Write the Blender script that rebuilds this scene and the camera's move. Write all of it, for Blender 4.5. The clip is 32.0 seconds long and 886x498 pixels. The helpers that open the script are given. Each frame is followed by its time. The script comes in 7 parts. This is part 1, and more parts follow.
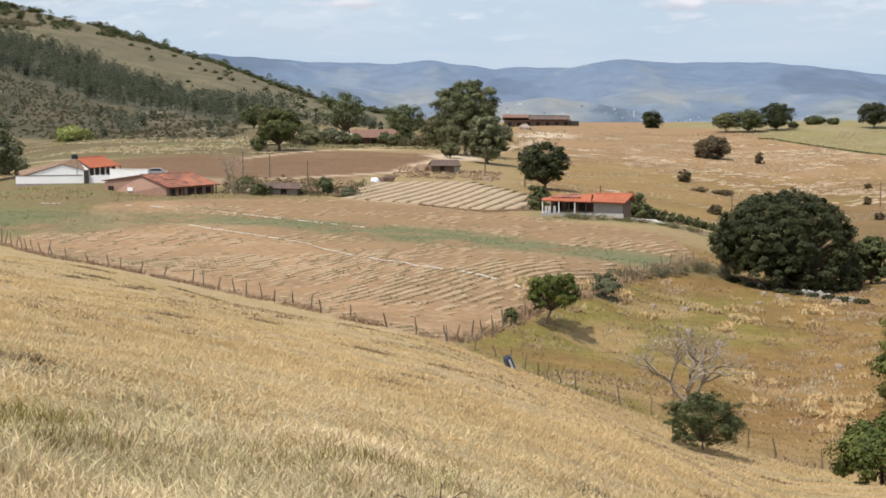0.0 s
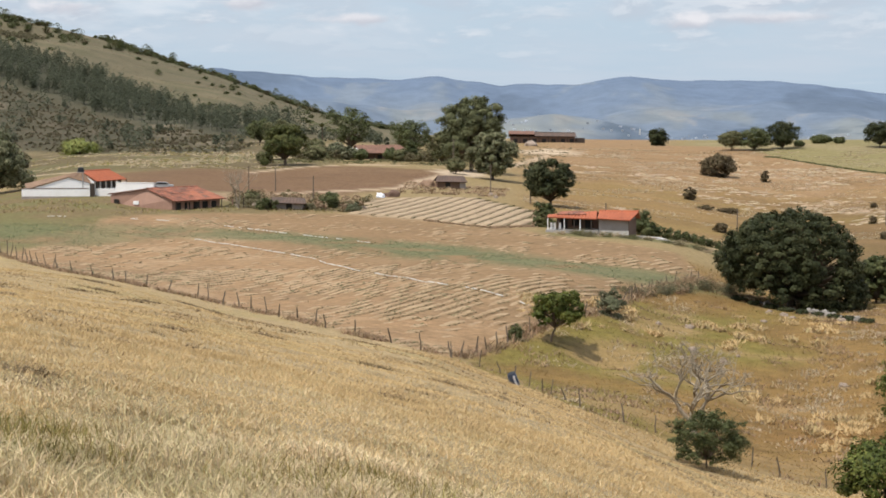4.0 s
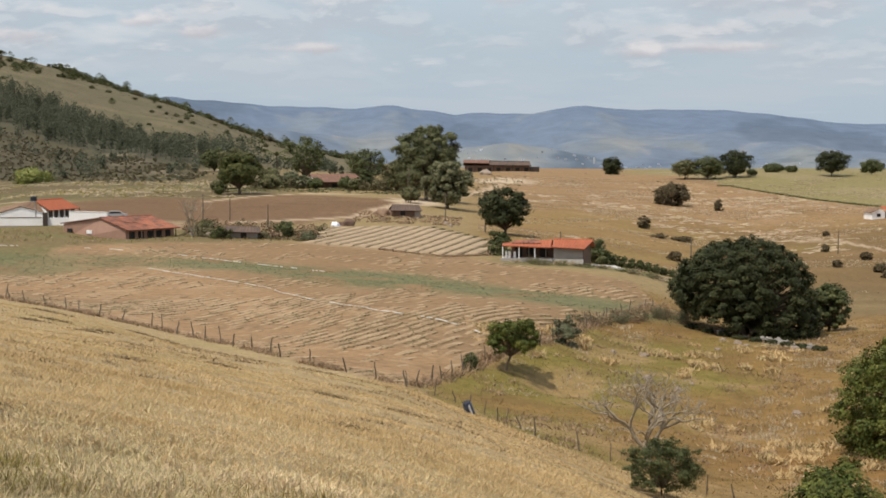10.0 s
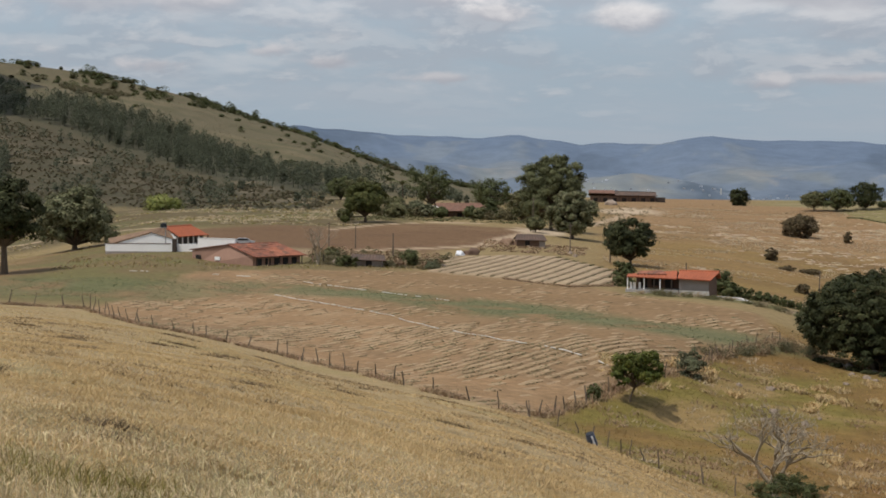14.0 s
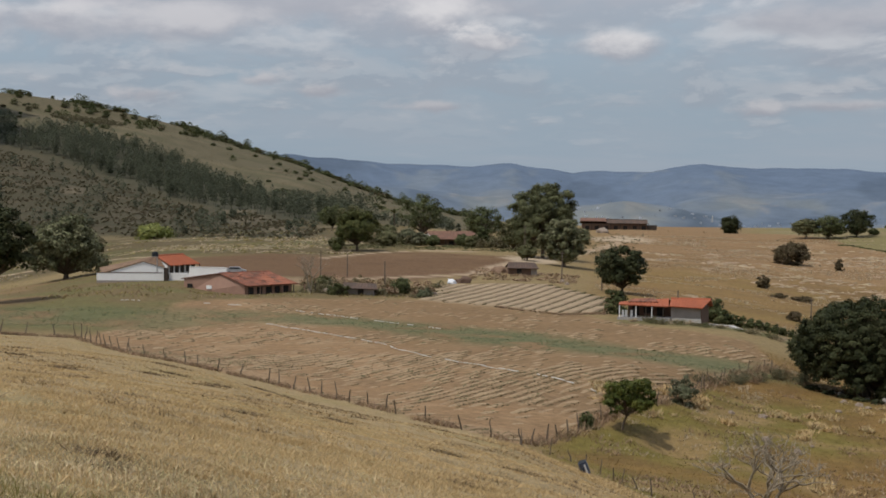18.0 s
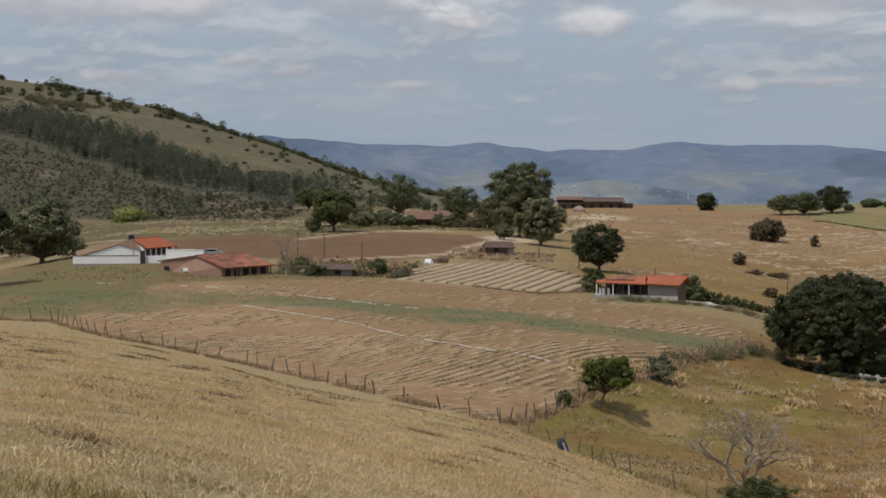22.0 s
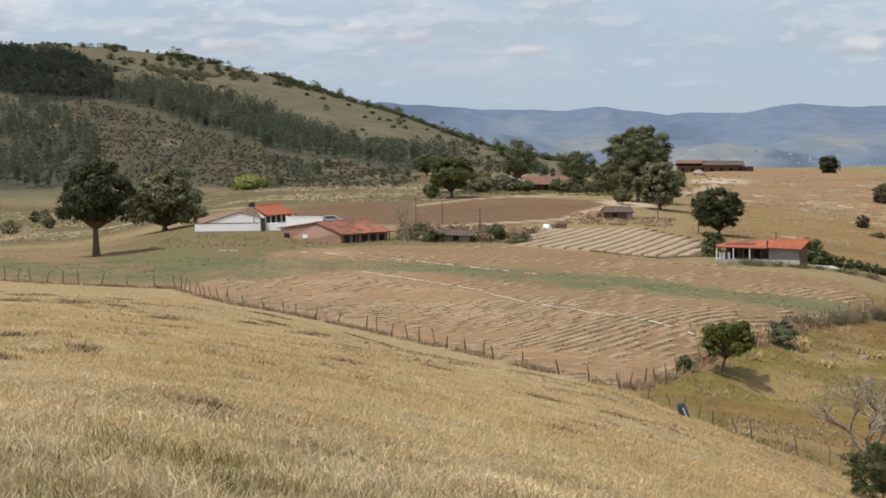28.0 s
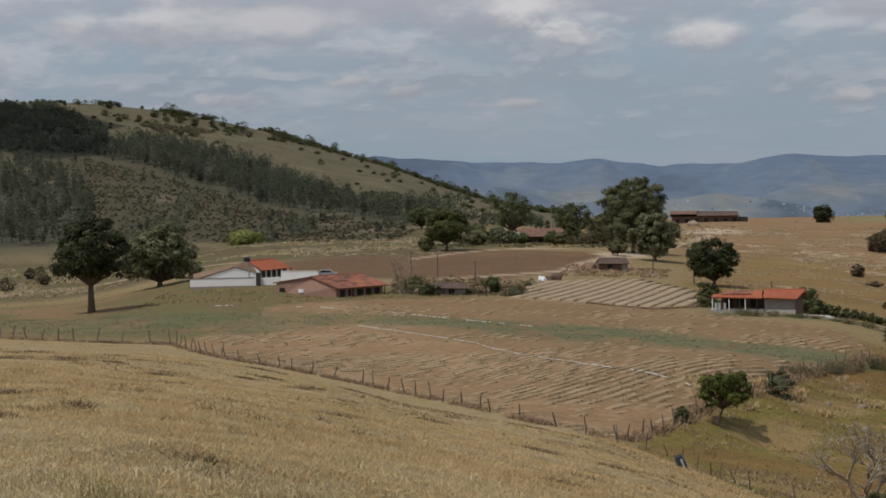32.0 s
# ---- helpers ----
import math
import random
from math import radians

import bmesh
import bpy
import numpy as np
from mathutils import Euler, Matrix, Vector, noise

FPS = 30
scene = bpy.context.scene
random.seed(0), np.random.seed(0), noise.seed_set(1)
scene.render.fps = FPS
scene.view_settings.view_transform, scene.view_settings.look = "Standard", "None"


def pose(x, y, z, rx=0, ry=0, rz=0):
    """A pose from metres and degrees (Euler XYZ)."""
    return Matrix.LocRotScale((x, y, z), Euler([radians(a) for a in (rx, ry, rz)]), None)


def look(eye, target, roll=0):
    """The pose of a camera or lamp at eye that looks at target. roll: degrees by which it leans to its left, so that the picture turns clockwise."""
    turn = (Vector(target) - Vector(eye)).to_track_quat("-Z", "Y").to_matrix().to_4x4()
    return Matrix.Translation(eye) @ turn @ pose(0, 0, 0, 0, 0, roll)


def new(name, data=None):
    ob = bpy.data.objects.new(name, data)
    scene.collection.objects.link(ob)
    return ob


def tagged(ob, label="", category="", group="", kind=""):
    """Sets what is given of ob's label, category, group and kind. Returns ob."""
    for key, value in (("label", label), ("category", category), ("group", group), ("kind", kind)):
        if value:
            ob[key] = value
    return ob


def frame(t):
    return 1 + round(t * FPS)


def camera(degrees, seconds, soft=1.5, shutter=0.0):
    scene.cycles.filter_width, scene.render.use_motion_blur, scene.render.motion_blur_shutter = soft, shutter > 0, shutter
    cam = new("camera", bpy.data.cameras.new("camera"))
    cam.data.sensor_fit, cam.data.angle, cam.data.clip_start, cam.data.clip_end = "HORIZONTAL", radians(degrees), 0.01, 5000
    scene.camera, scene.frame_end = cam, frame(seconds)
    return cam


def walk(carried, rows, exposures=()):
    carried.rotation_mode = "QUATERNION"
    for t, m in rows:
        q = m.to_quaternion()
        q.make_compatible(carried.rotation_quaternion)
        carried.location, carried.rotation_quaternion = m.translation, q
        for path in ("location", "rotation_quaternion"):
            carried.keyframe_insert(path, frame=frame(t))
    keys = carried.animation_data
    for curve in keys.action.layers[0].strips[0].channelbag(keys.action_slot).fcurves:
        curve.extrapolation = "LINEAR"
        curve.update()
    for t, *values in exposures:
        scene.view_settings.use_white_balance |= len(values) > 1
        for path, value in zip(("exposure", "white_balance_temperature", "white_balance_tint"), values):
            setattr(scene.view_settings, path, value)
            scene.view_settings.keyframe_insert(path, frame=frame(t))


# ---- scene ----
# ---- camera ----
cam = camera(29.29, 32.0, soft=1.7)
EYE = 1.7
# seconds, yaw, pitch, roll: a hand-held long lens that turns where it stands
ROWS = [
    (0, -0.502, -5.335, 0.556), (0.5, -1.009, -5.440, 0.246), (1, -0.341, -4.540, -0.364),
    (1.5, -0.597, -2.272, -0.622), (2, -0.539, -3.094, -0.599), (2.5, -1.044, -3.619, -0.770),
    (4.5, -0.135, -5.338, 0.371), (5, -0.733, -6.265, 1.164), (5.5, 1.517, -7.530, 1.280),
    (6, 2.207, -5.659, 0.492), (6.5, 2.200, -5.368, 0.341), (7, 1.992, -4.019, 0.417),
    (7.5, 1.739, -3.761, 0.285), (8, 0.632, -3.963, 0.298), (8.5, 0.297, -4.233, 0.333),
    (9, 0.000, -4.346, -0.000), (9.5, -0.559, -4.081, -0.298), (10, -1.816, -3.827, 0.105),
    (10.5, -2.480, -3.658, 0.088), (11, -2.142, -2.959, 0.117), (11.5, -2.143, -2.865, 0.099),
    (12, -2.115, -2.874, 0.101), (12.5, 0.068, -2.914, 0.011), (13, 1.948, -3.049, -0.155),
    (13.5, 2.323, -3.038, -0.210), (15.5, 2.617, -1.896, -0.324), (16, 2.497, -2.018, -0.190),
    (16.5, 1.471, -2.701, -0.092), (17, 1.601, -2.730, -0.088), (17.5, 1.793, -2.468, -0.227),
    (18, 2.129, -1.882, -0.124), (18.5, 1.779, -1.707, -0.112), (19, 2.068, -1.819, -0.031),
    (19.5, 1.830, -1.734, -0.058), (20, 1.768, -1.801, 0.079), (20.5, 1.315, -2.167, 0.178),
    (21, 1.461, -2.613, 0.370), (21.5, 1.323, -2.903, 0.520), (22, 1.327, -2.563, 0.425),
    (22.5, 1.001, -2.201, 0.326), (23, 0.876, -2.168, 0.350), (23.5, 1.132, -2.157, 0.412),
    (24, 0.491, -3.204, 0.491), (24.5, 1.082, -3.557, 0.699), (25, 1.456, -3.480, 0.790),
    (25.5, 1.676, -3.540, 0.865), (26, 5.082, -3.165, 0.959), (26.5, 6.235, -3.418, 1.222),
    (28.5, 5.115, -3.685, 0.993), (29, 6.807, -2.402, 1.676), (29.5, 5.672, -0.605, 0.986),
    (30, 3.921, 0.234, 1.245), (30.5, 4.441, -0.793, 1.563), (31, 4.327, -1.515, 1.414),
    (31.5, 4.559, -1.506, 1.232), (32, 5.106, -1.888, 1.570),
]
# seconds, stops, white balance
EXPOSURES = [(0, -0.03, 6320, 10), (1, 0.15, 6320, 10), (1.5, -0.32, 6320, 10), (2, -0.7, 6490, 10), (2.5, -0.65, 6490, 10), (4.5, 0.1, 6320, 10), (5, 0.27, 6150, 8.6), (5.5, 0.3, 5820, 2), (6, 0.17, 5770, 5.6), (7, -0.05, 5980, 8), (8, -0.38, 6320, 10), (9, -0.2, 6490, 10), (10, -0.33, 6660, 10), (11, -0.56, 6490, 10), (12, -0.75, 6320, 10), (13, -0.62, 6490, 10), (16, -1, 6320, 10), (17, -0.85, 6320, 10), (18, -0.9, 6320, 10), (19, -1.07, 6320, 10), (20, -1.09, 6150, 9.2), (21, -0.88, 6320, 10), (22, -0.87, 6320, 10), (23, -0.9, 6320, 10), (24, -0.75, 6320, 10), (25, -0.54, 6320, 10), (26, -0.5, 6320, 10), (28.5, -0.34, 6320, 10), (29, -0.69, 6320, 10), (29.5, -1.09, 6150, 9.2), (30, -1.2, 6150, 9.2), (31, -1.21, 6320, 10), (32, -1.07, 6320, 10)]
walk(cam, [(t, pose(0, 0, EYE, 90 + pitch, roll, yaw)) for t, yaw, pitch, roll in ROWS], EXPOSURES)

# ---- sky, sun ----
SUN_TO = Vector((-0.33, -0.24, 0.91)).normalized()
world = bpy.data.worlds.new("sky")
scene.world = world
world.use_nodes = True


def tree_of(holder):
    nt = holder.node_tree
    nt.nodes.clear()

    def node(kind, **kw):
        n = nt.nodes.new(kind)
        for k, v in kw.items():
            if k == "op":
                n.operation = v
            elif k == "blend":
                n.blend_type = v
                n.data_type = "RGBA"
            elif k == "sky":
                n.sky_type = v
            elif k == "attr":
                n.attribute_name = v
            else:
                n.inputs[k.replace("_", " ")].default_value = v
        return n

    def link(a, b):
        nt.links.new(a, b)

    return nt, node, link


nt, node, link = tree_of(world)
sky = node("ShaderNodeTexSky", sky="NISHITA")
sky.sun_disc = False
sky.sun_elevation = math.asin(SUN_TO.z)
sky.sun_rotation = math.atan2(SUN_TO.x, SUN_TO.y)
sky.air_density, sky.dust_density, sky.ozone_density = 1.3, 1.8, 1.2
tc = node("ShaderNodeTexCoord")
sep = node("ShaderNodeSeparateXYZ")
link(tc.outputs["Generated"], sep.inputs[0])
# cloud decks lie on a flat layer overhead, so they close up towards the horizon


def calc(op, a, b=None, c=None):
    n = node("ShaderNodeMath", op=op)
    for k, v in enumerate((a, b, c)):
        if v is None:
            continue
        if isinstance(v, (int, float)):
            n.inputs[k].default_value = v
        else:
            link(v, n.inputs[k])
    return n.outputs[0]


def ramp(v, lo, hi, to_lo=0.0, to_hi=1.0, smooth_step=True):
    n = node("ShaderNodeMapRange", From_Min=lo, From_Max=hi, To_Min=to_lo, To_Max=to_hi)
    n.interpolation_type = "SMOOTHSTEP" if smooth_step else "LINEAR"
    link(v, n.inputs[0])
    return n.outputs[0]


def blend(amount, a, b):
    n = node("ShaderNodeMix", blend="MIX")
    for k, v in ((0, amount), (6, a), (7, b)):
        if isinstance(v, tuple):
            n.inputs[k].default_value = (*v, 1)
        elif isinstance(v, (int, float)):
            n.inputs[k].default_value = v
        else:
            link(v, n.inputs[k])
    return n.outputs[2]


rise_z = sep.outputs[2]


def layer(higher=0.0, shift=(0, 0, 0), tall=1.7):
    """The view's way on a sky whose clouds close up towards the horizon; higher looks a little further up."""
    up = calc("MULTIPLY", calc("ADD", calc("SQRT", calc("ADD", calc("MAXIMUM", rise_z, 0.0), 0.012)), higher), tall)
    n = node("ShaderNodeCombineXYZ")
    link(calc("ADD", sep.outputs[0], shift[0]), n.inputs[0])
    link(calc("ADD", sep.outputs[1], shift[1]), n.inputs[1])
    link(up, n.inputs[2])
    return n.outputs[0]


def puffs(where, scale, detail, rough, warp=0.0):
    n = node("ShaderNodeTexNoise", Scale=scale, Detail=detail, Roughness=rough, Distortion=warp)
    link(where, n.inputs["Vector"])
    return n.outputs[0]


# much cloud above the haze, clearer again towards the zenith
high = node("ShaderNodeFloatCurve")
curve = high.mapping.curves[0]
for px, py in ((0.5, 0.28), (0.52, 0.35), (0.54, 0.47), (0.556, 0.58), (0.575, 0.64), (0.62, 0.62), (0.75, 0.50)):
    curve.points.new(px, py)
curve.points[0].location, curve.points[-1].location = (0.0, 0.3), (1.0, 0.44)
high.mapping.update()
link(calc("MULTIPLY_ADD", rise_z, 0.5, 0.5), high.inputs["Value"])
bias = calc("SUBTRACT", high.outputs[0], 0.5)
DECK = (3.7, 1.2)
deck = puffs(layer(0.0, DECK, 2.0), 7.0, 8.0, 0.54, 0.25)
deck_up = puffs(layer(0.02, DECK, 2.0), 7.0, 8.0, 0.54, 0.25)
body = calc("ADD", deck, bias)
cover = ramp(body, 0.40, 0.60)
# heaped tops catch the light, thick flat bases stay grey
lit = calc("ADD", calc("MULTIPLY", calc("SUBTRACT", deck, deck_up), 5.5), calc("MULTIPLY", calc("SUBTRACT", 0.56, body), 0.8))
shade = ramp(lit, -0.12, 0.42)
veil = blend(ramp(rise_z, 0.10, 0.55, 0.88, 0.2), sky.outputs[0], (4.55, 5.6, 6.65))
# thin milky streaks in the blue
streak = puffs(layer(0.0, (1.3, 0.2), 3.0), 5.0, 6.0, 0.6)
veil = blend(ramp(streak, 0.40, 0.68, 0.0, 0.5), veil, (5.2, 5.6, 6.2))
mixed = blend(calc("MULTIPLY", cover, 0.6), veil, blend(shade, (4.5, 4.7, 5.25), (8.3, 8.05, 8.05)))
# soft uneven cloud between the decks
mid = puffs(layer(0.0, (2.1, 0.6), 1.5), 18.0, 5.0, 0.55, 0.2)
mid_up = puffs(layer(0.009, (2.1, 0.6), 1.5), 18.0, 5.0, 0.55, 0.2)
seen = calc("MULTIPLY", ramp(rise_z, 0.02, 0.06), ramp(rise_z, 0.07, 0.12, 1.0, 0.45))
mixed = blend(calc("MULTIPLY", ramp(mid, 0.42, 0.62, 0.0, 0.42), seen), mixed, blend(ramp(calc("SUBTRACT", mid, mid_up), -0.02, 0.07), (4.5, 4.8, 5.4), (6.5, 6.6, 6.9)))
# small flat-based puffs low in the sky
SMALL = (0.4, 2.2)
small = puffs(layer(0.0, SMALL, 1.9), 21.0, 5.0, 0.52)
small_up = puffs(layer(0.008, SMALL, 1.9), 21.0, 5.0, 0.52)
puff = calc("MULTIPLY", ramp(small, 0.56, 0.70), calc("MULTIPLY", ramp(rise_z, 0.012, 0.05), ramp(rise_z, 0.06, 0.12, 0.5, 0.15)))
puff_tone = blend(ramp(calc("SUBTRACT", small, small_up), -0.02, 0.08), (4.7, 5.0, 5.6), (7.1, 7.1, 7.3))
mixed = blend(puff, mixed, puff_tone)
# heaped clouds over the valley: bearing, elevation, half width, half height (degrees), how brightly the top is lit
HEAPS = [
    (-7.0, 6.3, 8.5, 0.8, 0.1), (-11.0, 7.9, 2.3, 1.0, 0.95), (-6.0, 8.0, 3.0, 0.9, 0.85), (-0.2, 8.4, 3.4, 0.6, 0.9),
    (-2.7, 5.8, 1.9, 0.6, 0.75), (-0.6, 5.1, 1.2, 0.55, 0.9), (9.3, 7.0, 3.0, 0.8, 0.7), (10.5, 5.7, 4.2, 0.6, 0.2),
    (-14.2, 6.9, 2.4, 0.55, 0.75), (-12.0, 5.6, 4.0, 0.6, 0.45), (-15.5, 5.8, 2.0, 0.5, 0.6), (-17.3, 8.2, 2.0, 0.8, 0.8),
    (-6.2, 3.45, 1.0, 0.25, 0.45), (-12.1, 3.3, 0.9, 0.25, 0.4), (-8.1, 3.8, 0.6, 0.3, 0.45), (-2.4, 2.9, 1.1, 0.2, 0.35),
    (8.5, 2.75, 0.9, 0.28, 0.45), (11.5, 2.9, 1.8, 0.2, 0.4), (4.2, 5.0, 1.35, 0.55, 0.85),
]
upright = node("ShaderNodeVectorMath", op="MULTIPLY")
link(tc.outputs["Generated"], upright.inputs[0])
upright.inputs[1].default_value = (1.0, 1.0, 1.9)
coarse = calc("SUBTRACT", puffs(upright.outputs[0], 21.0, 5.0, 0.52, 0.15), 0.5)
finer = calc("SUBTRACT", puffs(upright.outputs[0], 46.0, 5.0, 0.55, 0.2), 0.5)
for bearing, elevation, wide, tall, light in HEAPS:
    b, e = radians(bearing), radians(elevation)
    off = node("ShaderNodeVectorMath", op="SUBTRACT")
    link(tc.outputs["Generated"], off.inputs[0])
    off.inputs[1].default_value = (math.cos(e) * math.sin(b), math.cos(e) * math.cos(b), math.sin(e))
    fit = node("ShaderNodeVectorMath", op="MULTIPLY")
    link(off.outputs[0], fit.inputs[0])
    fit.inputs[1].default_value = (1 / radians(wide), 2.0, 1 / radians(tall))
    far_off = node("ShaderNodeVectorMath", op="LENGTH")
    link(fit.outputs[0], far_off.inputs[0])
    parts = node("ShaderNodeSeparateXYZ")
    link(fit.outputs[0], parts.inputs[0])
    lumps = coarse if wide > 1.2 else finer
    edge = calc("SUBTRACT", calc("ADD", calc("MULTIPLY", lumps, 3.4), 1.35), far_off.outputs["Value"])
    # flat bases: the lower rim fades sooner
    edge = calc("SUBTRACT", edge, calc("MULTIPLY", calc("MAXIMUM", calc("MULTIPLY", parts.outputs[2], -1.0), 0.0), 0.3))
    top = ramp(calc("ADD", parts.outputs[2], calc("MULTIPLY", calc("ADD", coarse, finer), 2.2)), -0.7, 0.75, 0.0, light)
    mixed = blend(calc("MULTIPLY", ramp(edge, -0.2, 1.15), 0.9), mixed, blend(top, (4.9, 5.0, 5.5), (10.0, 9.6, 9.4)))
bg = node("ShaderNodeBackground", Strength=0.13)
# the sky brightens above the haze
brighter = node("ShaderNodeVectorMath", op="SCALE")
link(mixed, brighter.inputs[0])
link(ramp(rise_z, 0.05, 0.145, 1.0, 1.26), brighter.inputs["Scale"])
link(brighter.outputs[0], bg.inputs[0])
wo = node("ShaderNodeOutputWorld")
link(bg.outputs[0], wo.inputs[0])

sun = new("sun", bpy.data.lights.new("sun", "SUN"))
sun.data.energy, sun.data.angle, sun.data.color = 4.3, radians(0.53), (1.0, 0.94, 0.845)
sun.matrix_world = look(SUN_TO * 900, (0, 0, 0))


# ---- materials ----
def material(name, colour, second=None, scale=3.0, rough=0.85, fine=40.0, amount=0.5, bump=0.0, bump_scale=30.0,
             metal=0.0, island=0.0, soft_light=0.0, attr="", spread=0.25, specular=0.3):
    """Two-scale procedural surface: a broad patchy change and a fine grain, both in metres."""
    m = bpy.data.materials.new(name)
    m.use_nodes = True
    nt, node, link = tree_of(m)
    out = node("ShaderNodeOutputMaterial")
    p = node("ShaderNodeBsdfPrincipled", Roughness=rough, Metallic=metal, Specular_IOR_Level=specular)
    link(p.outputs[0], out.inputs[0])
    co = node("ShaderNodeTexCoord")
    if attr:
        geo = node("ShaderNodeNewGeometry")
        where = geo.outputs["Position"]
        first = node("ShaderNodeAttribute", attr=attr).outputs["Color"]
    else:
        where = co.outputs["Object"]
        rgb = node("ShaderNodeRGB")
        rgb.outputs[0].default_value = (*colour, 1)
        first = rgb.outputs[0]
    broad = node("ShaderNodeTexNoise", Scale=scale, Detail=5.0, Roughness=0.62)
    grain = node("ShaderNodeTexNoise", Scale=fine, Detail=4.0, Roughness=0.7)
    link(where, broad.inputs["Vector"])
    link(where, grain.inputs["Vector"])
    here = first
    if second:
        r = node("ShaderNodeMapRange", From_Min=0.40, From_Max=0.62)
        link(broad.outputs[0], r.inputs[0])
        mx = node("ShaderNodeMix", blend="MIX")
        mx.inputs[7].default_value = (*second, 1)
        am = node("ShaderNodeMath", op="MULTIPLY")
        am.inputs[1].default_value = amount
        link(r.outputs[0], am.inputs[0])
        link(am.outputs[0], mx.inputs[0])
        link(here, mx.inputs[6])
        here = mx.outputs[2]
    r2 = node("ShaderNodeMapRange", From_Min=0.25, From_Max=0.75, To_Min=1 - spread, To_Max=1 + spread)
    link(grain.outputs[0], r2.inputs[0])
    hsv = node("ShaderNodeHueSaturation")
    link(here, hsv.inputs["Color"])
    value = r2.outputs[0]
    if island:
        geo2 = node("ShaderNodeNewGeometry")
        r3 = node("ShaderNodeMapRange", To_Min=1 - island, To_Max=1 + island)
        link(geo2.outputs["Random Per Island"], r3.inputs[0])
        mul = node("ShaderNodeMath", op="MULTIPLY")
        link(value, mul.inputs[0])
        link(r3.outputs[0], mul.inputs[1])
        value = mul.outputs[0]
        r4 = node("ShaderNodeMapRange", To_Min=0.5 - island * 0.05, To_Max=0.5 + island * 0.05)
        mod = node("ShaderNodeMath", op="FRACT")
        sc = node("ShaderNodeMath", op="MULTIPLY")
        sc.inputs[1].default_value = 17.3
        link(geo2.outputs["Random Per Island"], sc.inputs[0])
        link(sc.outputs[0], mod.inputs[0])
        link(mod.outputs[0], r4.inputs[0])
        link(r4.outputs[0], hsv.inputs["Hue"])
    link(value, hsv.inputs["Value"])
    link(hsv.outputs[0], p.inputs["Base Color"])
    if bump:
        bn = node("ShaderNodeTexNoise", Scale=bump_scale, Detail=5.0, Roughness=0.7)
        link(where, bn.inputs["Vector"])
        b = node("ShaderNodeBump", Strength=1.0, Distance=bump)
        link(bn.outputs[0], b.inputs["Height"])
        link(b.outputs[0], p.inputs["Normal"])
    if soft_light:
        tr = node("ShaderNodeBsdfTranslucent")
        link(hsv.outputs[0], tr.inputs[0])
        ms = node("ShaderNodeMixShader")
        ms.inputs[0].default_value = soft_light
        link(p.outputs[0], ms.inputs[1])
        link(tr.outputs[0], ms.inputs[2])
        link(ms.outputs[0], out.inputs[0])
    return m


M_GROUND = material("dry_ground", (0.3, 0.2, 0.1), None, rough=0.95, fine=0.9, spread=0.32, bump=0.12, bump_scale=1.6, attr="soil", specular=0.1)
M_GRASS = material("straw_grass", (0.67, 0.54, 0.33), (0.47, 0.395, 0.215), scale=0.3, fine=0.7, spread=0.2, rough=0.8, island=0.35, soft_light=0.3, amount=0.8)
M_GRASS_FAR = material("golden_grass", (0.605, 0.442, 0.226), (0.425, 0.306, 0.147), scale=0.22, fine=0.9, spread=0.15, rough=0.85, island=0.08, soft_light=0.3, amount=0.5)
M_GRASS_GULLY = material("gully_grass", (0.342, 0.220, 0.079), (0.247, 0.161, 0.058), scale=0.10, fine=0.5, spread=0.25, rough=0.85, island=0.3, soft_light=0.3, amount=0.8)
M_THATCH = material("trampled_thatch", (0.2, 0.14, 0.075), (0.28, 0.2, 0.11), scale=0.3, fine=2, island=0.3)
M_HOLLOW = material("trodden_earth_grass", (0.13, 0.09, 0.05), (0.19, 0.135, 0.075), scale=0.3, fine=2, island=0.3)
M_GRASS_GREEN = material("green_grass", (0.228, 0.195, 0.059), (0.335, 0.260, 0.092), scale=0.12, fine=0.7, rough=0.8, island=0.4, soft_light=0.3, amount=0.8)
M_MANGO = material("mango_leaves", (0.038, 0.045, 0.019), (0.094, 0.094, 0.038), scale=0.5, fine=3, rough=0.6, island=0.4, soft_light=0.14, specular=0.12)
M_LEAF = material("tree_leaves", (0.082, 0.094, 0.038), (0.15, 0.152, 0.062), scale=0.5, fine=3, rough=0.6, island=0.45, soft_light=0.18, specular=0.12)
M_LEAF_BRIGHT = material("bright_leaves", (0.075, 0.085, 0.028), (0.18, 0.178, 0.058), scale=0.5, fine=3, rough=0.55, island=0.45, soft_light=0.2, specular=0.12)
M_LEAF_LUSH = material("lush_leaves", (0.072, 0.09, 0.02), (0.235, 0.235, 0.058), scale=0.5, fine=3, rough=0.55, island=0.4, soft_light=0.2, specular=0.12)
M_LEAF_GREY = material("grey_green_leaves", (0.12, 0.126, 0.068), (0.27, 0.255, 0.16), scale=0.5, fine=3, rough=0.6, island=0.45, soft_light=0.18, specular=0.12)
M_LEAF_PALE = material("pale_tipped_leaves", (0.105, 0.112, 0.052), (0.36, 0.34, 0.2), scale=0.9, fine=3, rough=0.6, island=0.45, soft_light=0.2, specular=0.12)
M_LEAF_OLIVE = material("olive_leaves", (0.135, 0.135, 0.062), (0.21, 0.192, 0.095), scale=0.5, fine=3, rough=0.6, island=0.45, soft_light=0.18, specular=0.12)
M_EUCALYPT = material("eucalyptus_leaves", (0.13, 0.138, 0.066), (0.22, 0.222, 0.11), scale=0.4, fine=3, rough=0.6, island=0.3, soft_light=0.22, specular=0.12)
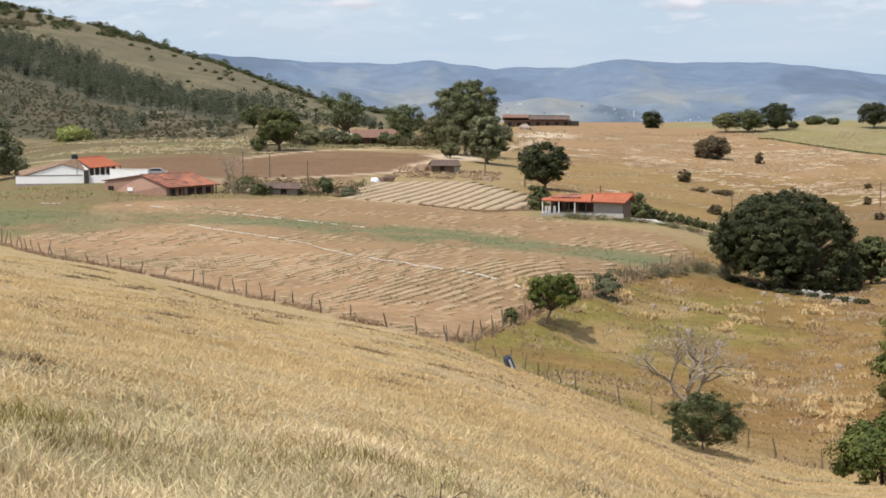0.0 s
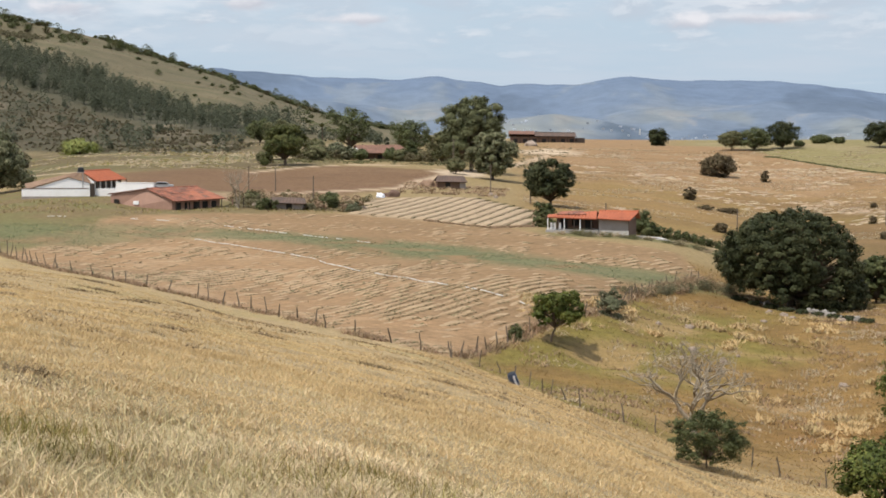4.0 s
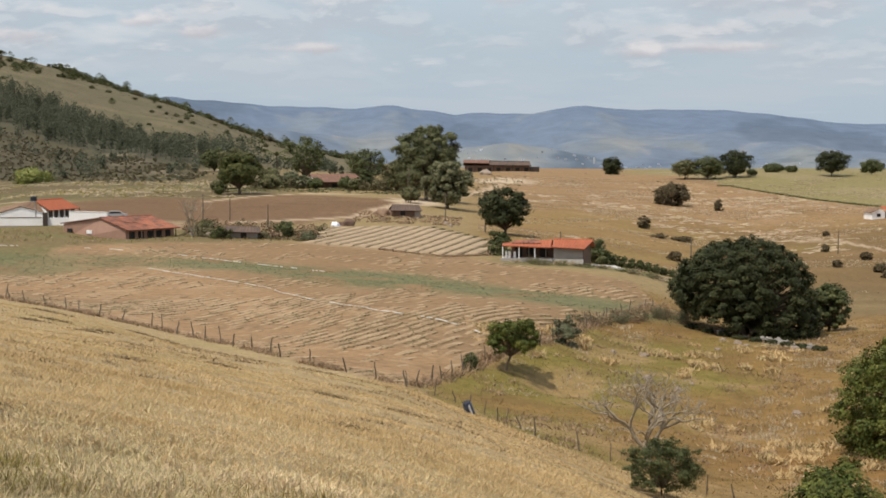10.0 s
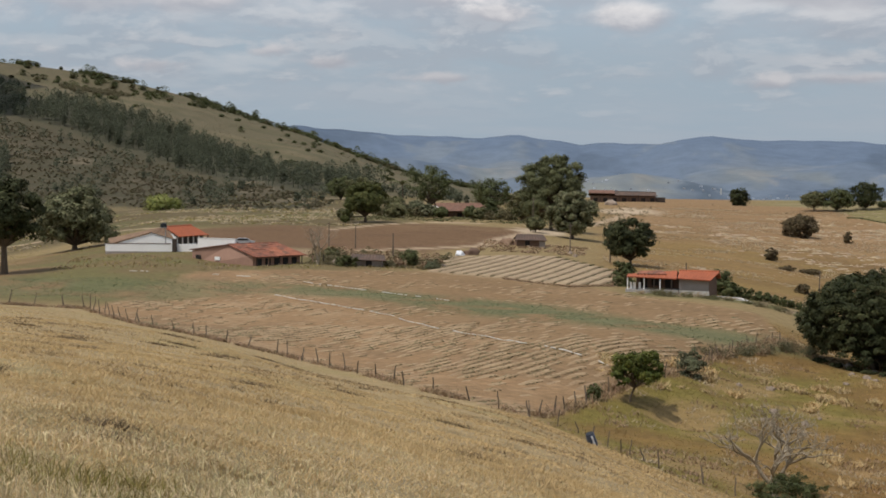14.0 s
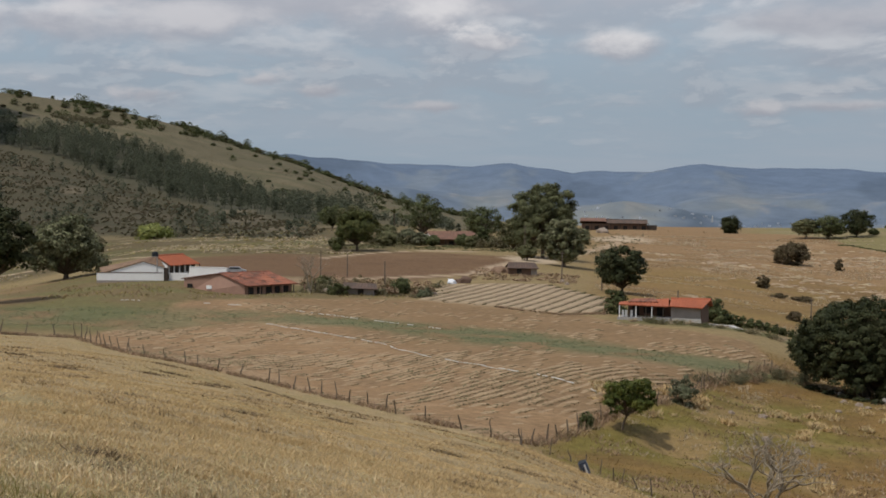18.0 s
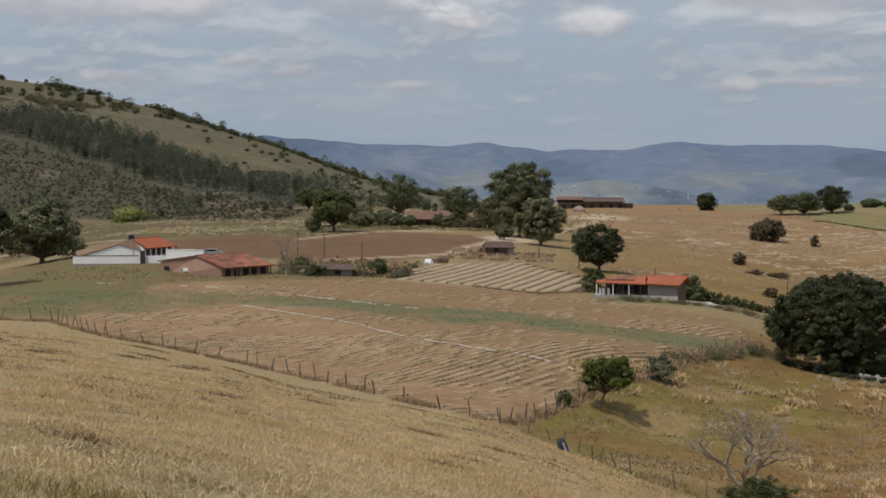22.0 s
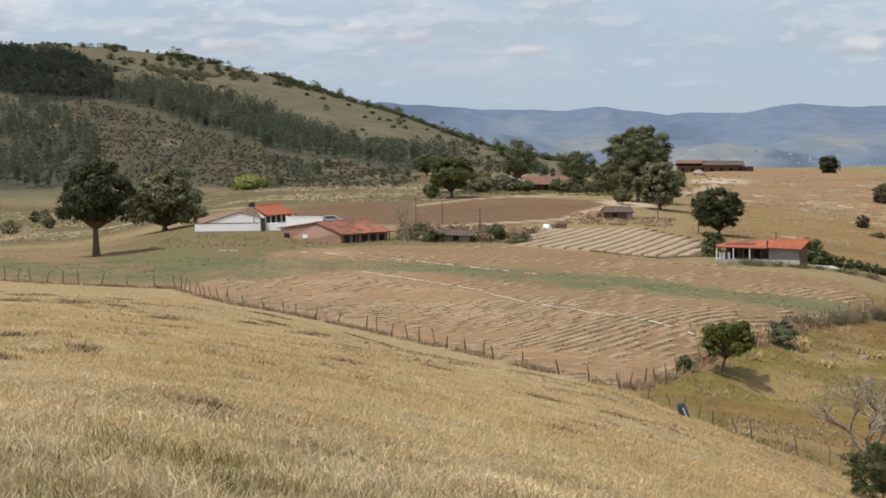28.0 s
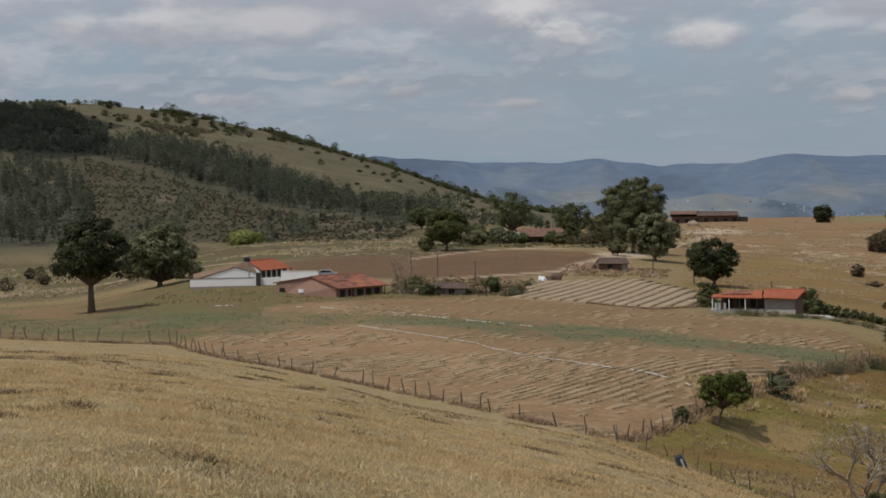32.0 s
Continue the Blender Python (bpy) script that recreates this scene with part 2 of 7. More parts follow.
M_LIME = material("lime_leaves", (0.26, 0.28, 0.075), (0.36, 0.37, 0.11), scale=0.4, fine=3, rough=0.5, island=0.4, soft_light=0.3)
M_WOODLAND = material("woodland_leaves", (0.108, 0.118, 0.078), (0.138, 0.146, 0.098), scale=0.02, fine=0.3, rough=0.8, island=0.14, soft_light=0.5, specular=0.05)
M_SCRUB = material("scrub_leaves", (0.148, 0.132, 0.078), (0.17, 0.15, 0.09), scale=0.02, fine=0.1, rough=0.85, island=0.1, soft_light=0.55, specular=0.1)
M_SCRUB_RUST = material("rusty_scrub_leaves", (0.172, 0.142, 0.092), (0.195, 0.16, 0.105), scale=0.02, fine=0.1, rough=0.85, island=0.1, soft_light=0.55, specular=0.05)
M_DUSTY = material("dusty_bush_leaves", (0.16, 0.142, 0.078), (0.27, 0.225, 0.13), scale=0.5, fine=3, rough=0.7, island=0.35, soft_light=0.3, specular=0.1)
M_STRAW = material("straw_tussocks", (0.47, 0.355, 0.185), (0.36, 0.26, 0.125), scale=0.1, fine=1, island=0.3, soft_light=0.3)
M_TWIG = material("brown_twiggy_scrub", (0.10, 0.078, 0.045), (0.15, 0.115, 0.065), scale=0.5, fine=3, rough=0.8, island=0.4, soft_light=0.15, specular=0.05)
M_BLEACHED = material("bleached_grass", (0.50, 0.41, 0.28), (0.4, 0.3, 0.18), scale=0.1, fine=1, island=0.3, soft_light=0.3)
M_BARK = material("bark", (0.10, 0.075, 0.05), (0.17, 0.13, 0.09), scale=4, fine=30, bump=0.03)
M_DEADWOOD = material("bleached_deadwood", (0.25, 0.205, 0.145), (0.48, 0.41, 0.31), scale=3, fine=20, bump=0.01)
M_POST = material("weathered_post_wood", (0.13, 0.10, 0.075), (0.22, 0.18, 0.14), scale=3, fine=25, bump=0.01)
M_WIRE = material("rusty_wire", (0.16, 0.12, 0.10), rough=0.6, metal=0.5)
M_TILE = material("terracotta_tiles", (0.42, 0.125, 0.06), (0.31, 0.1, 0.055), scale=1.1, fine=9, spread=0.3, amount=0.6, bump=0.01)
M_TILE_DULL = material("dull_tiles", (0.22, 0.115, 0.08), (0.15, 0.09, 0.065), scale=0.9, fine=7, spread=0.3, amount=0.8, bump=0.01)
M_TILE_OLD = material("weathered_tiles", (0.34, 0.13, 0.08), (0.15, 0.075, 0.052), scale=0.9, fine=5, spread=0.4, amount=0.95, bump=0.01)
M_TILE_GREY = material("grey_brown_tiles", (0.1, 0.072, 0.058), (0.16, 0.1, 0.072), scale=0.5, fine=5, spread=0.3, amount=0.8, bump=0.01)
M_TILE_PATCH = material("orange_tile_patch", (0.40, 0.15, 0.085), (0.24, 0.1, 0.065), scale=0.9, fine=7, spread=0.3, amount=0.7, bump=0.01)
M_TILE_BROWN = material("brown_tiles", (0.26, 0.17, 0.11), (0.19, 0.12, 0.08), scale=1, fine=7, amount=0.7, bump=0.01)
M_WHITE = material("white_limewash", (0.9, 0.89, 0.87), (0.84, 0.82, 0.79), scale=0.7, fine=6, spread=0.06, amount=0.5)
M_PINK = material("pink_plaster", (0.37, 0.225, 0.165), (0.29, 0.175, 0.13), scale=0.8, fine=6, spread=0.1)
M_GREY = material("grey_render", (0.33, 0.29, 0.26), (0.25, 0.22, 0.20), scale=0.8, fine=6, spread=0.1)
M_PALE = material("pale_plinth", (0.58, 0.55, 0.51), (0.45, 0.42, 0.38), scale=1, fine=6, spread=0.1)
M_BROWNWALL = material("brown_wall", (0.16, 0.10, 0.07), (0.11, 0.07, 0.05), scale=0.8, fine=6, spread=0.15)
M_DARK = material("dark_opening", (0.02, 0.018, 0.016), rough=0.6)
M_TIMBER = material("dark_timber", (0.06, 0.045, 0.035), rough=0.8)
M_PLASTIC = material("white_plastic_sheet", (0.82, 0.82, 0.84), rough=0.35)
M_PIPE = material("pale_irrigation_tape", (0.72, 0.70, 0.65), rough=0.5)
M_BLUE = material("blue_drum", (0.06, 0.08, 0.14), (0.1, 0.115, 0.15), rough=0.4)
M_TANK = material("black_tank", (0.02, 0.022, 0.025), rough=0.4)
M_CONCRETE = material("grey_concrete", (0.36, 0.34, 0.32), rough=0.85)
M_ROCK = material("pale_rock", (0.27, 0.21, 0.16), (0.36, 0.28, 0.22), scale=1.5, fine=8, bump=0.03)
M_BOULDER = material("grey_boulder", (0.25, 0.225, 0.195), (0.34, 0.31, 0.27), scale=1.2, fine=9, bump=0.04)
M_LEDGE = material("pale_ledge_stone", (0.39, 0.30, 0.195), (0.31, 0.225, 0.14), scale=0.2, fine=3, island=0.25, bump=0.03)
M_CROP = material("crop_leaves", (0.12, 0.15, 0.07), (0.19, 0.19, 0.1), scale=0.1, fine=2, island=0.4, soft_light=0.2)
M_HAY = material("dry_weeds", (0.3, 0.21, 0.13), (0.4, 0.29, 0.17), scale=0.1, fine=2, island=0.4, soft_light=0.15)


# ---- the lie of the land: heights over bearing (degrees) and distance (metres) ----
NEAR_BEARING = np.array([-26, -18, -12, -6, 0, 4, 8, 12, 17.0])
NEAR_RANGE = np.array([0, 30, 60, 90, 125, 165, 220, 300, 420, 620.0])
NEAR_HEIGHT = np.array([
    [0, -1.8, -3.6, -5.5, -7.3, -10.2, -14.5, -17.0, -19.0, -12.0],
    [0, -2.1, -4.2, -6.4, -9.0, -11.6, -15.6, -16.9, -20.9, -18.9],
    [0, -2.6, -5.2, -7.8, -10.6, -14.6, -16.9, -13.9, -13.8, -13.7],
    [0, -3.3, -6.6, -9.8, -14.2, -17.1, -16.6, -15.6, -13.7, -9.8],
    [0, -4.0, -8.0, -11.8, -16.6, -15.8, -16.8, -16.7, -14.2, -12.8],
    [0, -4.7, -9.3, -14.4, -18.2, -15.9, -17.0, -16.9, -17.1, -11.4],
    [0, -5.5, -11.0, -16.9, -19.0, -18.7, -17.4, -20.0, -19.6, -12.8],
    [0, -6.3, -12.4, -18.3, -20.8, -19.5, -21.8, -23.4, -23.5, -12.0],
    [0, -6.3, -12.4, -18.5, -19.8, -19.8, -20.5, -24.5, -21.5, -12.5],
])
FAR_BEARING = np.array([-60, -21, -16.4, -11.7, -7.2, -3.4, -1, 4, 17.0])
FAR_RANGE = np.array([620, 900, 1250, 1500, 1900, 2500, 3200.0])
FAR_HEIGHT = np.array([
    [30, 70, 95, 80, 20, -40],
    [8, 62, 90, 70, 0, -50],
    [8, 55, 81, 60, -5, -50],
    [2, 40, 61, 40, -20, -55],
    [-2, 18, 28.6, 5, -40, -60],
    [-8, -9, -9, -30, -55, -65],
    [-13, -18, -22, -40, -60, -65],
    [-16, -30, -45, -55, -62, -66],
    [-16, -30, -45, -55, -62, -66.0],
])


def spline_weights(knots, x):
    """Catmull-Rom weights of every knot for the places x."""
    x = np.clip(x, knots[0], knots[-1])
    n = len(knots)
    i = np.clip(np.searchsorted(knots, x) - 1, 0, n - 2)
    u = (x - knots[i]) / (knots[i + 1] - knots[i])
    w = np.stack([-u + 2 * u * u - u**3, 2 - 5 * u * u + 3 * u**3, u + 4 * u * u - 3 * u**3, -u * u + u**3]) / 2
    o = np.zeros((len(x), n))
    at = np.arange(len(x))
    for k in range(4):
        j = i - 1 + k
        lo, hi, ok = j < 0, j >= n, (j >= 0) & (j < n)
        o[at[ok], j[ok]] += w[k][ok]
        o[at[lo], 0] += 2 * w[k][lo]
        o[at[lo], 1] -= w[k][lo]
        o[at[hi], n - 1] += 2 * w[k][hi]
        o[at[hi], n - 2] -= w[k][hi]
    return o


def smooth(a, b, x):
    t = np.clip((x - a) / (b - a), 0, 1)
    return t * t * (3 - 2 * t)


def waves(x, y, size, seed):
    """Cheap rolling unevenness, about -1 to 1."""
    rs = np.random.RandomState(seed)
    out = np.zeros_like(x)
    for k in range(7):
        a, ph = rs.uniform(0, 6.283, 2)
        f = 6.283 / (size * rs.uniform(0.6, 1.7))
        out += np.sin((x * np.cos(a) + y * np.sin(a)) * f + ph + 1.3 * np.sin((x * np.sin(a) - y * np.cos(a)) * f * 0.6))
    return out / 3.2


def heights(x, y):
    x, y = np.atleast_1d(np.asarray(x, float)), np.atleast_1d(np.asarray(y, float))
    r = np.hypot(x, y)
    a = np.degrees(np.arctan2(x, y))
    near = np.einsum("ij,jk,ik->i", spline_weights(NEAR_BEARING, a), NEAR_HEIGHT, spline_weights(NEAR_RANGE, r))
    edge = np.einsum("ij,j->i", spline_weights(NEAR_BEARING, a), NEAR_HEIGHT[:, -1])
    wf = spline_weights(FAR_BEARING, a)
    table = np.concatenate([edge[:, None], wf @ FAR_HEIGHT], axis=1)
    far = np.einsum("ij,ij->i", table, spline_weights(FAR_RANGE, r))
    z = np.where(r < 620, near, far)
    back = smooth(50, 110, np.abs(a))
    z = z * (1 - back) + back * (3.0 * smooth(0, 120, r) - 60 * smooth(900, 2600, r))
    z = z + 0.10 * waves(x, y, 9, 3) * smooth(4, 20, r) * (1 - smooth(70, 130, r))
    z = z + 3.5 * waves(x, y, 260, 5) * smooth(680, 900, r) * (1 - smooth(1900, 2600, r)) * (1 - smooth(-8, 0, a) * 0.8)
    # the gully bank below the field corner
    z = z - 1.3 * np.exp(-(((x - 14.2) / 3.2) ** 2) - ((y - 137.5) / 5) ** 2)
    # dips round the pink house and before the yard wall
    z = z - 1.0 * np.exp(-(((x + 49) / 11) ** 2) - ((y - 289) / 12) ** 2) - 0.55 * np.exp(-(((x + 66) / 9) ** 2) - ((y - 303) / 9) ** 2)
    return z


def height(x, y):
    return float(heights(x, y)[0])


def inside(x, y, poly, soft):
    """How far a place lies inside a plot: 0 outside to 1 inside, over a margin of soft metres."""
    px, py = np.array(poly, float).T
    best = np.full(x.shape, 1e9)
    odd = np.zeros(x.shape, bool)
    for i in range(len(px)):
        x1, y1, x2, y2 = px[i - 1], py[i - 1], px[i], py[i]
        dx, dy = x2 - x1, y2 - y1
        u = np.clip(((x - x1) * dx + (y - y1) * dy) / (dx * dx + dy * dy), 0, 1)
        best = np.minimum(best, np.hypot(x - x1 - u * dx, y - y1 - u * dy))
        with np.errstate(divide="ignore", invalid="ignore"):
            odd ^= ((y1 > y) != (y2 > y)) & (x < dx * (y - y1) / (dy if dy else 1e-9) + x1)
    return smooth(-soft, soft, np.where(odd, best, -best))


FENCE_LEFT = [(-85, 220), (-62.9, 201.8), (-53.6, 209.0), (-38.8, 175.9), (-22, 159.8), (-7.2, 131.7), (1.2, 124.5)]
FENCE_RIGHT = [(1.2, 124.5), (8.3, 142.3), (15.1, 155.4), (23.7, 181.2), (31.4, 195.6)]
FENCE_LOW = [(1.2, 124.5), (4.7, 119.9), (9.2, 101.7), (11.6, 100.6), (18.0, 93.8), (20.0, 90.0), (24, 84)]
FIELD = FENCE_LEFT[2:] + FENCE_RIGHT[1:] + [(31.8, 221), (15.9, 249.5), (-5.8, 290), (-34, 282), (-50, 262)]
GREEN_BAND = [(-95, 220), (-58, 226), (-47, 225), (-36, 237), (-21, 231), (-7.7, 212), (0, 202), (9, 188.5), (15, 184.5), (34, 184), (34, 196), (23, 197), (16, 199.5), (5.4, 225), (-0.3, 230), (-8.5, 235.5), (-22, 245.5), (-38.5, 253), (-51, 252), (-65, 255.5), (-95, 262)]
TERRACE = [(-14.2, 287.3), (-12.9, 324.5), (-2, 334), (8, 336), (17.5, 298), (15.4, 262.6), (8.7, 261), (-1.8, 278)]
PLOUGH = [(-89, 372), (-72, 392), (-58, 420), (-40, 411), (-34, 428), (-22, 438), (3, 424), (0, 385), (-5, 360), (-19, 334), (-38, 333), (-61, 331)]
TRACK = [(-165, 330), (-150, 405), (-146, 431), (-122, 436), (-80, 400), (-61, 331)]
YARD_PATH = [(-44, 406), (-34, 431), (-22, 446), (3, 450), (9, 428)]
ROAD = [(-61, 331), (-36, 330), (-7, 358), (-2, 385), (10, 435), (22, 480), (36, 542)]
HILL_EDGE = FENCE_LEFT + [(3.9, 116), (8.3, 100.6), (11.2, 98.6), (17.2, 92.2), (19.4, 88.6), (24, 81), (40, 60), (60, 0), (0, -40), (-90, -40), (-140, 60), (-110, 215)]

PATH_RIGHT = [(98, 406), (104.3, 398.4), (108.3, 361.7), (113, 338)]
BELT = [(-300, 1010), (-318, 1160), (-233, 1110), (-192, 1050), (-106, 800), (-62, 720), (-50, 640), (-85, 665), (-104, 715), (-148, 805), (-205, 915), (-262, 985)]
WOOD = [(-480, 1010), (-372, 985), (-330, 985), (-250, 830), (-196, 650), (-240, 618), (-330, 610), (-480, 700)]
SLOPE = [(-300, 1000), (-205, 905), (-148, 790), (-100, 700), (-76, 645), (-60, 560), (-60, 505), (-78, 500), (-105, 552), (-138, 612), (-196, 640), (-252, 835), (-330, 1000)]
STRIP = [(-640, 1085), (-430, 1015), (-330, 1028), (-296, 1028), (-262, 990), (-205, 920), (-148, 810), (-104, 720), (-85, 670), (-60, 600), (-100, 690), (-148, 780), (-205, 895), (-300, 985), (-372, 970), (-480, 995), (-640, 1010)]
SHOULDER = [(-640, 1300), (-500, 1325), (-447, 1365), (-410, 1325), (-344, 1180), (-296, 1020), (-331, 1020), (-367, 1030), (-430, 1010), (-640, 1080)]


# ---- builders ----
def mesh_from(name, verts, faces, mat, smooth_shade=False):
    """A mesh from numpy arrays; faces is one array with a fixed number of corners."""
    me = bpy.data.meshes.new(name)
    verts, faces = np.asarray(verts, np.float32), np.asarray(faces, np.int32)
    k = faces.shape[1]
    me.vertices.add(len(verts))
    me.vertices.foreach_set("co", verts.ravel())
    me.loops.add(faces.size)
    me.loops.foreach_set("vertex_index", faces.ravel())
    me.polygons.add(len(faces))
    me.polygons.foreach_set("loop_start", np.arange(0, faces.size, k, dtype=np.int32))
    me.polygons.foreach_set("use_smooth", np.full(len(faces), smooth_shade))
    me.update(calc_edges=True)
    if mat:
        me.materials.append(mat)
    return me


def part(name, bm, mat, parent, label=""):
    """One mesh object under a thing or a part. bm: a bmesh, or a ready mesh."""
    if isinstance(bm, bpy.types.Mesh):
        me = bm
    else:
        me = bpy.data.meshes.new(name)
        bmesh.ops.recalc_face_normals(bm, faces=bm.faces)
        bm.to_mesh(me)
        bm.free()
        me.materials.append(mat)
    ob = new(name, me)
    ob.parent = parent
    if label:
        tagged(ob, label)
    return ob


def thing(name, x, y, label, category, group="", turn=0.0, z=None, sink=0.0):
    ob = new(name)
    ob.matrix_world = pose(x, y, (height(x, y) if z is None else z) - sink, 0, 0, turn)
    return tagged(ob, label, category, group)


def box(bm, x0, x1, y0, y1, z0, z1, bevel=0.0):
    m = Matrix.LocRotScale(((x0 + x1) / 2, (y0 + y1) / 2, (z0 + z1) / 2), None, (x1 - x0, y1 - y0, z1 - z0))
    made = bmesh.ops.create_cube(bm, size=1, matrix=m)
    if bevel:
        es = list({e for v in made["verts"] for e in v.link_edges})
        bmesh.ops.bevel(bm, geom=es, offset=bevel, segments=1, affect="EDGES")
    return bm


def tube(pts, radii, sides=7):
    """Vertices and quads of a tapering tube along pts."""
    pts = [Vector(p) for p in pts]
    vs, fs = [], []
    for i, p in enumerate(pts):
        d = (pts[min(i + 1, len(pts) - 1)] - pts[max(i - 1, 0)]).normalized()
        u = d.cross(Vector((0.31, 0.92, 0.22))).normalized()
        v = d.cross(u)
        for k in range(sides):
            a = 6.28319 * k / sides
            vs.append(p + (u * math.cos(a) + v * math.sin(a)) * radii[i])
    for i in range(len(pts) - 1):
        for k in range(sides):
            a, b = i * sides + k, i * sides + (k + 1) % sides
            fs.append((a, b, b + sides, a + sides))
    return vs, fs


def join_tubes(name, tubes, mat):
    vs, fs = [], []
    for v, f in tubes:
        o = len(vs)
        vs += v
        fs += [tuple(i + o for i in q) for q in f]
    return mesh_from(name, np.array([tuple(v) for v in vs]), np.array(fs), mat, True)


def leaf_cloud(name, lobes, count, size, rs, mat, fill=0.35, up=0.45, ragged=0.12, tufts=12, tuft=(0.34, 0.6)):
    """A crown of bent leaf sprays, gathered into tufts over the lobes (x, y, z, rx, ry, rz)."""
    lobes = np.array(lobes, float)
    n = len(lobes)
    area = (lobes[:, 3] * lobes[:, 4] + lobes[:, 4] * lobes[:, 5] + lobes[:, 3] * lobes[:, 5])
    td = rs.normal(size=(n, tufts, 3)) + np.array([0, 0, 0.3])
    td /= np.linalg.norm(td, axis=2)[..., None]
    tc = lobes[:, None, :3] + td * lobes[:, None, 3:] * rs.uniform(0.55, 1.0, (n, tufts, 1))
    tr = lobes[:, 3:].mean(1)[:, None] * rs.uniform(tuft[0], tuft[1], (n, tufts))
    pick, sub = rs.choice(n, count, p=area / area.sum()), rs.randint(0, tufts, count)
    d = rs.normal(size=(count, 3)) + np.array([0, 0, 0.35])
    d /= np.linalg.norm(d, axis=1)[:, None]
    depth = 1 - fill * rs.rand(count) ** 1.6 + 2.5 * ragged * rs.normal(size=count) * (rs.rand(count) < 0.3)
    c = tc[pick, sub] + d * (tr[pick, sub] * depth)[:, None] * np.array([1.15, 1.15, 0.8])
    # keep those that lie on the outside of all other lobes, or nearly
    keep = np.ones(count, bool)
    for k in range(n):
        q = np.linalg.norm((c - lobes[k, :3]) / lobes[k, 3:], axis=1)
        keep &= (q > 0.6) | (pick == k)
    c, d = c[keep], 0.6 * d[keep] + td[pick, sub][keep]
    n = len(c)
    nrm = d + rs.normal(size=(n, 3)) * 0.4
    nrm[:, 2] += up
    nrm /= np.linalg.norm(nrm, axis=1)[:, None]
    t = np.cross(nrm, rs.normal(size=(n, 3)))
    t /= np.linalg.norm(t, axis=1)[:, None]
    b = np.cross(nrm, t)
    s = size * rs.uniform(0.6, 1.35, n)[:, None]
    tip = c + t * s - nrm * s * 0.25
    root = c - t * s * 0.8 - nrm * s * 0.15
    w = s * rs.uniform(0.42, 0.7, n)[:, None]
    v = np.stack([root, c + b * w, tip, c - b * w], axis=1).reshape(-1, 3)
    i = np.arange(n)[:, None] * 4
    f = np.concatenate([i + np.array([[0, 1, 3]]), i + np.array([[1, 2, 3]])])
    return mesh_from(name, v, f, mat)


def crown_lobes(rs, w, h, base, count, squash=0.75, flat=0.0, bough=1.0, broad=1.0):
    """Lobes of an uneven crown, w wide, reaching from base to h: boughs set round a core. broad above 1 squares the outline."""
    half = (h - base) / 2
    ph = rs.uniform(0, 6.28)
    out = [(0, 0, base + half * 0.95, w * 0.39, w * 0.39, half * 0.80)]
    for k in range(count):
        up = 1 - 2 * (k + 0.5) / count
        up = max(-0.75, up * (1 - flat * 0.3) + rs.uniform(-0.12, 0.12))
        a = k * 2.39996 + rs.uniform(-0.35, 0.35)
        rr = w * rs.uniform(0.10, 0.18) * bough
        q = (1 + 0.14 * math.sin(2 * a + ph) + 0.10 * math.sin(3 * a + 2 * ph)) * (w / 2 - rr * 0.8) * math.sqrt(max(0.06, 1 - min(1, abs(up)) ** (2 * broad))) * rs.uniform(0.66, 1.06)
        z = base + half + up * (half - rr * squash * 0.7) * rs.uniform(0.85, 1.08)
        out.append((q * math.cos(a), q * math.sin(a), max(z, base + rr * squash * 0.5), rr, rr * rs.uniform(0.85, 1.2), rr * squash))
    return out


def dome_lobes(rs, w, h, base, count, lobe, tilt=0.0):
    """Lobes of one great dense dome whose foot follows the fall of the ground."""
    out = [(0, 0, base + (h - base) * 0.42, w * 0.37, w * 0.37, (h - base) * 0.38)]
    for k in range(count):
        v = (k + 0.5) / count
        a = k * 2.39996 + rs.uniform(-0.3, 0.3)
        rr = lobe * rs.uniform(0.7, 1.35)
        # widest at a third of the height
        z = v ** 1.15
        rad = math.sqrt(max(0.02, 1 - (abs(z - 0.30) / (0.70 if z > 0.30 else 0.62)) ** 2.3))
        q = (w / 2 - rr * 0.7) * rad * rs.uniform(0.89, 1.05)
        x = q * math.cos(a)
        out.append((x, q * math.sin(a), base + rr * 0.4 + (h - base - rr) * z - tilt * x * (1 - z), rr, rr * rs.uniform(0.9, 1.2), rr * rs.uniform(0.7, 0.95)))
    return out


def limbs(rs, lobes, trunk, base, radius, lean=0.0):
    """Trunk that splits into limbs which reach into the lobes."""
    fork = (lean * 0.4, 0.0, max(trunk, 0.5))
    tubes = [tube([(0, 0, -0.4), (lean * 0.1, 0.02, trunk * 0.4), fork], [radius * 1.35, radius, radius * 0.8])]
    for lx, ly, lz, rx, ry, rz in lobes[1:]:
        mid = (fork[0] * 0.5 + lx * 0.45 + rs.uniform(-0.2, 0.2), ly * 0.45, fork[2] * 0.5 + lz * 0.5)
        end = (fork[0] + (lx - fork[0]) * 0.86, ly * 0.86, fork[2] + (lz - fork[2]) * 0.86)
        tubes.append(tube([fork, mid, end], [radius * 0.55, radius * 0.38, radius * 0.1], 5))
    return tubes


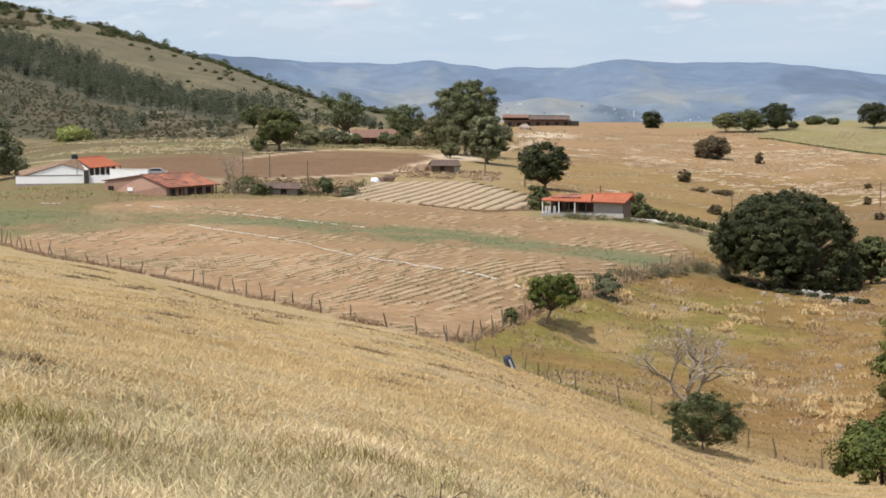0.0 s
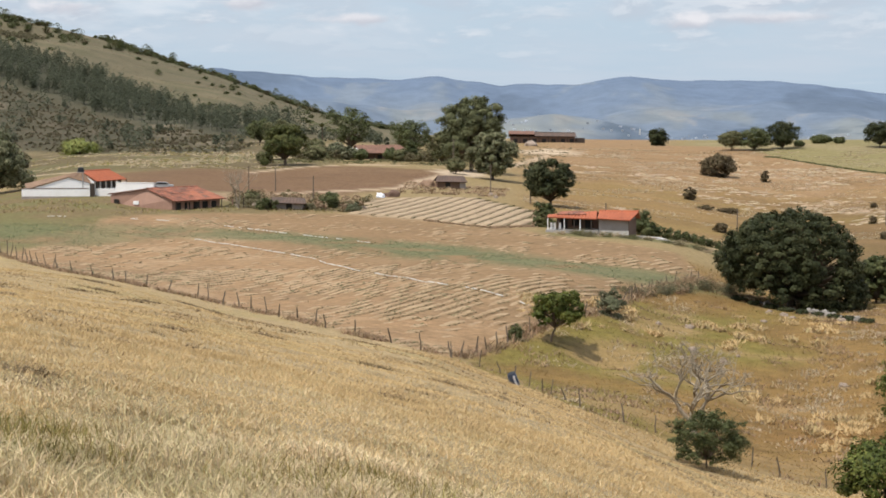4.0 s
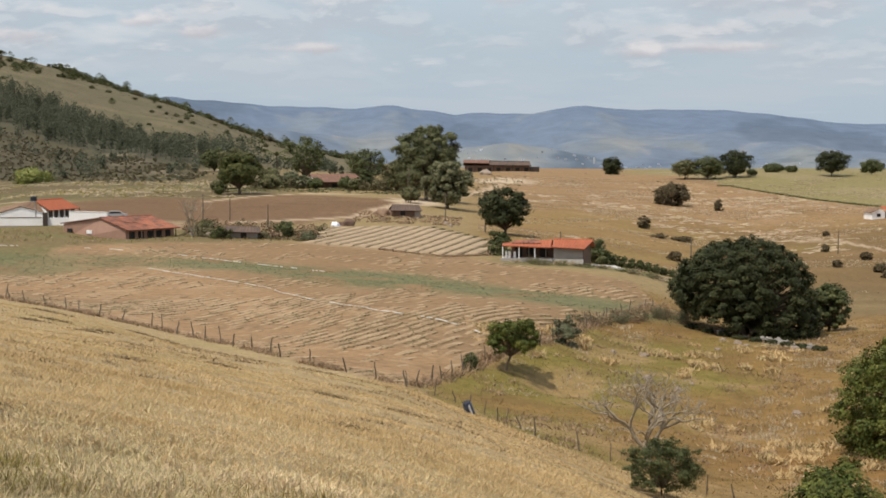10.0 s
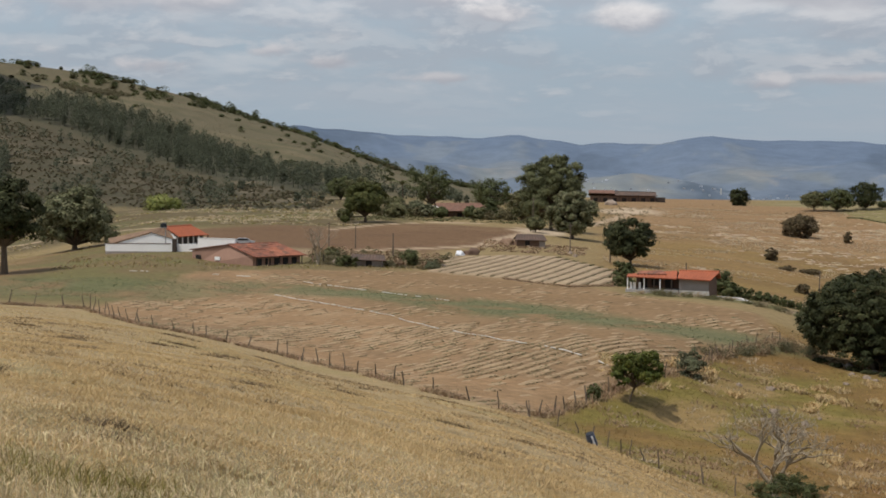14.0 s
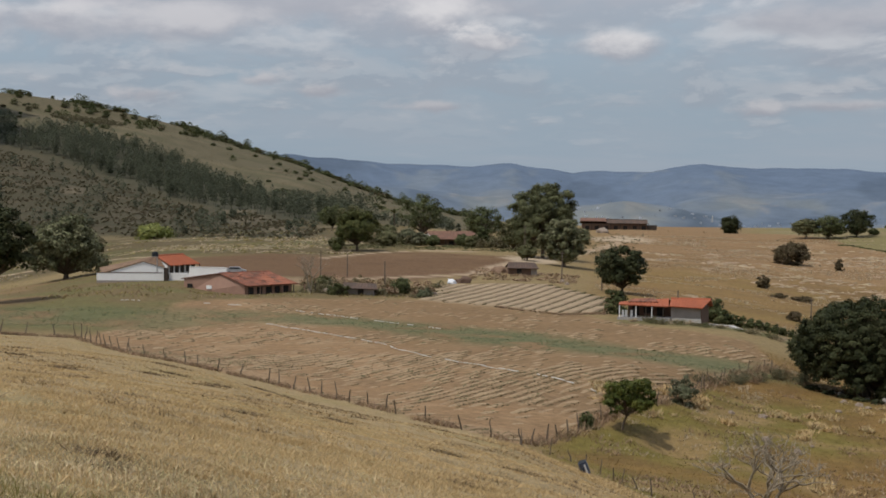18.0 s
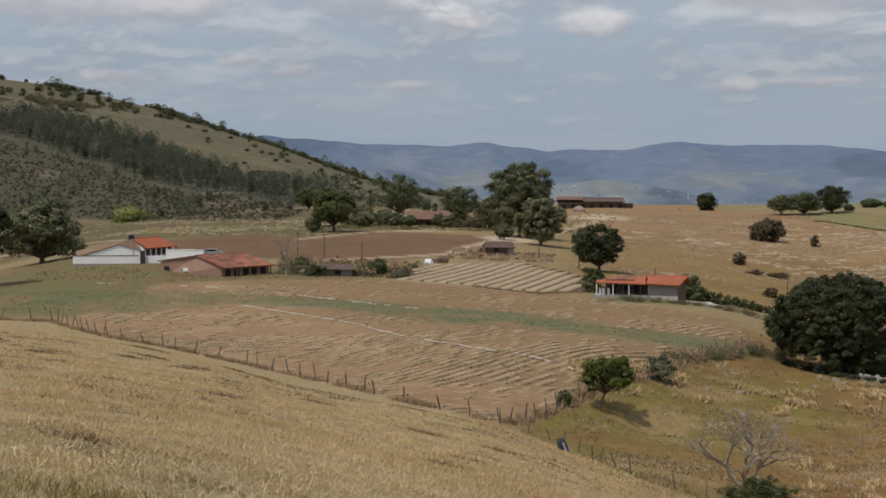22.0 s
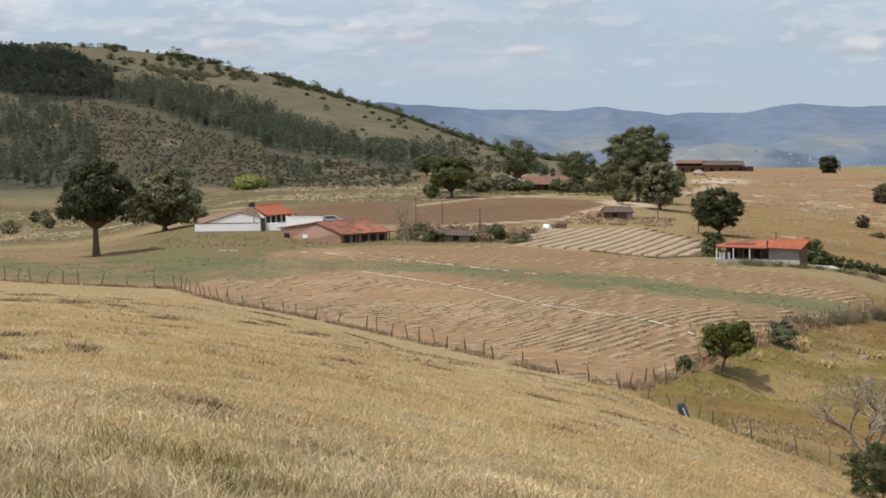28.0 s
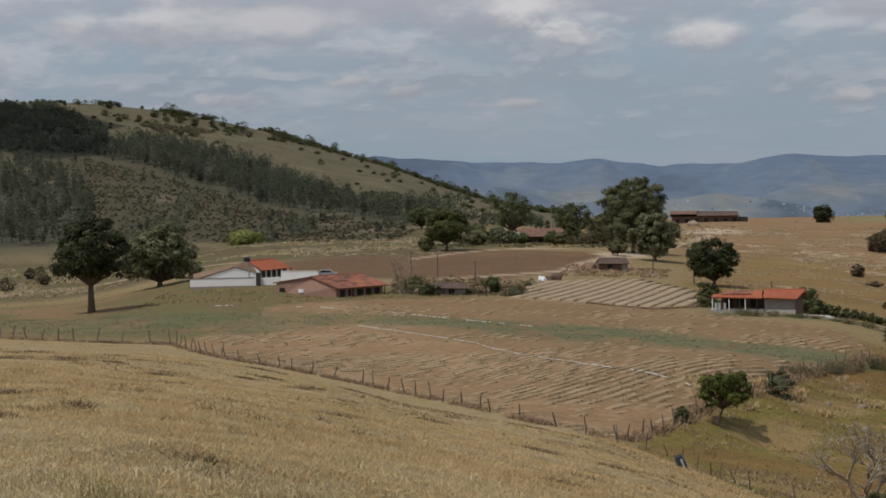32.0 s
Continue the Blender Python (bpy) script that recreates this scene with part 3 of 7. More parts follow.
def tree(name, x, y, w, h, label, mat, seed, base=None, trunk=None, lobes=9, leaves=4000, leaf=0.3, category="tree", group="",
         squash=0.75, lean=0.0, radius=None, flat=0.0, fill=0.35, up=0.45, turn=None, skirt=(), shear=0.0, bough=1.0, broad=1.0, own=None, tuft=(0.34, 0.6)):
    rs = np.random.RandomState(seed)
    base = h * 0.22 if base is None else base
    trunk = base * 0.9 if trunk is None else trunk
    ob = thing(name, x, y, label, category, group, turn=rs.uniform(0, 360) if turn is None else turn)
    ls = own or crown_lobes(rs, w, h, base, lobes, squash, flat, bough, broad)
    ls += list(skirt)
    ls = [(a, b, c - shear * a * max(0.0, 1 - (c - base) / (h - base)), d, e, f) for a, b, c, d, e, f in ls]
    ls = [(a + lean * 0.6, b, c, d, e, f) for a, b, c, d, e, f in ls]
    part("trunk", join_tubes("trunk", limbs(rs, ls, trunk, base, radius or w * 0.035, lean), M_BARK), None, ob)
    part("crown", leaf_cloud("crown", ls, int(leaves * 1.8), leaf * 0.74, rs, mat, fill, up, tuft=tuft), None, ob)
    return ob


def shrub(name, x, y, w, h, label, mat, seed, leaves=900, leaf=0.22, group="", category="bush"):
    return tree(name, x, y, w, h, label, mat, seed, base=-0.25 * h, trunk=h * 0.25, lobes=14, bough=0.9, broad=1.3, leaves=leaves, leaf=leaf, category=category, group=group, radius=w * 0.02)


# ---- ground ----
def build_ground():
    b = np.unique(np.concatenate([np.arange(-180, -30, 5.0), np.arange(-30, 22, 0.17), np.arange(22, 180, 5.0)]))
    r = np.concatenate([[0.6, 1.2, 2.0], np.geomspace(3, 660, 430), np.geomspace(675, 3400, 150)])
    bb, rr = np.meshgrid(np.radians(b), r)
    x, y = (rr * np.sin(bb)).ravel(), (rr * np.cos(bb)).ravel()
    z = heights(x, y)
    a = np.degrees(np.arctan2(x, y))
    rad = np.hypot(x, y)
    # soil and plant cover by plot
    col = np.tile(np.array([0.25, 0.185, 0.09]), (len(x), 1))

    def lay(c, amount):
        nonlocal col
        col = col * (1 - amount[:, None]) + np.array(c) * amount[:, None]

    w1, w2, w3 = waves(x, y, 22, 11), waves(x, y, 60, 12), waves(x, y, 7, 13)
    dry = smooth(255, 300, rad) * smooth(2.0, 4.5, a)
    lay((0.235, 0.15, 0.06), dry)
    lay((0.264, 0.168, 0.086), dry * smooth(400, 490, rad + 30 * w1))
    lay((0.145, 0.095, 0.042), dry * smooth(9.0, 13.0, a + 0.8 * w1) * (1 - smooth(400, 470, rad)) * 0.85)
    lay((0.216, 0.151, 0.053), dry * smooth(0.0, 0.9, -w2 - 0.3 * w1) * (1 - smooth(400, 480, rad)) * 0.5)
    lay((0.178, 0.110, 0.046), dry * smooth(0.2, 0.9, waves(x * 0.6, y, 75, 19) + 0.4 * w1) * (1 - smooth(470, 560, rad)) * 0.55)
    hillside = dry * (1 - smooth(560, 620, rad))
    lay((0.206, 0.128, 0.058), hillside * smooth(0.3, 1.0, waves(x * 0.45, y, 26, 18) + 0.4 * w1) * 0.65)
    # pale stony ledges that run across the slope
    ledge = waves(x * 0.28, y, 5.5, 16) + 0.6 * waves(x * 0.4, y, 11, 17)
    lay((0.355, 0.248, 0.140), hillside * smooth(0.6, 1.25, ledge + 0.5 * w1) * smooth(370, 450, rad + 40 * w2) * 0.5)
    lay((0.163, 0.104, 0.048), hillside * smooth(0.8, 1.4, -ledge + 0.3 * w2) * 0.5)
    lay((0.15, 0.102, 0.047), smooth(188, 205, rad) * (1 - smooth(285, 320, rad)) * smooth(10.8, 12.2, a) * (0.75 + 0.25 * np.tanh(w1)))
    field_edge = np.interp(a, [8, 10.5, 11.34, 12.8, 14.3, 16.3, 18], [640, 600, 570, 547, 524, 497, 470])
    lay((0.215, 0.18, 0.08), smooth(-3, 3, rad - field_edge) * smooth(6.5, 9.5, a))
    lay((0.27, 0.215, 0.12), smooth(-3, 3, rad - field_edge) * smooth(6.5, 9.5, a) * smooth(0.1, 0.9, w2) * 0.7)
    # gully
    g = smooth(88, 108, rad) * (1 - smooth(200, 225, rad)) * smooth(0.5, 2.5, a)
    lay((0.209, 0.129, 0.046), g)
    lay((0.166, 0.136, 0.036), g * smooth(-0.5, 0.5, w2 + 0.4 * w1 + 0.5 - (a - 5) * 0.2) * 0.9)
    lay((0.209, 0.117, 0.042), g * smooth(9.5, 13, a) * smooth(-0.3, 0.6, -w1 + 0.2) * (1 - smooth(120, 140, rad)) * 0.8)
    lay((0.288, 0.191, 0.091), g * smooth(0.35, 0.9, w1 + 0.6 * w3) * 0.7)
    lay((0.158, 0.098, 0.037), g * smooth(0.3, 1.0, -w3 - 0.5 * w1 + 0.3 * w2) * 0.6)
    # pasture left of and behind the crops
    lay((0.165, 0.122, 0.06), smooth(215, 240, rad) * (1 - smooth(330, 370, rad)) * (1 - smooth(-6, -2, a)))
    lay((0.15, 0.132, 0.056), smooth(215, 240, rad) * (1 - smooth(330, 370, rad)) * (1 - smooth(-9, -5, a)) * smooth(-0.4, 0.5, w1))
    lay((0.25, 0.16, 0.085), smooth(0.2, 0.8, w2 - 0.4 * w1) * smooth(225, 240, rad) * (1 - smooth(330, 370, rad)) * (1 - smooth(-14, -10, a)) * 0.7)
    lay((0.125, 0.096, 0.05), smooth(390, 430, rad) * (1 - smooth(590, 640, rad)) * (1 - smooth(-4.5, -2.5, a)))
    lay((0.33, 0.262, 0.16), smooth(420, 450, rad) * (1 - smooth(590, 640, rad)) * (1 - smooth(-4.5, -2.5, a)) * (0.35 + 0.5 * smooth(-16, -11, a)) * smooth(0.2, 0.85, waves(x * 0.5, y, 34, 14) + 0.5 * w1 + 0.3 * w3))
    lay((0.125, 0.112, 0.05), smooth(390, 430, rad) * (1 - smooth(590, 640, rad)) * (1 - smooth(-4.5, -2.5, a)) * smooth(0.0, 0.6, -w1 - w2))
    jx, jy = x + 0.5 * w3, y + 1.5 * w1
    field = inside(jx, jy, FIELD, 1.2)
    lay((0.278, 0.176, 0.093), field)
    lay((0.338, 0.231, 0.132), field * smooth(0.1, 0.9, w1 + 0.4 * w3) * 0.8)
    lay((0.205, 0.138, 0.078), field * smooth(0.0, 0.9, -w1 + 0.4 * w2) * 0.6)
    lay((0.217, 0.139, 0.071), field * smooth(-6, 6, (x + 15.6) * 0.934 + (y - 207.1) * 0.358) * 0.7)
    lay((0.13, 0.14, 0.069), inside(x, y + 0.8 * w1, GREEN_BAND, 5.0) * smooth(-1.6, 0.0, w1 + w3) * (0.6 + 0.25 * smooth(-9, -5, a)))
    lay((0.125, 0.125, 0.055), inside(x, y + w1, [(17, 246), (31, 241), (48, 240), (50, 252), (36, 256), (17, 256)], 3.0) * 0.8)
    lay((0.30, 0.22, 0.13), inside(jx, jy, TERRACE, 1.0))
    lay((0.158, 0.095, 0.052), inside(jx, jy, PLOUGH, 3.0))
    lay((0.19, 0.118, 0.064), inside(jx, jy, PLOUGH, 3.0) * smooth(0.0, 0.8, w2 + 0.5 * waves(x * 0.35, y, 9, 26)) * 0.8)
    lay((0.125, 0.076, 0.043), inside(jx, jy, PLOUGH, 3.0) * smooth(0.2, 0.9, waves(x * 0.3, y, 7, 28)) * 0.6)
    hill = inside(x + 0.8 * w3, y + 0.8 * w3, HILL_EDGE, 1.5)
    lay((0.33, 0.245, 0.13), hill)
    lay((0.30, 0.235, 0.135), hill * (1 - smooth(25, 70, rad)))
    # near soil painted darker so the gaps between tufts look shaded
    lay((0.15, 0.124, 0.062), hill * (1 - smooth(15, 27, rad + 4 * w3)))
    lay((0.30, 0.235, 0.105), hill * smooth(0.0, 1.0, w1 * 0.7 + w3 * 0.5) * 0.6)
    # dirt road and yards
    for p, q in list(zip(ROAD[:-1], ROAD[1:])) + list(zip(TRACK[:-1], TRACK[1:])) + list(zip(PATH_RIGHT[:-1], PATH_RIGHT[1:])) + list(zip(YARD_PATH[:-1], YARD_PATH[1:])):
        dx, dy = q[0] - p[0], q[1] - p[1]
        u = np.clip(((x - p[0]) * dx + (y - p[1]) * dy) / (dx * dx + dy * dy), 0, 1)
        wide = 0.45 if p in PATH_RIGHT else 0.7 if p in YARD_PATH else 1.0
        lay((0.40, 0.30, 0.20), 1 - smooth(0.9 * wide, 2.5 * wide, np.hypot(x - p[0] - u * dx, y - p[1] - u * dy) + 0.5 * wide * w3))
    for cx, cy, cr in ((6, 420, 9), (38, 560, 13)):
        lay((0.46, 0.36, 0.25), 1 - smooth(cr * 0.5, cr, np.hypot(x - cx, (y - cy) * 0.6) + 2 * w3))
    for cx, cy, cr in ((-40, 318, 8), (-58, 322, 9)):
        lay((0.27, 0.19, 0.115), 1 - smooth(cr * 0.5, cr, np.hypot(x - cx, (y - cy) * 0.6) + 2 * w3))
    # the hillside
    h = smooth(600, 660, rad) * (1 - smooth(-1.5, 1.0, a))
    w4, w5 = waves(x, y, 90, 21), waves(x, y, 240, 22)
    lay((0.128, 0.108, 0.064), h)
    lay((0.158, 0.13, 0.075), h * smooth(0.1, 0.9, w4 + 0.5 * w5) * 0.7)
    w6 = waves(x, y, 34, 24) + 0.6 * waves(x, y, 13, 25)
    lay((0.098, 0.086, 0.05), h * smooth(0.2, 1.1, w6 + 0.4 * w4) * 0.6)
    lay((0.17, 0.14, 0.085), h * smooth(0.5, 1.2, -w6) * 0.5)
    lay((0.10, 0.094, 0.05), h * smooth(0.1, 0.9, waves(x * 0.45, y, 70, 27) + 0.5 * w6) * 0.5)
    # brown scrub between the woods; the floor under the woods is painted dark for shade
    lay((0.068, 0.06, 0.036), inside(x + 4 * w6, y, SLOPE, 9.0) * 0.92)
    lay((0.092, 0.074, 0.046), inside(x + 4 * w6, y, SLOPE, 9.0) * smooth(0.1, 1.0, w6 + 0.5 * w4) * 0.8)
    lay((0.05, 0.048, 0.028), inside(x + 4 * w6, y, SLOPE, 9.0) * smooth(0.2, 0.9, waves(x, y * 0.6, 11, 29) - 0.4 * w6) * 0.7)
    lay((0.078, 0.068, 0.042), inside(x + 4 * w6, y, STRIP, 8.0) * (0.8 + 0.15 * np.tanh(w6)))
    # darkened for the trees' shade, and on SHOULDER for the cloud's shadow too
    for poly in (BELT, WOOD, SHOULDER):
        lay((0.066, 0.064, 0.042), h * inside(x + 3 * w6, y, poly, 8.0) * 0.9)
    # bare pale gashes in the lower wood and scrub
    for cx, cy, sx, sy in ((-288, 898, 14, 30), (-325, 953, 12, 26), (-118, 750, 9, 20), (-104, 690, 8, 34), (-80, 600, 6, 34), (-215, 830, 9, 26)):
        lay((0.2, 0.16, 0.108), 0.6 * (1 - smooth(0.3, 1.2, np.hypot((x - cx) / sx, (y - cy) / sy) + 0.35 * waves(x, y, 14, 23))))
    nb, nr = len(b), len(r)
    i = np.arange(nr - 1)[:, None] * nb + np.arange(nb)[None, :]
    j = np.arange(nr - 1)[:, None] * nb + (np.arange(nb)[None, :] + 1) % nb
    f = np.stack([i, j, j + nb, i + nb], axis=-1).reshape(-1, 4)[:, ::-1]
    # a fan closes the middle of the rings
    x, y, z = np.append(x, 0.17), np.append(y, 0.11), np.append(z, 0.0)
    col = np.concatenate([col, col[:1]])
    hub = np.full(nb, nb * nr)
    f = np.concatenate([f, np.stack([np.arange(nb), hub, hub, (np.arange(nb) + 1) % nb], 1)])
    fan = f[-nb:, [1, 0, 3]]
    f = f[:-nb]
    tri = np.concatenate([f[:, [0, 1, 2]], f[:, [0, 2, 3]], fan])[:, ::-1]
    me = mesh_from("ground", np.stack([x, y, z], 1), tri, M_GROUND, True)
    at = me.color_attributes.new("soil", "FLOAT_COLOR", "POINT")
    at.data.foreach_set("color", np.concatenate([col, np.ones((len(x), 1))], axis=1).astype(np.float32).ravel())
    return tagged(new("ground", me), "dry grassy farmland with ploughed plots and a wooded hillside", "ground", kind="structure")


build_ground()

# far country: valley floor and blue ranges, the haze painted into their colours
M_FAR = material("haze_tinted_far_land", (0.1, 0.13, 0.18), None, rough=1.0, fine=0.02, spread=0.14, attr="land", specular=0.0)


def far_heights(x, y):
    """Height of the valley floor and the ranges, and how much of the pale hill lies there."""
    a, rad = np.degrees(np.arctan2(x, y)), np.hypot(x, y)
    knots = [-180, -30, -7.35, -6.2, -5, -4, -2.4, -1.1, -0.65, -0.22, 0.2, 0.6, 1.5, 2.25, 2.7, 3.3, 3.9, 4.87, 5.6, 6.1, 6.6, 7.1, 7.6, 8.6, 9.3, 11.1, 11.9, 12.7, 15, 19, 180]
    tops = [60, 110, 103.7, 94.5, 90.9, 84, 81, 75.1, 80, 85.5, 84, 77, 68, 57.5, 61, 63.5, 57.5, 57.1, 72, 78, 81.5, 79, 73, 70.8, 72.5, 70.5, 63, 56.4, 32, 26, 60]
    crest = np.interp(a, knots, tops) + 0.8 * np.sin(a * 5.1)
    rise = smooth(3300, 4650, rad + 130 * waves(x, y, 900, 31))
    z = -72 + (crest + 72) * rise ** 1.25 + 4 * waves(x, y, 160, 32) * (1 - smooth(4300, 4600, rad)) * smooth(3200, 3500, rad)
    z = z - 60 * smooth(4680, 4850, rad)
    # a paler rounded hill in the valley
    dome = -20 - ((a - 3.9) / 2.4) ** 2 * 22 - ((rad - 3620) / 330) ** 2 * 50 + 5 * waves(x, y, 150, 36)
    mound = smooth(-14, 12, dome - z)
    return np.maximum(z, dome) + 3 * mound, mound


def build_ranges():
    b = np.unique(np.concatenate([np.arange(-180, -34, 4.0), np.arange(-34, 34, 0.14), np.arange(34, 180, 4.0)]))
    r = np.linspace(3000, 4850, 110)
    bb, rr = np.meshgrid(np.radians(b), r)
    x, y = (rr * np.sin(bb)).ravel(), (rr * np.cos(bb)).ravel()
    a, rad = np.degrees(np.arctan2(x, y)), np.hypot(x, y)
    z, mound = far_heights(x, y)
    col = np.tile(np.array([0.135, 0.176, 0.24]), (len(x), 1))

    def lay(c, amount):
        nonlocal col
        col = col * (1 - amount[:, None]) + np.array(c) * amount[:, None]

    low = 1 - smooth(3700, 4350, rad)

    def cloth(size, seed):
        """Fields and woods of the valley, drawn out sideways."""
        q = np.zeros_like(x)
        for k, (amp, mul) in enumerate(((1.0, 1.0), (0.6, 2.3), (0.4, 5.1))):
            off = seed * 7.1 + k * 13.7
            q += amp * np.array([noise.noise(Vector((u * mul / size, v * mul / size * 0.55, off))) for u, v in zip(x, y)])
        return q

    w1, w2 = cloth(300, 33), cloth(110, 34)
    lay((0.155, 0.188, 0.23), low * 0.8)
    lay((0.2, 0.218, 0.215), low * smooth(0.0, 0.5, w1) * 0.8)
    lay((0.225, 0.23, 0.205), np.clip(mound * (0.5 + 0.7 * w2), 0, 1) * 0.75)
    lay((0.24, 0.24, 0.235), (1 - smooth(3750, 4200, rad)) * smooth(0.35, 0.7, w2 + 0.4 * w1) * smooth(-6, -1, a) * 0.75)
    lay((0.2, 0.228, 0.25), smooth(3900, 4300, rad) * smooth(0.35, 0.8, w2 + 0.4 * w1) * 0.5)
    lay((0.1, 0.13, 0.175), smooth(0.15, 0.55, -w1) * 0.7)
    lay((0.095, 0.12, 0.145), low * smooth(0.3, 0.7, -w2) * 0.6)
    nb, nr = len(b), len(r)
    i = np.arange(nr - 1)[:, None] * nb + np.arange(nb)[None, :]
    j = np.arange(nr - 1)[:, None] * nb + (np.arange(nb)[None, :] + 1) % nb
    f = np.stack([i, j, j + nb, i + nb], axis=-1).reshape(-1, 4)
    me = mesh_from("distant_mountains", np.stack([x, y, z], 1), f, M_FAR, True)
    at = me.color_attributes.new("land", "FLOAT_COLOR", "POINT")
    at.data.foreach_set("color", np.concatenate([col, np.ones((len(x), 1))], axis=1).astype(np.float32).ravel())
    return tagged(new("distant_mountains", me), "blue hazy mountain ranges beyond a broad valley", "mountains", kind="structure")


build_ranges()

# a far town: pale walls and dull roofs too small to tell apart, tinted for haze
rs = np.random.RandomState(55)
town_bm = bmesh.new()
for k in range(170):
    a = radians(rs.choice([7.0, 9.2, 11.5, 2.2]) + rs.normal() * 1.1)
    r = rs.choice([3330, 3420, 3560]) + rs.normal() * 35
    x, y = r * math.sin(a), r * math.cos(a)
    z = float(far_heights(np.array([x]), np.array([y]))[0][0])
    w, d, h = rs.uniform(2.0, 6.5), rs.uniform(3, 6), rs.uniform(1.6, 3.6)
    box(town_bm, x - w / 2, x + w / 2, y - d / 2, y + d / 2, z - 2, z + h)
town_me = bpy.data.meshes.new("far_town")
town_bm.to_mesh(town_me)
town_bm.free()
town_me.materials.append(material("haze_tinted_town_walls", (0.46, 0.48, 0.52), (0.32, 0.34, 0.38), scale=0.03, fine=0.2, island=0.4))
tagged(new("far_town", town_me), "hazy pale houses of a distant town in the valley", "town", kind="stuff")
tower = new("far_tower")
tx, ty = 3560 * math.sin(radians(6.9)), 3560 * math.cos(radians(6.9))
tower.matrix_world = pose(tx, ty, float(far_heights(np.array([tx]), np.array([ty]))[0][0]))
tagged(tower, "slim white tower far off in the valley", "tower")
part("shaft", box(bmesh.new(), -1.3, 1.3, -1.3, 1.3, -2, 11, 0.1), M_PALE, tower)
part("spire", join_tubes("spire", [tube([(0, 0, 11), (0, 0, 14)], [1.1, 0.1], 6)], M_PALE), None, tower)

# ---- trees ----
tree("mango_tree", 39.15, 184.7, 16.2, 10.6, "broad dark green mango tree with a dense round crown", M_MANGO, 1, base=0.3, trunk=1.4, leaves=66000, leaf=0.19, radius=0.45, fill=0.4, turn=0, own=dome_lobes(np.random.RandomState(1), 16.2, 10.7, 0.3, 200, 1.0, 0.34), tuft=(0.27, 0.46))
tree("tree", 49.7, 189.5, 4.8, 5.6, "small green tree beside the mango tree", M_LEAF, 2, base=-0.3, lobes=30, leaves=6500, leaf=0.24, bough=0.8, broad=1.4)
tree("tree", 36.7, 113.0, 12.8, 8.4, "bright green tree with heavy low boughs in the gully", M_LEAF_LUSH, 3, base=-0.4, trunk=1.5, leaves=34000, leaf=0.17, turn=0, radius=0.3, own=dome_lobes(np.random.RandomState(3), 12.6, 8.2, -0.4, 90, 1.15), tuft=(0.3, 0.55))
shrub("bush", 20.5, 75.8, 4.6, 3.1, "leafy green bush in dry grass", M_LEAF_LUSH, 4, leaves=7000, leaf=0.14)
tree("bush", 14.2, 87.4, 4.3, 3.0, "feathery olive-green bush with thin bare stems", M_LEAF, 5, base=0.2, lobes=54, bough=0.62, leaves=13000, leaf=0.075, category="bush", squash=0.55, radius=0.05, fill=0.95, up=0.3, broad=1.4, turn=0)
tree("tree", 9.6, 139.6, 5.3, 4.2, "small leaning green tree at the field corner", M_LEAF_LUSH, 6, base=1.3, lobes=34, leaves=5600, leaf=0.15, bough=0.66, fill=0.7, lean=1.0, squash=0.7, turn=0, radius=0.1, broad=1.7)
shrub("bush", 16.2, 155.2, 2.9, 2.6, "dusty green bush at the fence", M_LEAF_GREY, 7, leaves=2600, leaf=0.14)
tree("tree", 21.8, 318, 10.6, 8.7, "dark green tree behind the red-roofed house", M_MANGO, 8, base=1.0, fill=0.5, lobes=44, leaves=9500, leaf=0.32, bough=0.72, broad=1.5, squash=0.7, radius=0.3, turn=0)
tree("tree", 13.9, 404, 11.8, 11.4, "pale grey-green round tree beside the dirt road", M_LEAF_PALE, 9, base=1.0, lobes=46, leaves=13000, leaf=0.36, bough=0.75, broad=1.2)
tree("eucalyptus_tree", 9.4, 433, 17.2, 19.0, "tall eucalyptus tree with a broad loose crown", M_EUCALYPT, 10, base=2.6, trunk=5.0, leaves=30000, leaf=0.34, fill=0.8, turn=0, radius=0.45, tuft=(0.4, 0.75),
     own=dome_lobes(np.random.RandomState(10), 15.0, 18.6, 3.6, 64, 1.35),
     skirt=((-7.6, 0, 12.6, 1.5, 1.5, 1.2), (7.2, 0, 13.4, 1.7, 1.6, 1.5), (6.2, 0, 16.0, 1.6, 1.6, 1.3), (2.0, 0, 18.0, 2.2, 2.0, 1.1), (-5.6, 0, 15.6, 1.7, 1.6, 1.2), (-6.9, -1, 9.0, 1.3, 1.3, 1.1)))
tree("tree", -38.8, 441, 11.8, 10.8, "green mango tree above the ploughed plot", M_LEAF_BRIGHT, 11, base=1.7, trunk=1.6, lobes=34, leaves=9500, leaf=0.36, bough=0.75, broad=1.4, radius=0.4, turn=0, skirt=((-4.6, -2, 1.6, 1.9, 1.8, 1.5),))
tree("tree", -82.1, 269.6, 11.4, 15.2, "tall dark tree with a bare trunk in the pasture", M_MANGO, 12, base=4.9, trunk=4.4, lobes=44, bough=0.75, leaves=12000, leaf=0.34, turn=0,
     skirt=((-4.9, 0.5, 7.4, 1.8, 1.9, 1.4), (4.8, -0.5, 6.9, 1.9, 2.0, 1.4), (2.0, 0, 14.4, 2.0, 2.0, 1.4), (-2.6, 0, 13.4, 1.9, 2.0, 1.4), (5.3, 0, 10.4, 1.6, 1.8, 1.5)), squash=0.95, radius=0.55, fill=0.5)
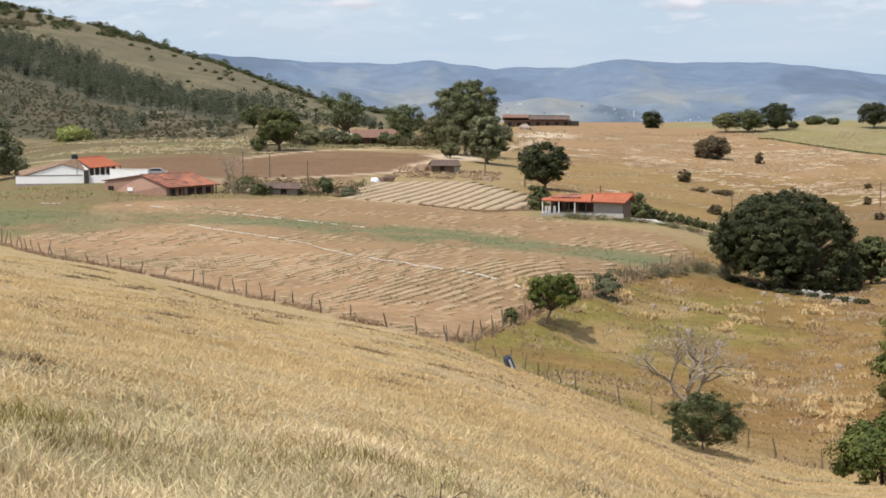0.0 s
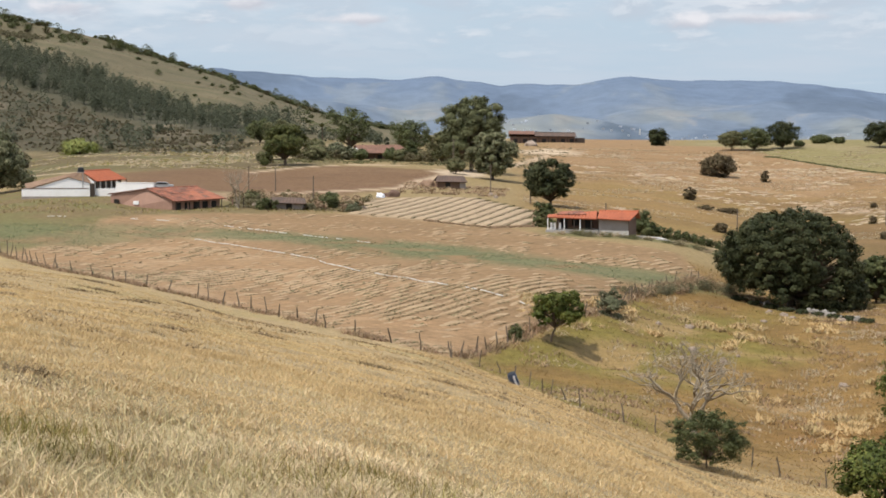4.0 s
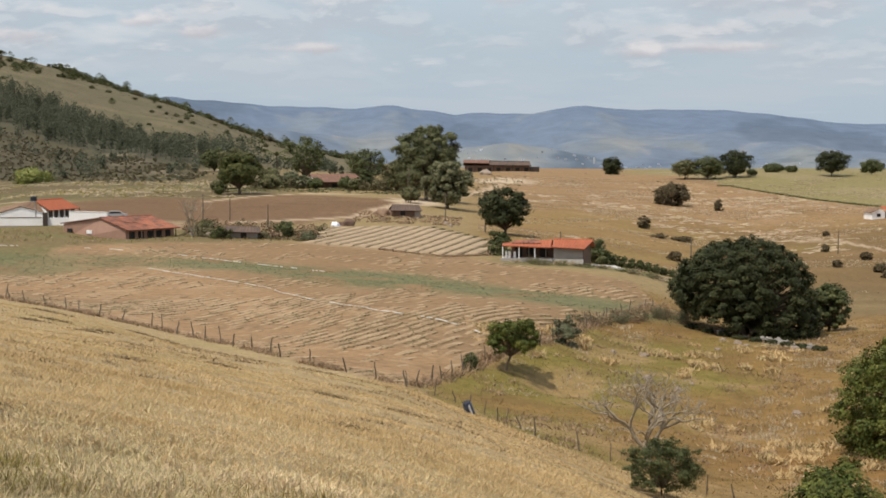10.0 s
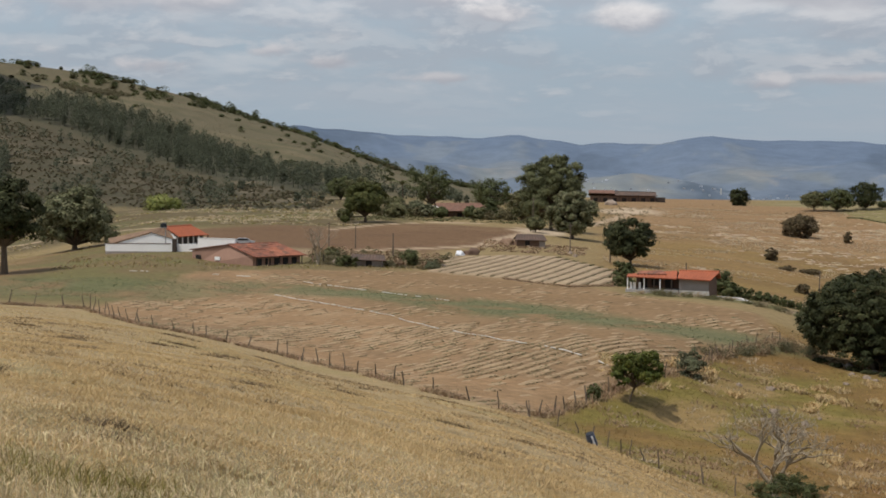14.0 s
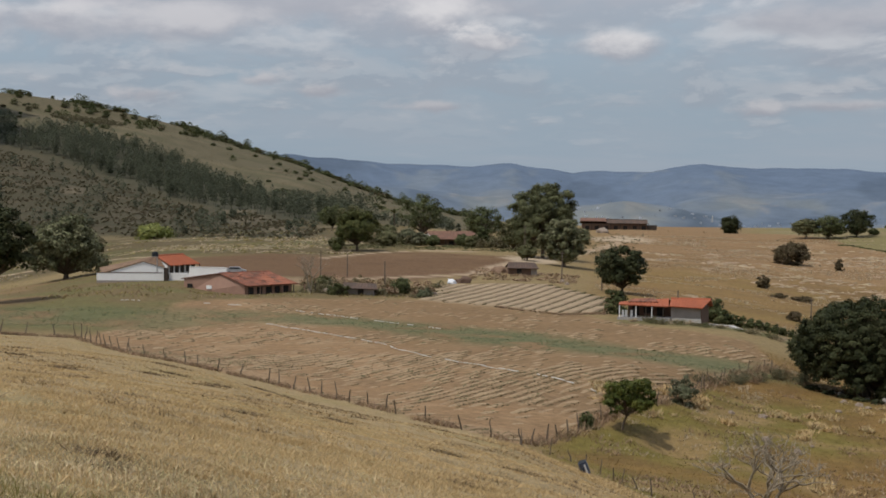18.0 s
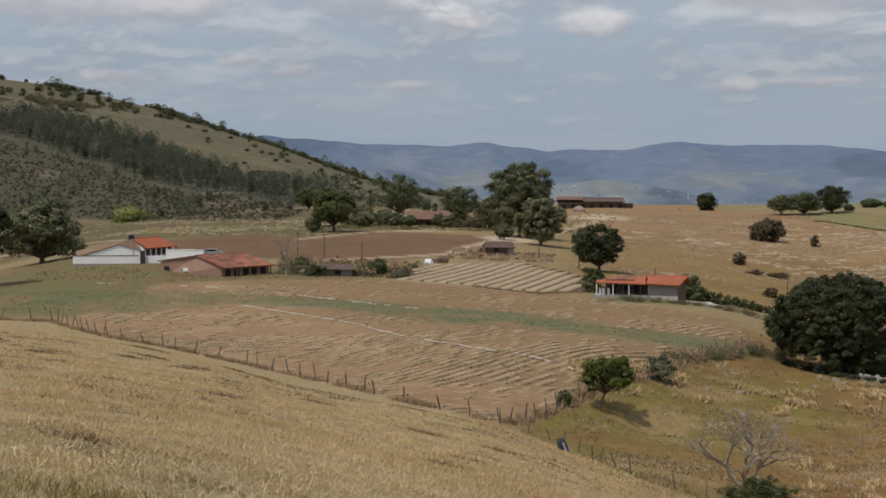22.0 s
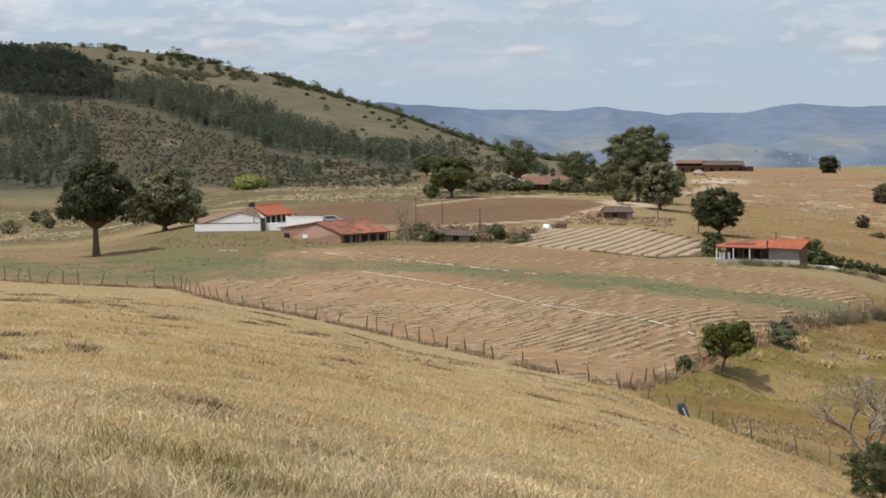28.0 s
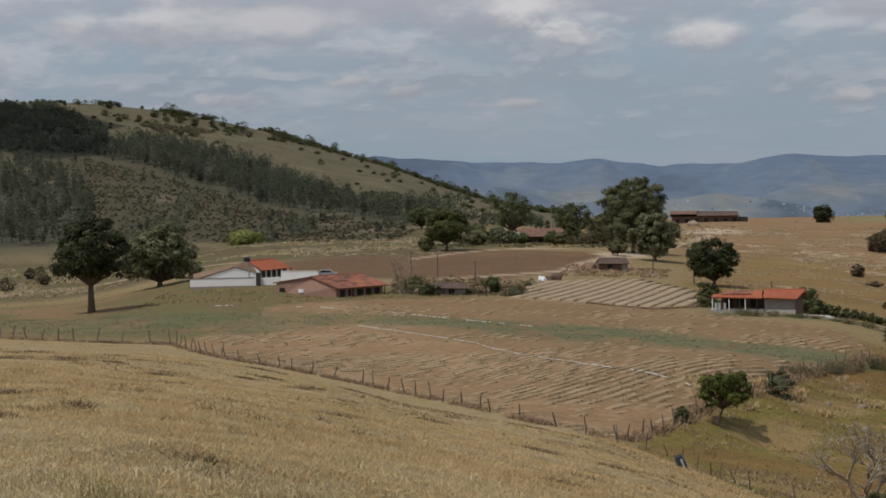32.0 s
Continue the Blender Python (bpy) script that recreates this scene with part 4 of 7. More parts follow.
tree("tree", -88.4, 337.6, 16.2, 12.2, "round tree with pale leaf tips beside the white house", M_LEAF_PALE, 13, base=1.2, bough=0.8, lobes=44, leaves=15000, leaf=0.42, turn=0,
     skirt=((7.0, 0, 3.4, 1.8, 1.9, 1.5), (-7.0, 0, 4.2, 1.8, 1.8, 1.5), (1.6, 0, 11.6, 2.2, 1.9, 1.4), (5.6, -1, 2.4, 1.9, 1.9, 1.3), (-5.2, -1, 2.6, 1.9, 1.9, 1.3)))
shrub("bush", -116.9, 560, 14.5, 4.8, "bright lime-green spreading bush at the foot of the hill", M_LIME, 14, leaves=3600, leaf=0.5)
for k, (x, y, w, h, m) in enumerate(((-27, 549, 13, 13.5, M_LEAF), (-7.5, 532, 14, 11, M_LEAF), (-35, 500, 6, 5, M_LEAF_OLIVE),
                                     (1, 512, 6, 3, M_DUSTY), (2.0, 470, 8, 9, M_LEAF_OLIVE), (-33, 492, 6, 3.2, M_DUSTY), (-12, 476, 5, 3.6, M_LEAF), (-20.5, 474, 5, 3, M_LEAF), (16, 455, 6, 5, M_LEAF_OLIVE), (5.2, 414, 5, 4, M_LEAF_OLIVE), (-6.6, 480, 4, 6, M_LEAF), (-9.5, 474, 5, 3.4, M_LEAF_OLIVE), (-24, 476, 6, 3.5, M_LEAF_GREY), (-28, 482, 6, 4.5, M_LEAF_GREY), (-33, 470, 7, 4, M_LEAF_OLIVE), (-45, 452, 5, 3, M_LEAF_OLIVE),
                                     (-52, 575, 12, 8, M_LEAF_OLIVE), (-60, 585, 10, 8, M_LEAF), (9, 495, 6, 3.4, M_DUSTY), (4, 488, 5, 3, M_DUSTY), (6, 560, 9, 7, M_LEAF_GREY))):
    tree("tree", x, y, w, h, "farmyard tree among the houses on the rise", m, 40 + k, lobes=26, leaves=4200, leaf=0.36, bough=0.85, group="trees on the rise", base=h * 0.06, broad=1.3)
for k, (x, y, w, h, m, clear) in enumerate(((82.6, 628, 7.0, 6.8, M_MANGO, -0.1), (103, 588, 9.0, 6.6, M_LEAF_OLIVE, 0.2), (110.5, 586, 12.4, 7.6, M_LEAF, 0.05), (121.0, 590, 11.2, 9.8, M_MANGO, 0.02), (155, 590, 12.8, 9.2, M_MANGO, 0.12),
                                            (128, 596, 3.6, 2.2, M_LEAF, 0.1), (146, 640, 9, 3.2, M_LEAF, 0.0), (154, 645, 5, 2.6, M_LEAF, 0.0), (172, 600, 9, 5, M_LEAF, 0.1), (138.5, 440, 6.4, 9.6, M_LEAF, 0.15))):
    tree("tree", x, y, w, h, "lone spreading tree on the crest of the dry hill", m, 60 + k, lobes=30, leaves=6500, leaf=0.34, bough=0.85, group="trees on the dry hill", base=h * clear, flat=0.5, broad=1.5, squash=0.6, radius=0.22, tuft=(0.4, 0.7))
shrub("bush", 81.6, 490, 11.2, 6.8, "wide dark bush on the dry hillside", M_TWIG, 15, leaves=3600, leaf=0.45)
# small bushes scattered on the dry hillside and along the crop edges
for k, (x, y, w, h, m) in enumerate(((60.7, 403, 4.6, 4.0, M_TWIG), (94.3, 482, 3.6, 4.6, M_TWIG), (53, 313, 3.8, 2.6, M_TWIG), (66, 382, 6.5, 1.3, M_TWIG), (60.9, 380, 4.5, 1.2, M_TWIG), (84, 402, 3.0, 1.2, M_TWIG), (106, 408, 2.2, 1.6, M_TWIG),
                                     (-29, 291, 4.2, 2.0, M_LEAF), (-21.8, 294, 2.2, 1.2, M_DUSTY), (-18.5, 300, 4.2, 2.8, M_LEAF), (-33, 305, 4, 2.4, M_LEAF_OLIVE), (17.0, 263, 4.0, 4.2, M_LEAF), (31.6, 262, 3.6, 4.4, M_LEAF), (33, 258.6, 3.2, 2.6, M_LEAF),
                                     (6.6, 138, 1.6, 1.4, M_LEAF),
                                     (88, 330, 2.6, 2.0, M_TWIG), (93, 318, 4, 2.2, M_TWIG), (98, 345, 3.4, 2.4, M_TWIG), (91, 306, 3, 1.8, M_TWIG), (96, 370, 2.2, 2.4, M_TWIG), (-14, 293, 3, 1.6, M_LEAF_GREY))):
    shrub("bush", x, y, w * (0.8 if y > 310 else 1), h * (0.75 if y > 310 else 1), "low scrubby bush in dry grass", m, 90 + k, leaves=int(250 + 120 * w * h), leaf=0.24 if y > 250 else 0.17, group="scattered bushes")
# clipped round bushes in a row beyond the red-roofed house
for k in range(9):
    u = k / 8
    shrub("bush", 33.5 + 10.5 * u, 259 + 3.5 * u, 1.9 - 0.5 * u, 2.0 - 0.7 * u, "small round green hedge bush in a row", M_LEAF, 140 + k, leaves=500, leaf=0.22, group="hedge row")


def palm(x, y, h):
    rs = np.random.RandomState(77)
    ob = thing("palm_tree", x, y, "small palm tree with arching fronds behind the houses", "palm tree")
    part("trunk", join_tubes("trunk", [tube([(0, 0, -0.3), (0.1, 0, h * 0.4), (0, 0.1, h * 0.72)], [0.3, 0.22, 0.18])], M_BARK), None, ob)
    for k in range(13):
        a, rise = k * 2.4, rs.uniform(0.5, 1.3)
        vs, fs = [], []
        for i in range(9):
            s = i / 8 * h * 0.5
            out = s * math.cos(rise * (1 - i / 9))
            z = h * 0.72 + s * math.sin(rise) - (i / 8) ** 2 * h * 0.30
            w = 0.42 * math.sin(0.3 + 2.7 * i / 8)
            for side in (-1, 1):
                vs.append((out * math.cos(a) - side * w * math.sin(a), out * math.sin(a) + side * w * math.cos(a), z - 0.12))
            vs.append((out * math.cos(a), out * math.sin(a), z))
            if i:
                o = 3 * i
                fs += [(o - 3, o, o + 2, o - 1), (o - 1, o + 2, o + 1, o - 2)]
        part("frond", mesh_from("frond", np.array(vs), np.array(fs), M_LEAF), None, ob)


palm(-36.5, 552, 9.5)


def bare_tree(name, x, y, w, h, label, seed, depth, mat, radius, forks=4, z=None, thin=0.62, split=(2, 3), rise=1.0):
    """A leafless tree: forking limbs down to fine twigs."""
    rs = np.random.RandomState(seed)
    ob = thing(name, x, y, label, "tree", z=z)
    main, twigs = [], {}

    def grow(p, d, length, rad, level, limb):
        mid = p + d * length * 0.5 + Vector(rs.normal(size=3)) * length * 0.07
        q = p + d * length + Vector(rs.normal(size=3)) * length * 0.05
        (main if level < 2 else twigs.setdefault(limb, [])).append(tube([p, mid, q], [rad, rad * 0.85, rad * 0.65], 5 if level < 3 else 3))
        if level >= depth:
            return
        for k in range(forks if level == 0 else int(rs.choice(split))):
            nd = (d * 0.75 + Vector((rs.normal() * 0.62, rs.normal() * 0.62, rs.uniform(-0.15, 0.45)))).normalized()
            grow(q, nd, length * rs.uniform(0.6, 0.86), rad * thin, level + 1, limb * 5 + k if level < 2 else limb)

    for k in range(forks):
        a = 6.283 * k / forks + rs.uniform(-0.4, 0.4)
        d = Vector((math.cos(a) * 0.9, math.sin(a) * 0.9, rs.uniform(0.75, 1.6) * rise)).normalized()
        grow(Vector((0, 0, 0.5)), d, h * 0.33, radius, 0, k + 1)
    main.append(tube([(0, 0, -0.5), (0, 0, 0.2), (0, 0, 0.75)], [radius * 2.0, radius * 1.7, radius * 1.2], 7))
    part("trunk", join_tubes("trunk", main, mat), None, ob)
    for limb in sorted(twigs):
        part("branch", join_tubes("branch", twigs[limb], mat), None, ob)
    return ob


bare_tree("dead_tree", 16.1, 104.5, 8, 5.6, "bleached dead tree with a wide tangle of bare limbs", 31, 5, M_DEADWOOD, 0.15, forks=4, thin=0.66, split=(2, 2, 2, 3))
bare_tree("bare_tree", -34.0, 292.3, 3, 7.0, "thin leafless tree beside the pink house", 22, 4, M_DEADWOOD, 0.13, forks=3, rise=3.2)

def feathery(spots, label, mat, seed):
    """Loose clumps of upright stems with small leaves, thin enough to see through. spots: x, y, width, height."""
    rs = np.random.RandomState(seed)
    cs = []
    for x, y, w, h in spots:
        z = height(x, y)
        for k in range(int(18 * w)):
            px, py = rs.normal(size=2) * w * 0.22
            tip = (px * 1.5 + rs.normal() * 0.15, py * 1.5, h * rs.uniform(0.45, 1.1))
            for j in range(30):
                u = rs.uniform(0.02, 1.0)
                cs.append((x + px + (tip[0] - px) * u + rs.normal() * 0.16, y + py + (tip[1] - py) * u + rs.normal() * 0.16, z + tip[2] * u))
    c = np.array(cs)
    n = len(c)
    t = rs.normal(size=(n, 3)) + np.array([0, 0, 0.6])
    t /= np.linalg.norm(t, axis=1)[:, None]
    b = np.cross(t, rs.normal(size=(n, 3)))
    b /= np.linalg.norm(b, axis=1)[:, None]
    L = rs.uniform(0.07, 0.17, (n, 1))
    v = np.stack([c, c + t * L * 0.5 + b * L * 0.28, c + t * L, c + t * L * 0.5 - b * L * 0.28], 1).reshape(-1, 3)
    i = np.arange(n)[:, None] * 4
    f = np.concatenate([i + np.array([[0, 1, 2]]), i + np.array([[0, 2, 3]])])
    return tagged(new("tall_weeds", mesh_from("tall_weeds", v, f, mat)), label, "weeds", kind="stuff")


rs = np.random.RandomState(81)
row = [(20.5 + 13.5 * k / 19 + rs.normal() * 0.5, 175 + 16.5 * k / 19 + rs.normal() * 1.2, rs.uniform(1.2, 2.2), rs.uniform(0.9, 1.8) * (0.7 + 0.4 * k / 19)) for k in range(20)]
low = [(19 + 22 * k / 17 + rs.normal() * 0.8, 249.5 - 10 * k / 17 + rs.normal() * 1.2, rs.uniform(1.2, 2.6), rs.uniform(0.4, 1.0)) for k in range(18)]
for k, m in enumerate((M_DUSTY, M_LEAF_GREY, M_HAY)):
    feathery(row[k::3], "tall feathery grey-green weeds along the fence", m, 800 + k)
for k, m in enumerate((M_BLEACHED, M_DUSTY, M_LEAF_OLIVE)):
    feathery(low[k::3], "pale weedy clumps below the red-roofed house", m, 840 + k)


# a dry stalky weed close to the camera
rs = np.random.RandomState(5)
weed = thing("dry_weed", 0.06, 11.5, "dark dry stalk with curling side twigs in the grass", "weed")
stalk = [tube([(0, 0, -0.1), (0.012, 0, 0.15), (-0.015, 0, 0.36), (0.004, 0, 0.58)], [0.011, 0.010, 0.008, 0.004], 5)]
for k in range(12):
    s = -1 if k % 2 else 1
    z0, reach = rs.uniform(0.2, 0.54), rs.uniform(0.1, 0.4)
    dy, rise, droop = rs.uniform(-0.1, 0.1), rs.uniform(0.05, 0.14), rs.uniform(1.8, 3.4)
    arc = [(s * reach * math.sin(1.5 * u), dy * u, z0 + rise * math.sin(droop * u) + 0.02 * math.sin(9 * u + k)) for u in (0, 0.2, 0.4, 0.6, 0.8, 1.0)]
    stalk.append(tube(arc, [0.0045, 0.0042, 0.0038, 0.0033, 0.0026, 0.0015], 4))
part("stalk", join_tubes("stalk", stalk, M_BARK), None, weed)


# ---- houses ----
def poly_slab(bm, corners, thick):
    """A sheet through the corners, with a thickness below it."""
    top = [bm.verts.new(c) for c in corners]
    f = bm.faces.new(top)
    f.normal_update()
    n = f.normal if f.normal.z > 0 else -f.normal
    low = [bm.verts.new(Vector(c) - n * thick) for c in corners]
    bm.faces.new(low[::-1])
    k = len(corners)
    for i in range(k):
        bm.faces.new((top[i], top[(i + 1) % k], low[(i + 1) % k], low[i]))
    return bm


def prism(bm, outline, depth):
    """An upright outline (local x, z) pushed back along y from 0 to depth."""
    a = [bm.verts.new((x, 0, z)) for x, z in outline]
    b = [bm.verts.new((x, depth, z)) for x, z in outline]
    bm.faces.new(a)
    bm.faces.new(b[::-1])
    k = len(a)
    for i in range(k):
        bm.faces.new((a[i], b[i], b[(i + 1) % k], a[(i + 1) % k]))
    return bm


def roof_sheet(parent, corners, mat, label="", courses=9, thick=0.12):
    """A tiled slope: corners run ridge left, ridge right, eave right, eave left. Ribs of cover tiles lie on it."""
    roof = part("roof", poly_slab(bmesh.new(), corners, thick), mat, parent, label)
    a, b, c, d = (Vector(q) for q in corners)
    n = (b - a).cross(d - a).normalized()
    n = n if n.z > 0 else -n
    count = max(4, int((b - a).length / 0.5))
    for k in range(count):
        u = (k + 0.5) / count
        p, q = a.lerp(b, u) + n * 0.02, d.lerp(c, u) + n * 0.02
        side = (b - a).normalized() * 0.17
        bm = bmesh.new()
        v = [bm.verts.new(x) for x in (p - side, p + n * 0.05, p + side, q + side, q + n * 0.05, q - side)]
        bm.faces.new((v[0], v[1], v[4], v[5]))
        bm.faces.new((v[1], v[2], v[3], v[4]))
        bm.faces.new((v[5], v[4], v[3]))
        part("roof_rib", bm, mat, roof)
    return roof


def ridge_cap(parent, p, q, mat):
    return part("ridge_cap", join_tubes("ridge_cap", [tube([p, q], [0.16, 0.16], 6)], mat), None, parent)


def opening(parent, name, x0, x1, z0, z1, y, mat=M_DARK, frame_mat=M_TIMBER):
    """A window or door set in a frame that stands proud of the wall at y."""
    o = part(name, box(bmesh.new(), x0, x1, y - 0.03, y + 0.06, z0, z1), mat, parent)
    bm = bmesh.new()
    for a in ((x0 - 0.08, x0, z0, z1), (x1, x1 + 0.08, z0, z1), (x0 - 0.08, x1 + 0.08, z1, z1 + 0.08)):
        box(bm, a[0], a[1], y - 0.06, y + 0.05, a[2], a[3])
    part("frame", bm, frame_mat, o)
    return o


# white house with an orange roof and a long white yard wall
wh = thing("white_house", -67.4, 307, "white farmhouse with an orange tiled roof and dark openings", "house", z=-14.57)
RIDGE = Vector((3.4, 9.0, 0))
A, E0 = Vector((2.9, 3.0, 4.67)), Vector((6.05, 1.8, 2.9))
W0 = Vector((-2.2, 4.0, 3.3))
roof_sheet(wh, [A, A + RIDGE, E0 + RIDGE * 1.07, E0], M_TILE)
roof_sheet(wh, [A + RIDGE, A, W0, W0 + RIDGE], M_TILE_BROWN, "brown weathered tiles")
roof_sheet(wh, [Vector((-7.9, 4.6, 2.35)), A + Vector((0, 0.1, 0)), Vector((0.7, 1.95, 3.66)), Vector((-6.9, 1.95, 1.45))], M_TILE_BROWN, "brown weathered tiles")
roof_sheet(wh, [A + Vector((0, 0.12, 0.02)), Vector((3.6, 2.9, 4.3)), Vector((4.9, 1.95, 2.5)), Vector((0.7, 1.95, 3.66))], M_TILE_BROWN, "brown weathered tiles")
bm = bmesh.new()
gable_line = [(-6.3, -0.6), (4.6, -0.6), (4.6, 2.5), (0.7, 3.5), (-6.3, 1.45)]
front = [bm.verts.new((x, 2.1, z)) for x, z in gable_line]
rear = [bm.verts.new((x, 2.35, z)) for x, z in gable_line]
bm.faces.new(front)
bm.faces.new(rear[::-1])
for i in range(5):
    bm.faces.new((front[i], rear[i], rear[(i + 1) % 5], front[(i + 1) % 5]))
part("gable_wall", bm, M_WHITE, wh, "whitewashed gable wall")
ridge_cap(wh, A, A + RIDGE, M_TILE)
bm = bmesh.new()
quad = [Vector((-1.7, 3.9, -0.6)), Vector((5.3, 2.2, -0.6)), Vector((5.3, 2.2, 2.75)), Vector((2.9, 3.05, 4.5)), Vector((-1.7, 3.9, 2.6))]
front = [bm.verts.new(q) for q in quad]
rear = [bm.verts.new(q + RIDGE * 0.97) for q in quad]
bm.faces.new(front)
bm.faces.new(rear[::-1])
for i in range(5):
    bm.faces.new((front[i], rear[i], rear[(i + 1) % 5], front[(i + 1) % 5]))
part("wall", bm, M_WHITE, wh)
bm = bmesh.new()
poly_slab(bm, [(-7.4, 4.4, 1.8), (-1.72, 4.2, 2.4), (-1.72, 4.4, -0.6), (-7.4, 4.6, -0.6)], 0.2)
part("side_wall", bm, M_GREY, wh)
side = RIDGE.normalized()
for k in range(5):
    p = Vector((5.35, 2.2, 0)) + side * (1.2 + 1.9 * k)
    bm = box(bmesh.new(), -0.06, 0.06, -0.6, 0.6, 1.5, 2.75)
    bmesh.ops.transform(bm, matrix=Matrix.Translation(p) @ Euler((0, 0, -math.atan2(RIDGE.x, RIDGE.y))).to_matrix().to_4x4(), verts=bm.verts)
    part("window", bm, M_DARK, wh)
for k in range(6):
    p = Vector((5.9, 1.95, 0)) + side * (0.2 + 2.0 * k)
    part("porch_post", join_tubes("porch_post", [tube([p + Vector((0, 0, -0.6)), p + Vector((0, 0, 3.0))], [0.11, 0.11], 6)], M_TIMBER), None, wh)
bm = box(bmesh.new(), 5.7, 6.45, -3.4, -2.7, -1.4, 2.7)
part("dark_pillar", bm, M_TIMBER, wh, "dark timber pillar")

front_wall = thing("yard_wall", -63.8, 304.5, "long whitewashed front wall with a dark top strip and grey footing", "wall", z=-14.2)
part("wall", box(bmesh.new(), -10.3, 9.0, -0.12, 0.12, 0, 1.38, 0.02), M_WHITE, front_wall)
part("footing", box(bmesh.new(), -10.3, 9.0, -0.2, 0.16, -1.4, -0.004), M_GREY, front_wall, "dark grey footing")
# a thin dark strip along the left part of the wall's top
part("wall_top", box(bmesh.new(), -10.3, 1.7, -0.16, 0.16, 1.384, 1.5), M_BROWNWALL, front_wall, "dark strip along the wall's top")
yard = thing("yard_wall", -65.6, 306.5, "whitewashed back wall of the yard", "wall", z=-14.47, turn=-22)
part("wall", box(bmesh.new(), 9.4, 17.2, -0.12, 0.12, -1.6, 2.8, 0.02), M_WHITE, yard)
part("wall_top", box(bmesh.new(), 9.4, 17.2, -0.18, 0.2, 2.802, 2.89), M_WHITE, yard)

tank = thing("water_tank_stand", -63.7, 305.0, "black water tank on a concrete post by the wall", "water tank", z=height(-63.7, 305.0) - 0.7)
part("post", join_tubes("post", [tube([(0.5, 0, 0), (0.5, 0, 5.2)], [0.12, 0.09], 7)], M_CONCRETE), None, tank)
bm = bmesh.new()
bmesh.ops.create_cone(bm, cap_ends=True, segments=14, radius1=0.62, radius2=0.55, depth=0.75, matrix=Matrix.Translation((0.1, 0.3, 5.5)))
bmesh.ops.create_cone(bm, cap_ends=True, segments=14, radius1=0.5, radius2=0.2, depth=0.12, matrix=Matrix.Translation((0.1, 0.3, 5.93)))
part("tank", bm, M_TANK, tank)
part("bracket", box(bmesh.new(), -0.5, 0.7, -0.3, 0.9, 5.02, 5.1), M_CONCRETE, tank)

car = thing("car", -52.4, 327, "silver parked car beyond the yard wall", "car", turn=8)
bm = prism(bmesh.new(), [(-2.0, 0.35), (2.0, 0.35), (2.05, 0.8), (1.2, 0.95), (0.7, 1.4), (-1.1, 1.42), (-1.7, 0.98), (-2.05, 0.9)], 1.65)
part("body", bm, material("silver_paint", (0.5, 0.52, 0.55), rough=0.3, metal=0.6), car)
part("windows", prism(bmesh.new(), [(-1.45, 0.98), (1.05, 0.98), (0.62, 1.33), (-1.05, 1.34)], 0.02), M_TANK, car).location = (0, -0.025, 0)
for x in (-1.25, 1.25):
    for y in (0.1, 1.55):
        bm = bmesh.new()
        bmesh.ops.create_cone(bm, cap_ends=True, segments=14, radius1=0.32, radius2=0.32, depth=0.2, matrix=Matrix.Translation((x, y, 0.32)) @ Euler((1.5708, 0, 0)).to_matrix().to_4x4())
        part("wheel", bm, M_TANK, car)

# pink house
ph = thing("pink_house", -50.9, 286.8, "low pink house with a patched terracotta roof and open veranda", "house", z=-15.41)
A, RV = Vector((1.9, 3.0, 3.3)), Vector((7.3, 8.0, 0))
ER, EL = Vector((7.4, -1.0, 1.35)), Vector((-5.4, 6.0, 2.25))
side = RV.normalized()
roof_sheet(ph, [A - side * 0.3, A + RV, ER + RV * 1.02, ER - side * 0.3], M_TILE_OLD)
roof_sheet(ph, [A + RV, A - side * 0.3, EL - side * 0.3, EL + RV], M_TILE_DULL)
ridge_cap(ph, A - side * 0.3, A + RV, M_TILE_OLD)
up = (ER - A).cross(RV).normalized()
up = up * (0.05 if up.z > 0 else -0.05)
patch = [A.lerp(ER, 0.5) + RV * 0.5, A.lerp(ER, 0.42) + RV * 0.98, ER + RV * 1.0, ER + RV * 0.42]
roof_sheet(ph, [q + up for q in patch], M_TILE_PATCH, "newer orange tile patch", thick=0.04)
rs = np.random.RandomState(21)
down = ER - A
for k in range(16):
    # slipped and mended tiles
    u, s, wu, ws = rs.uniform(0.05, 0.85), rs.uniform(0.0, 0.85), rs.uniform(0.06, 0.14), rs.uniform(0.04, 0.14)
    lift = up * rs.uniform(1.1, 1.7)
    q = [A + down * u + RV * s, A + down * u + RV * (s + ws), A + down * (u + wu) + RV * (s + ws), A + down * (u + wu) + RV * s]
    roof_sheet(ph, [p + lift for p in q], (M_TILE_DULL, M_TILE_PATCH, M_TILE_OLD)[k % 3], courses=2, thick=0.03)
bm = bmesh.new()
quad = [EL + Vector((0.4, -0.3, -0.15)), A + Vector((0, 0, -0.15)), ER + Vector((-0.9, 0.8, 0.2)), ER + Vector((-0.9, 0.8, -2.6)), EL + Vector((0.4, -0.3, -2.8))]
quad[3].z = quad[4].z = -0.6
front = [bm.verts.new(q) for q in quad]
rear = [bm.verts.new(q + RV * 0.97) for q in quad]
bm.faces.new(front)
bm.faces.new(rear[::-1])
for i in range(5):
    bm.faces.new((front[i], rear[i], rear[(i + 1) % 5], front[(i + 1) % 5]))
part("wall", bm, M_PINK, ph)
gable = (quad[2] - quad[0]).normalized()
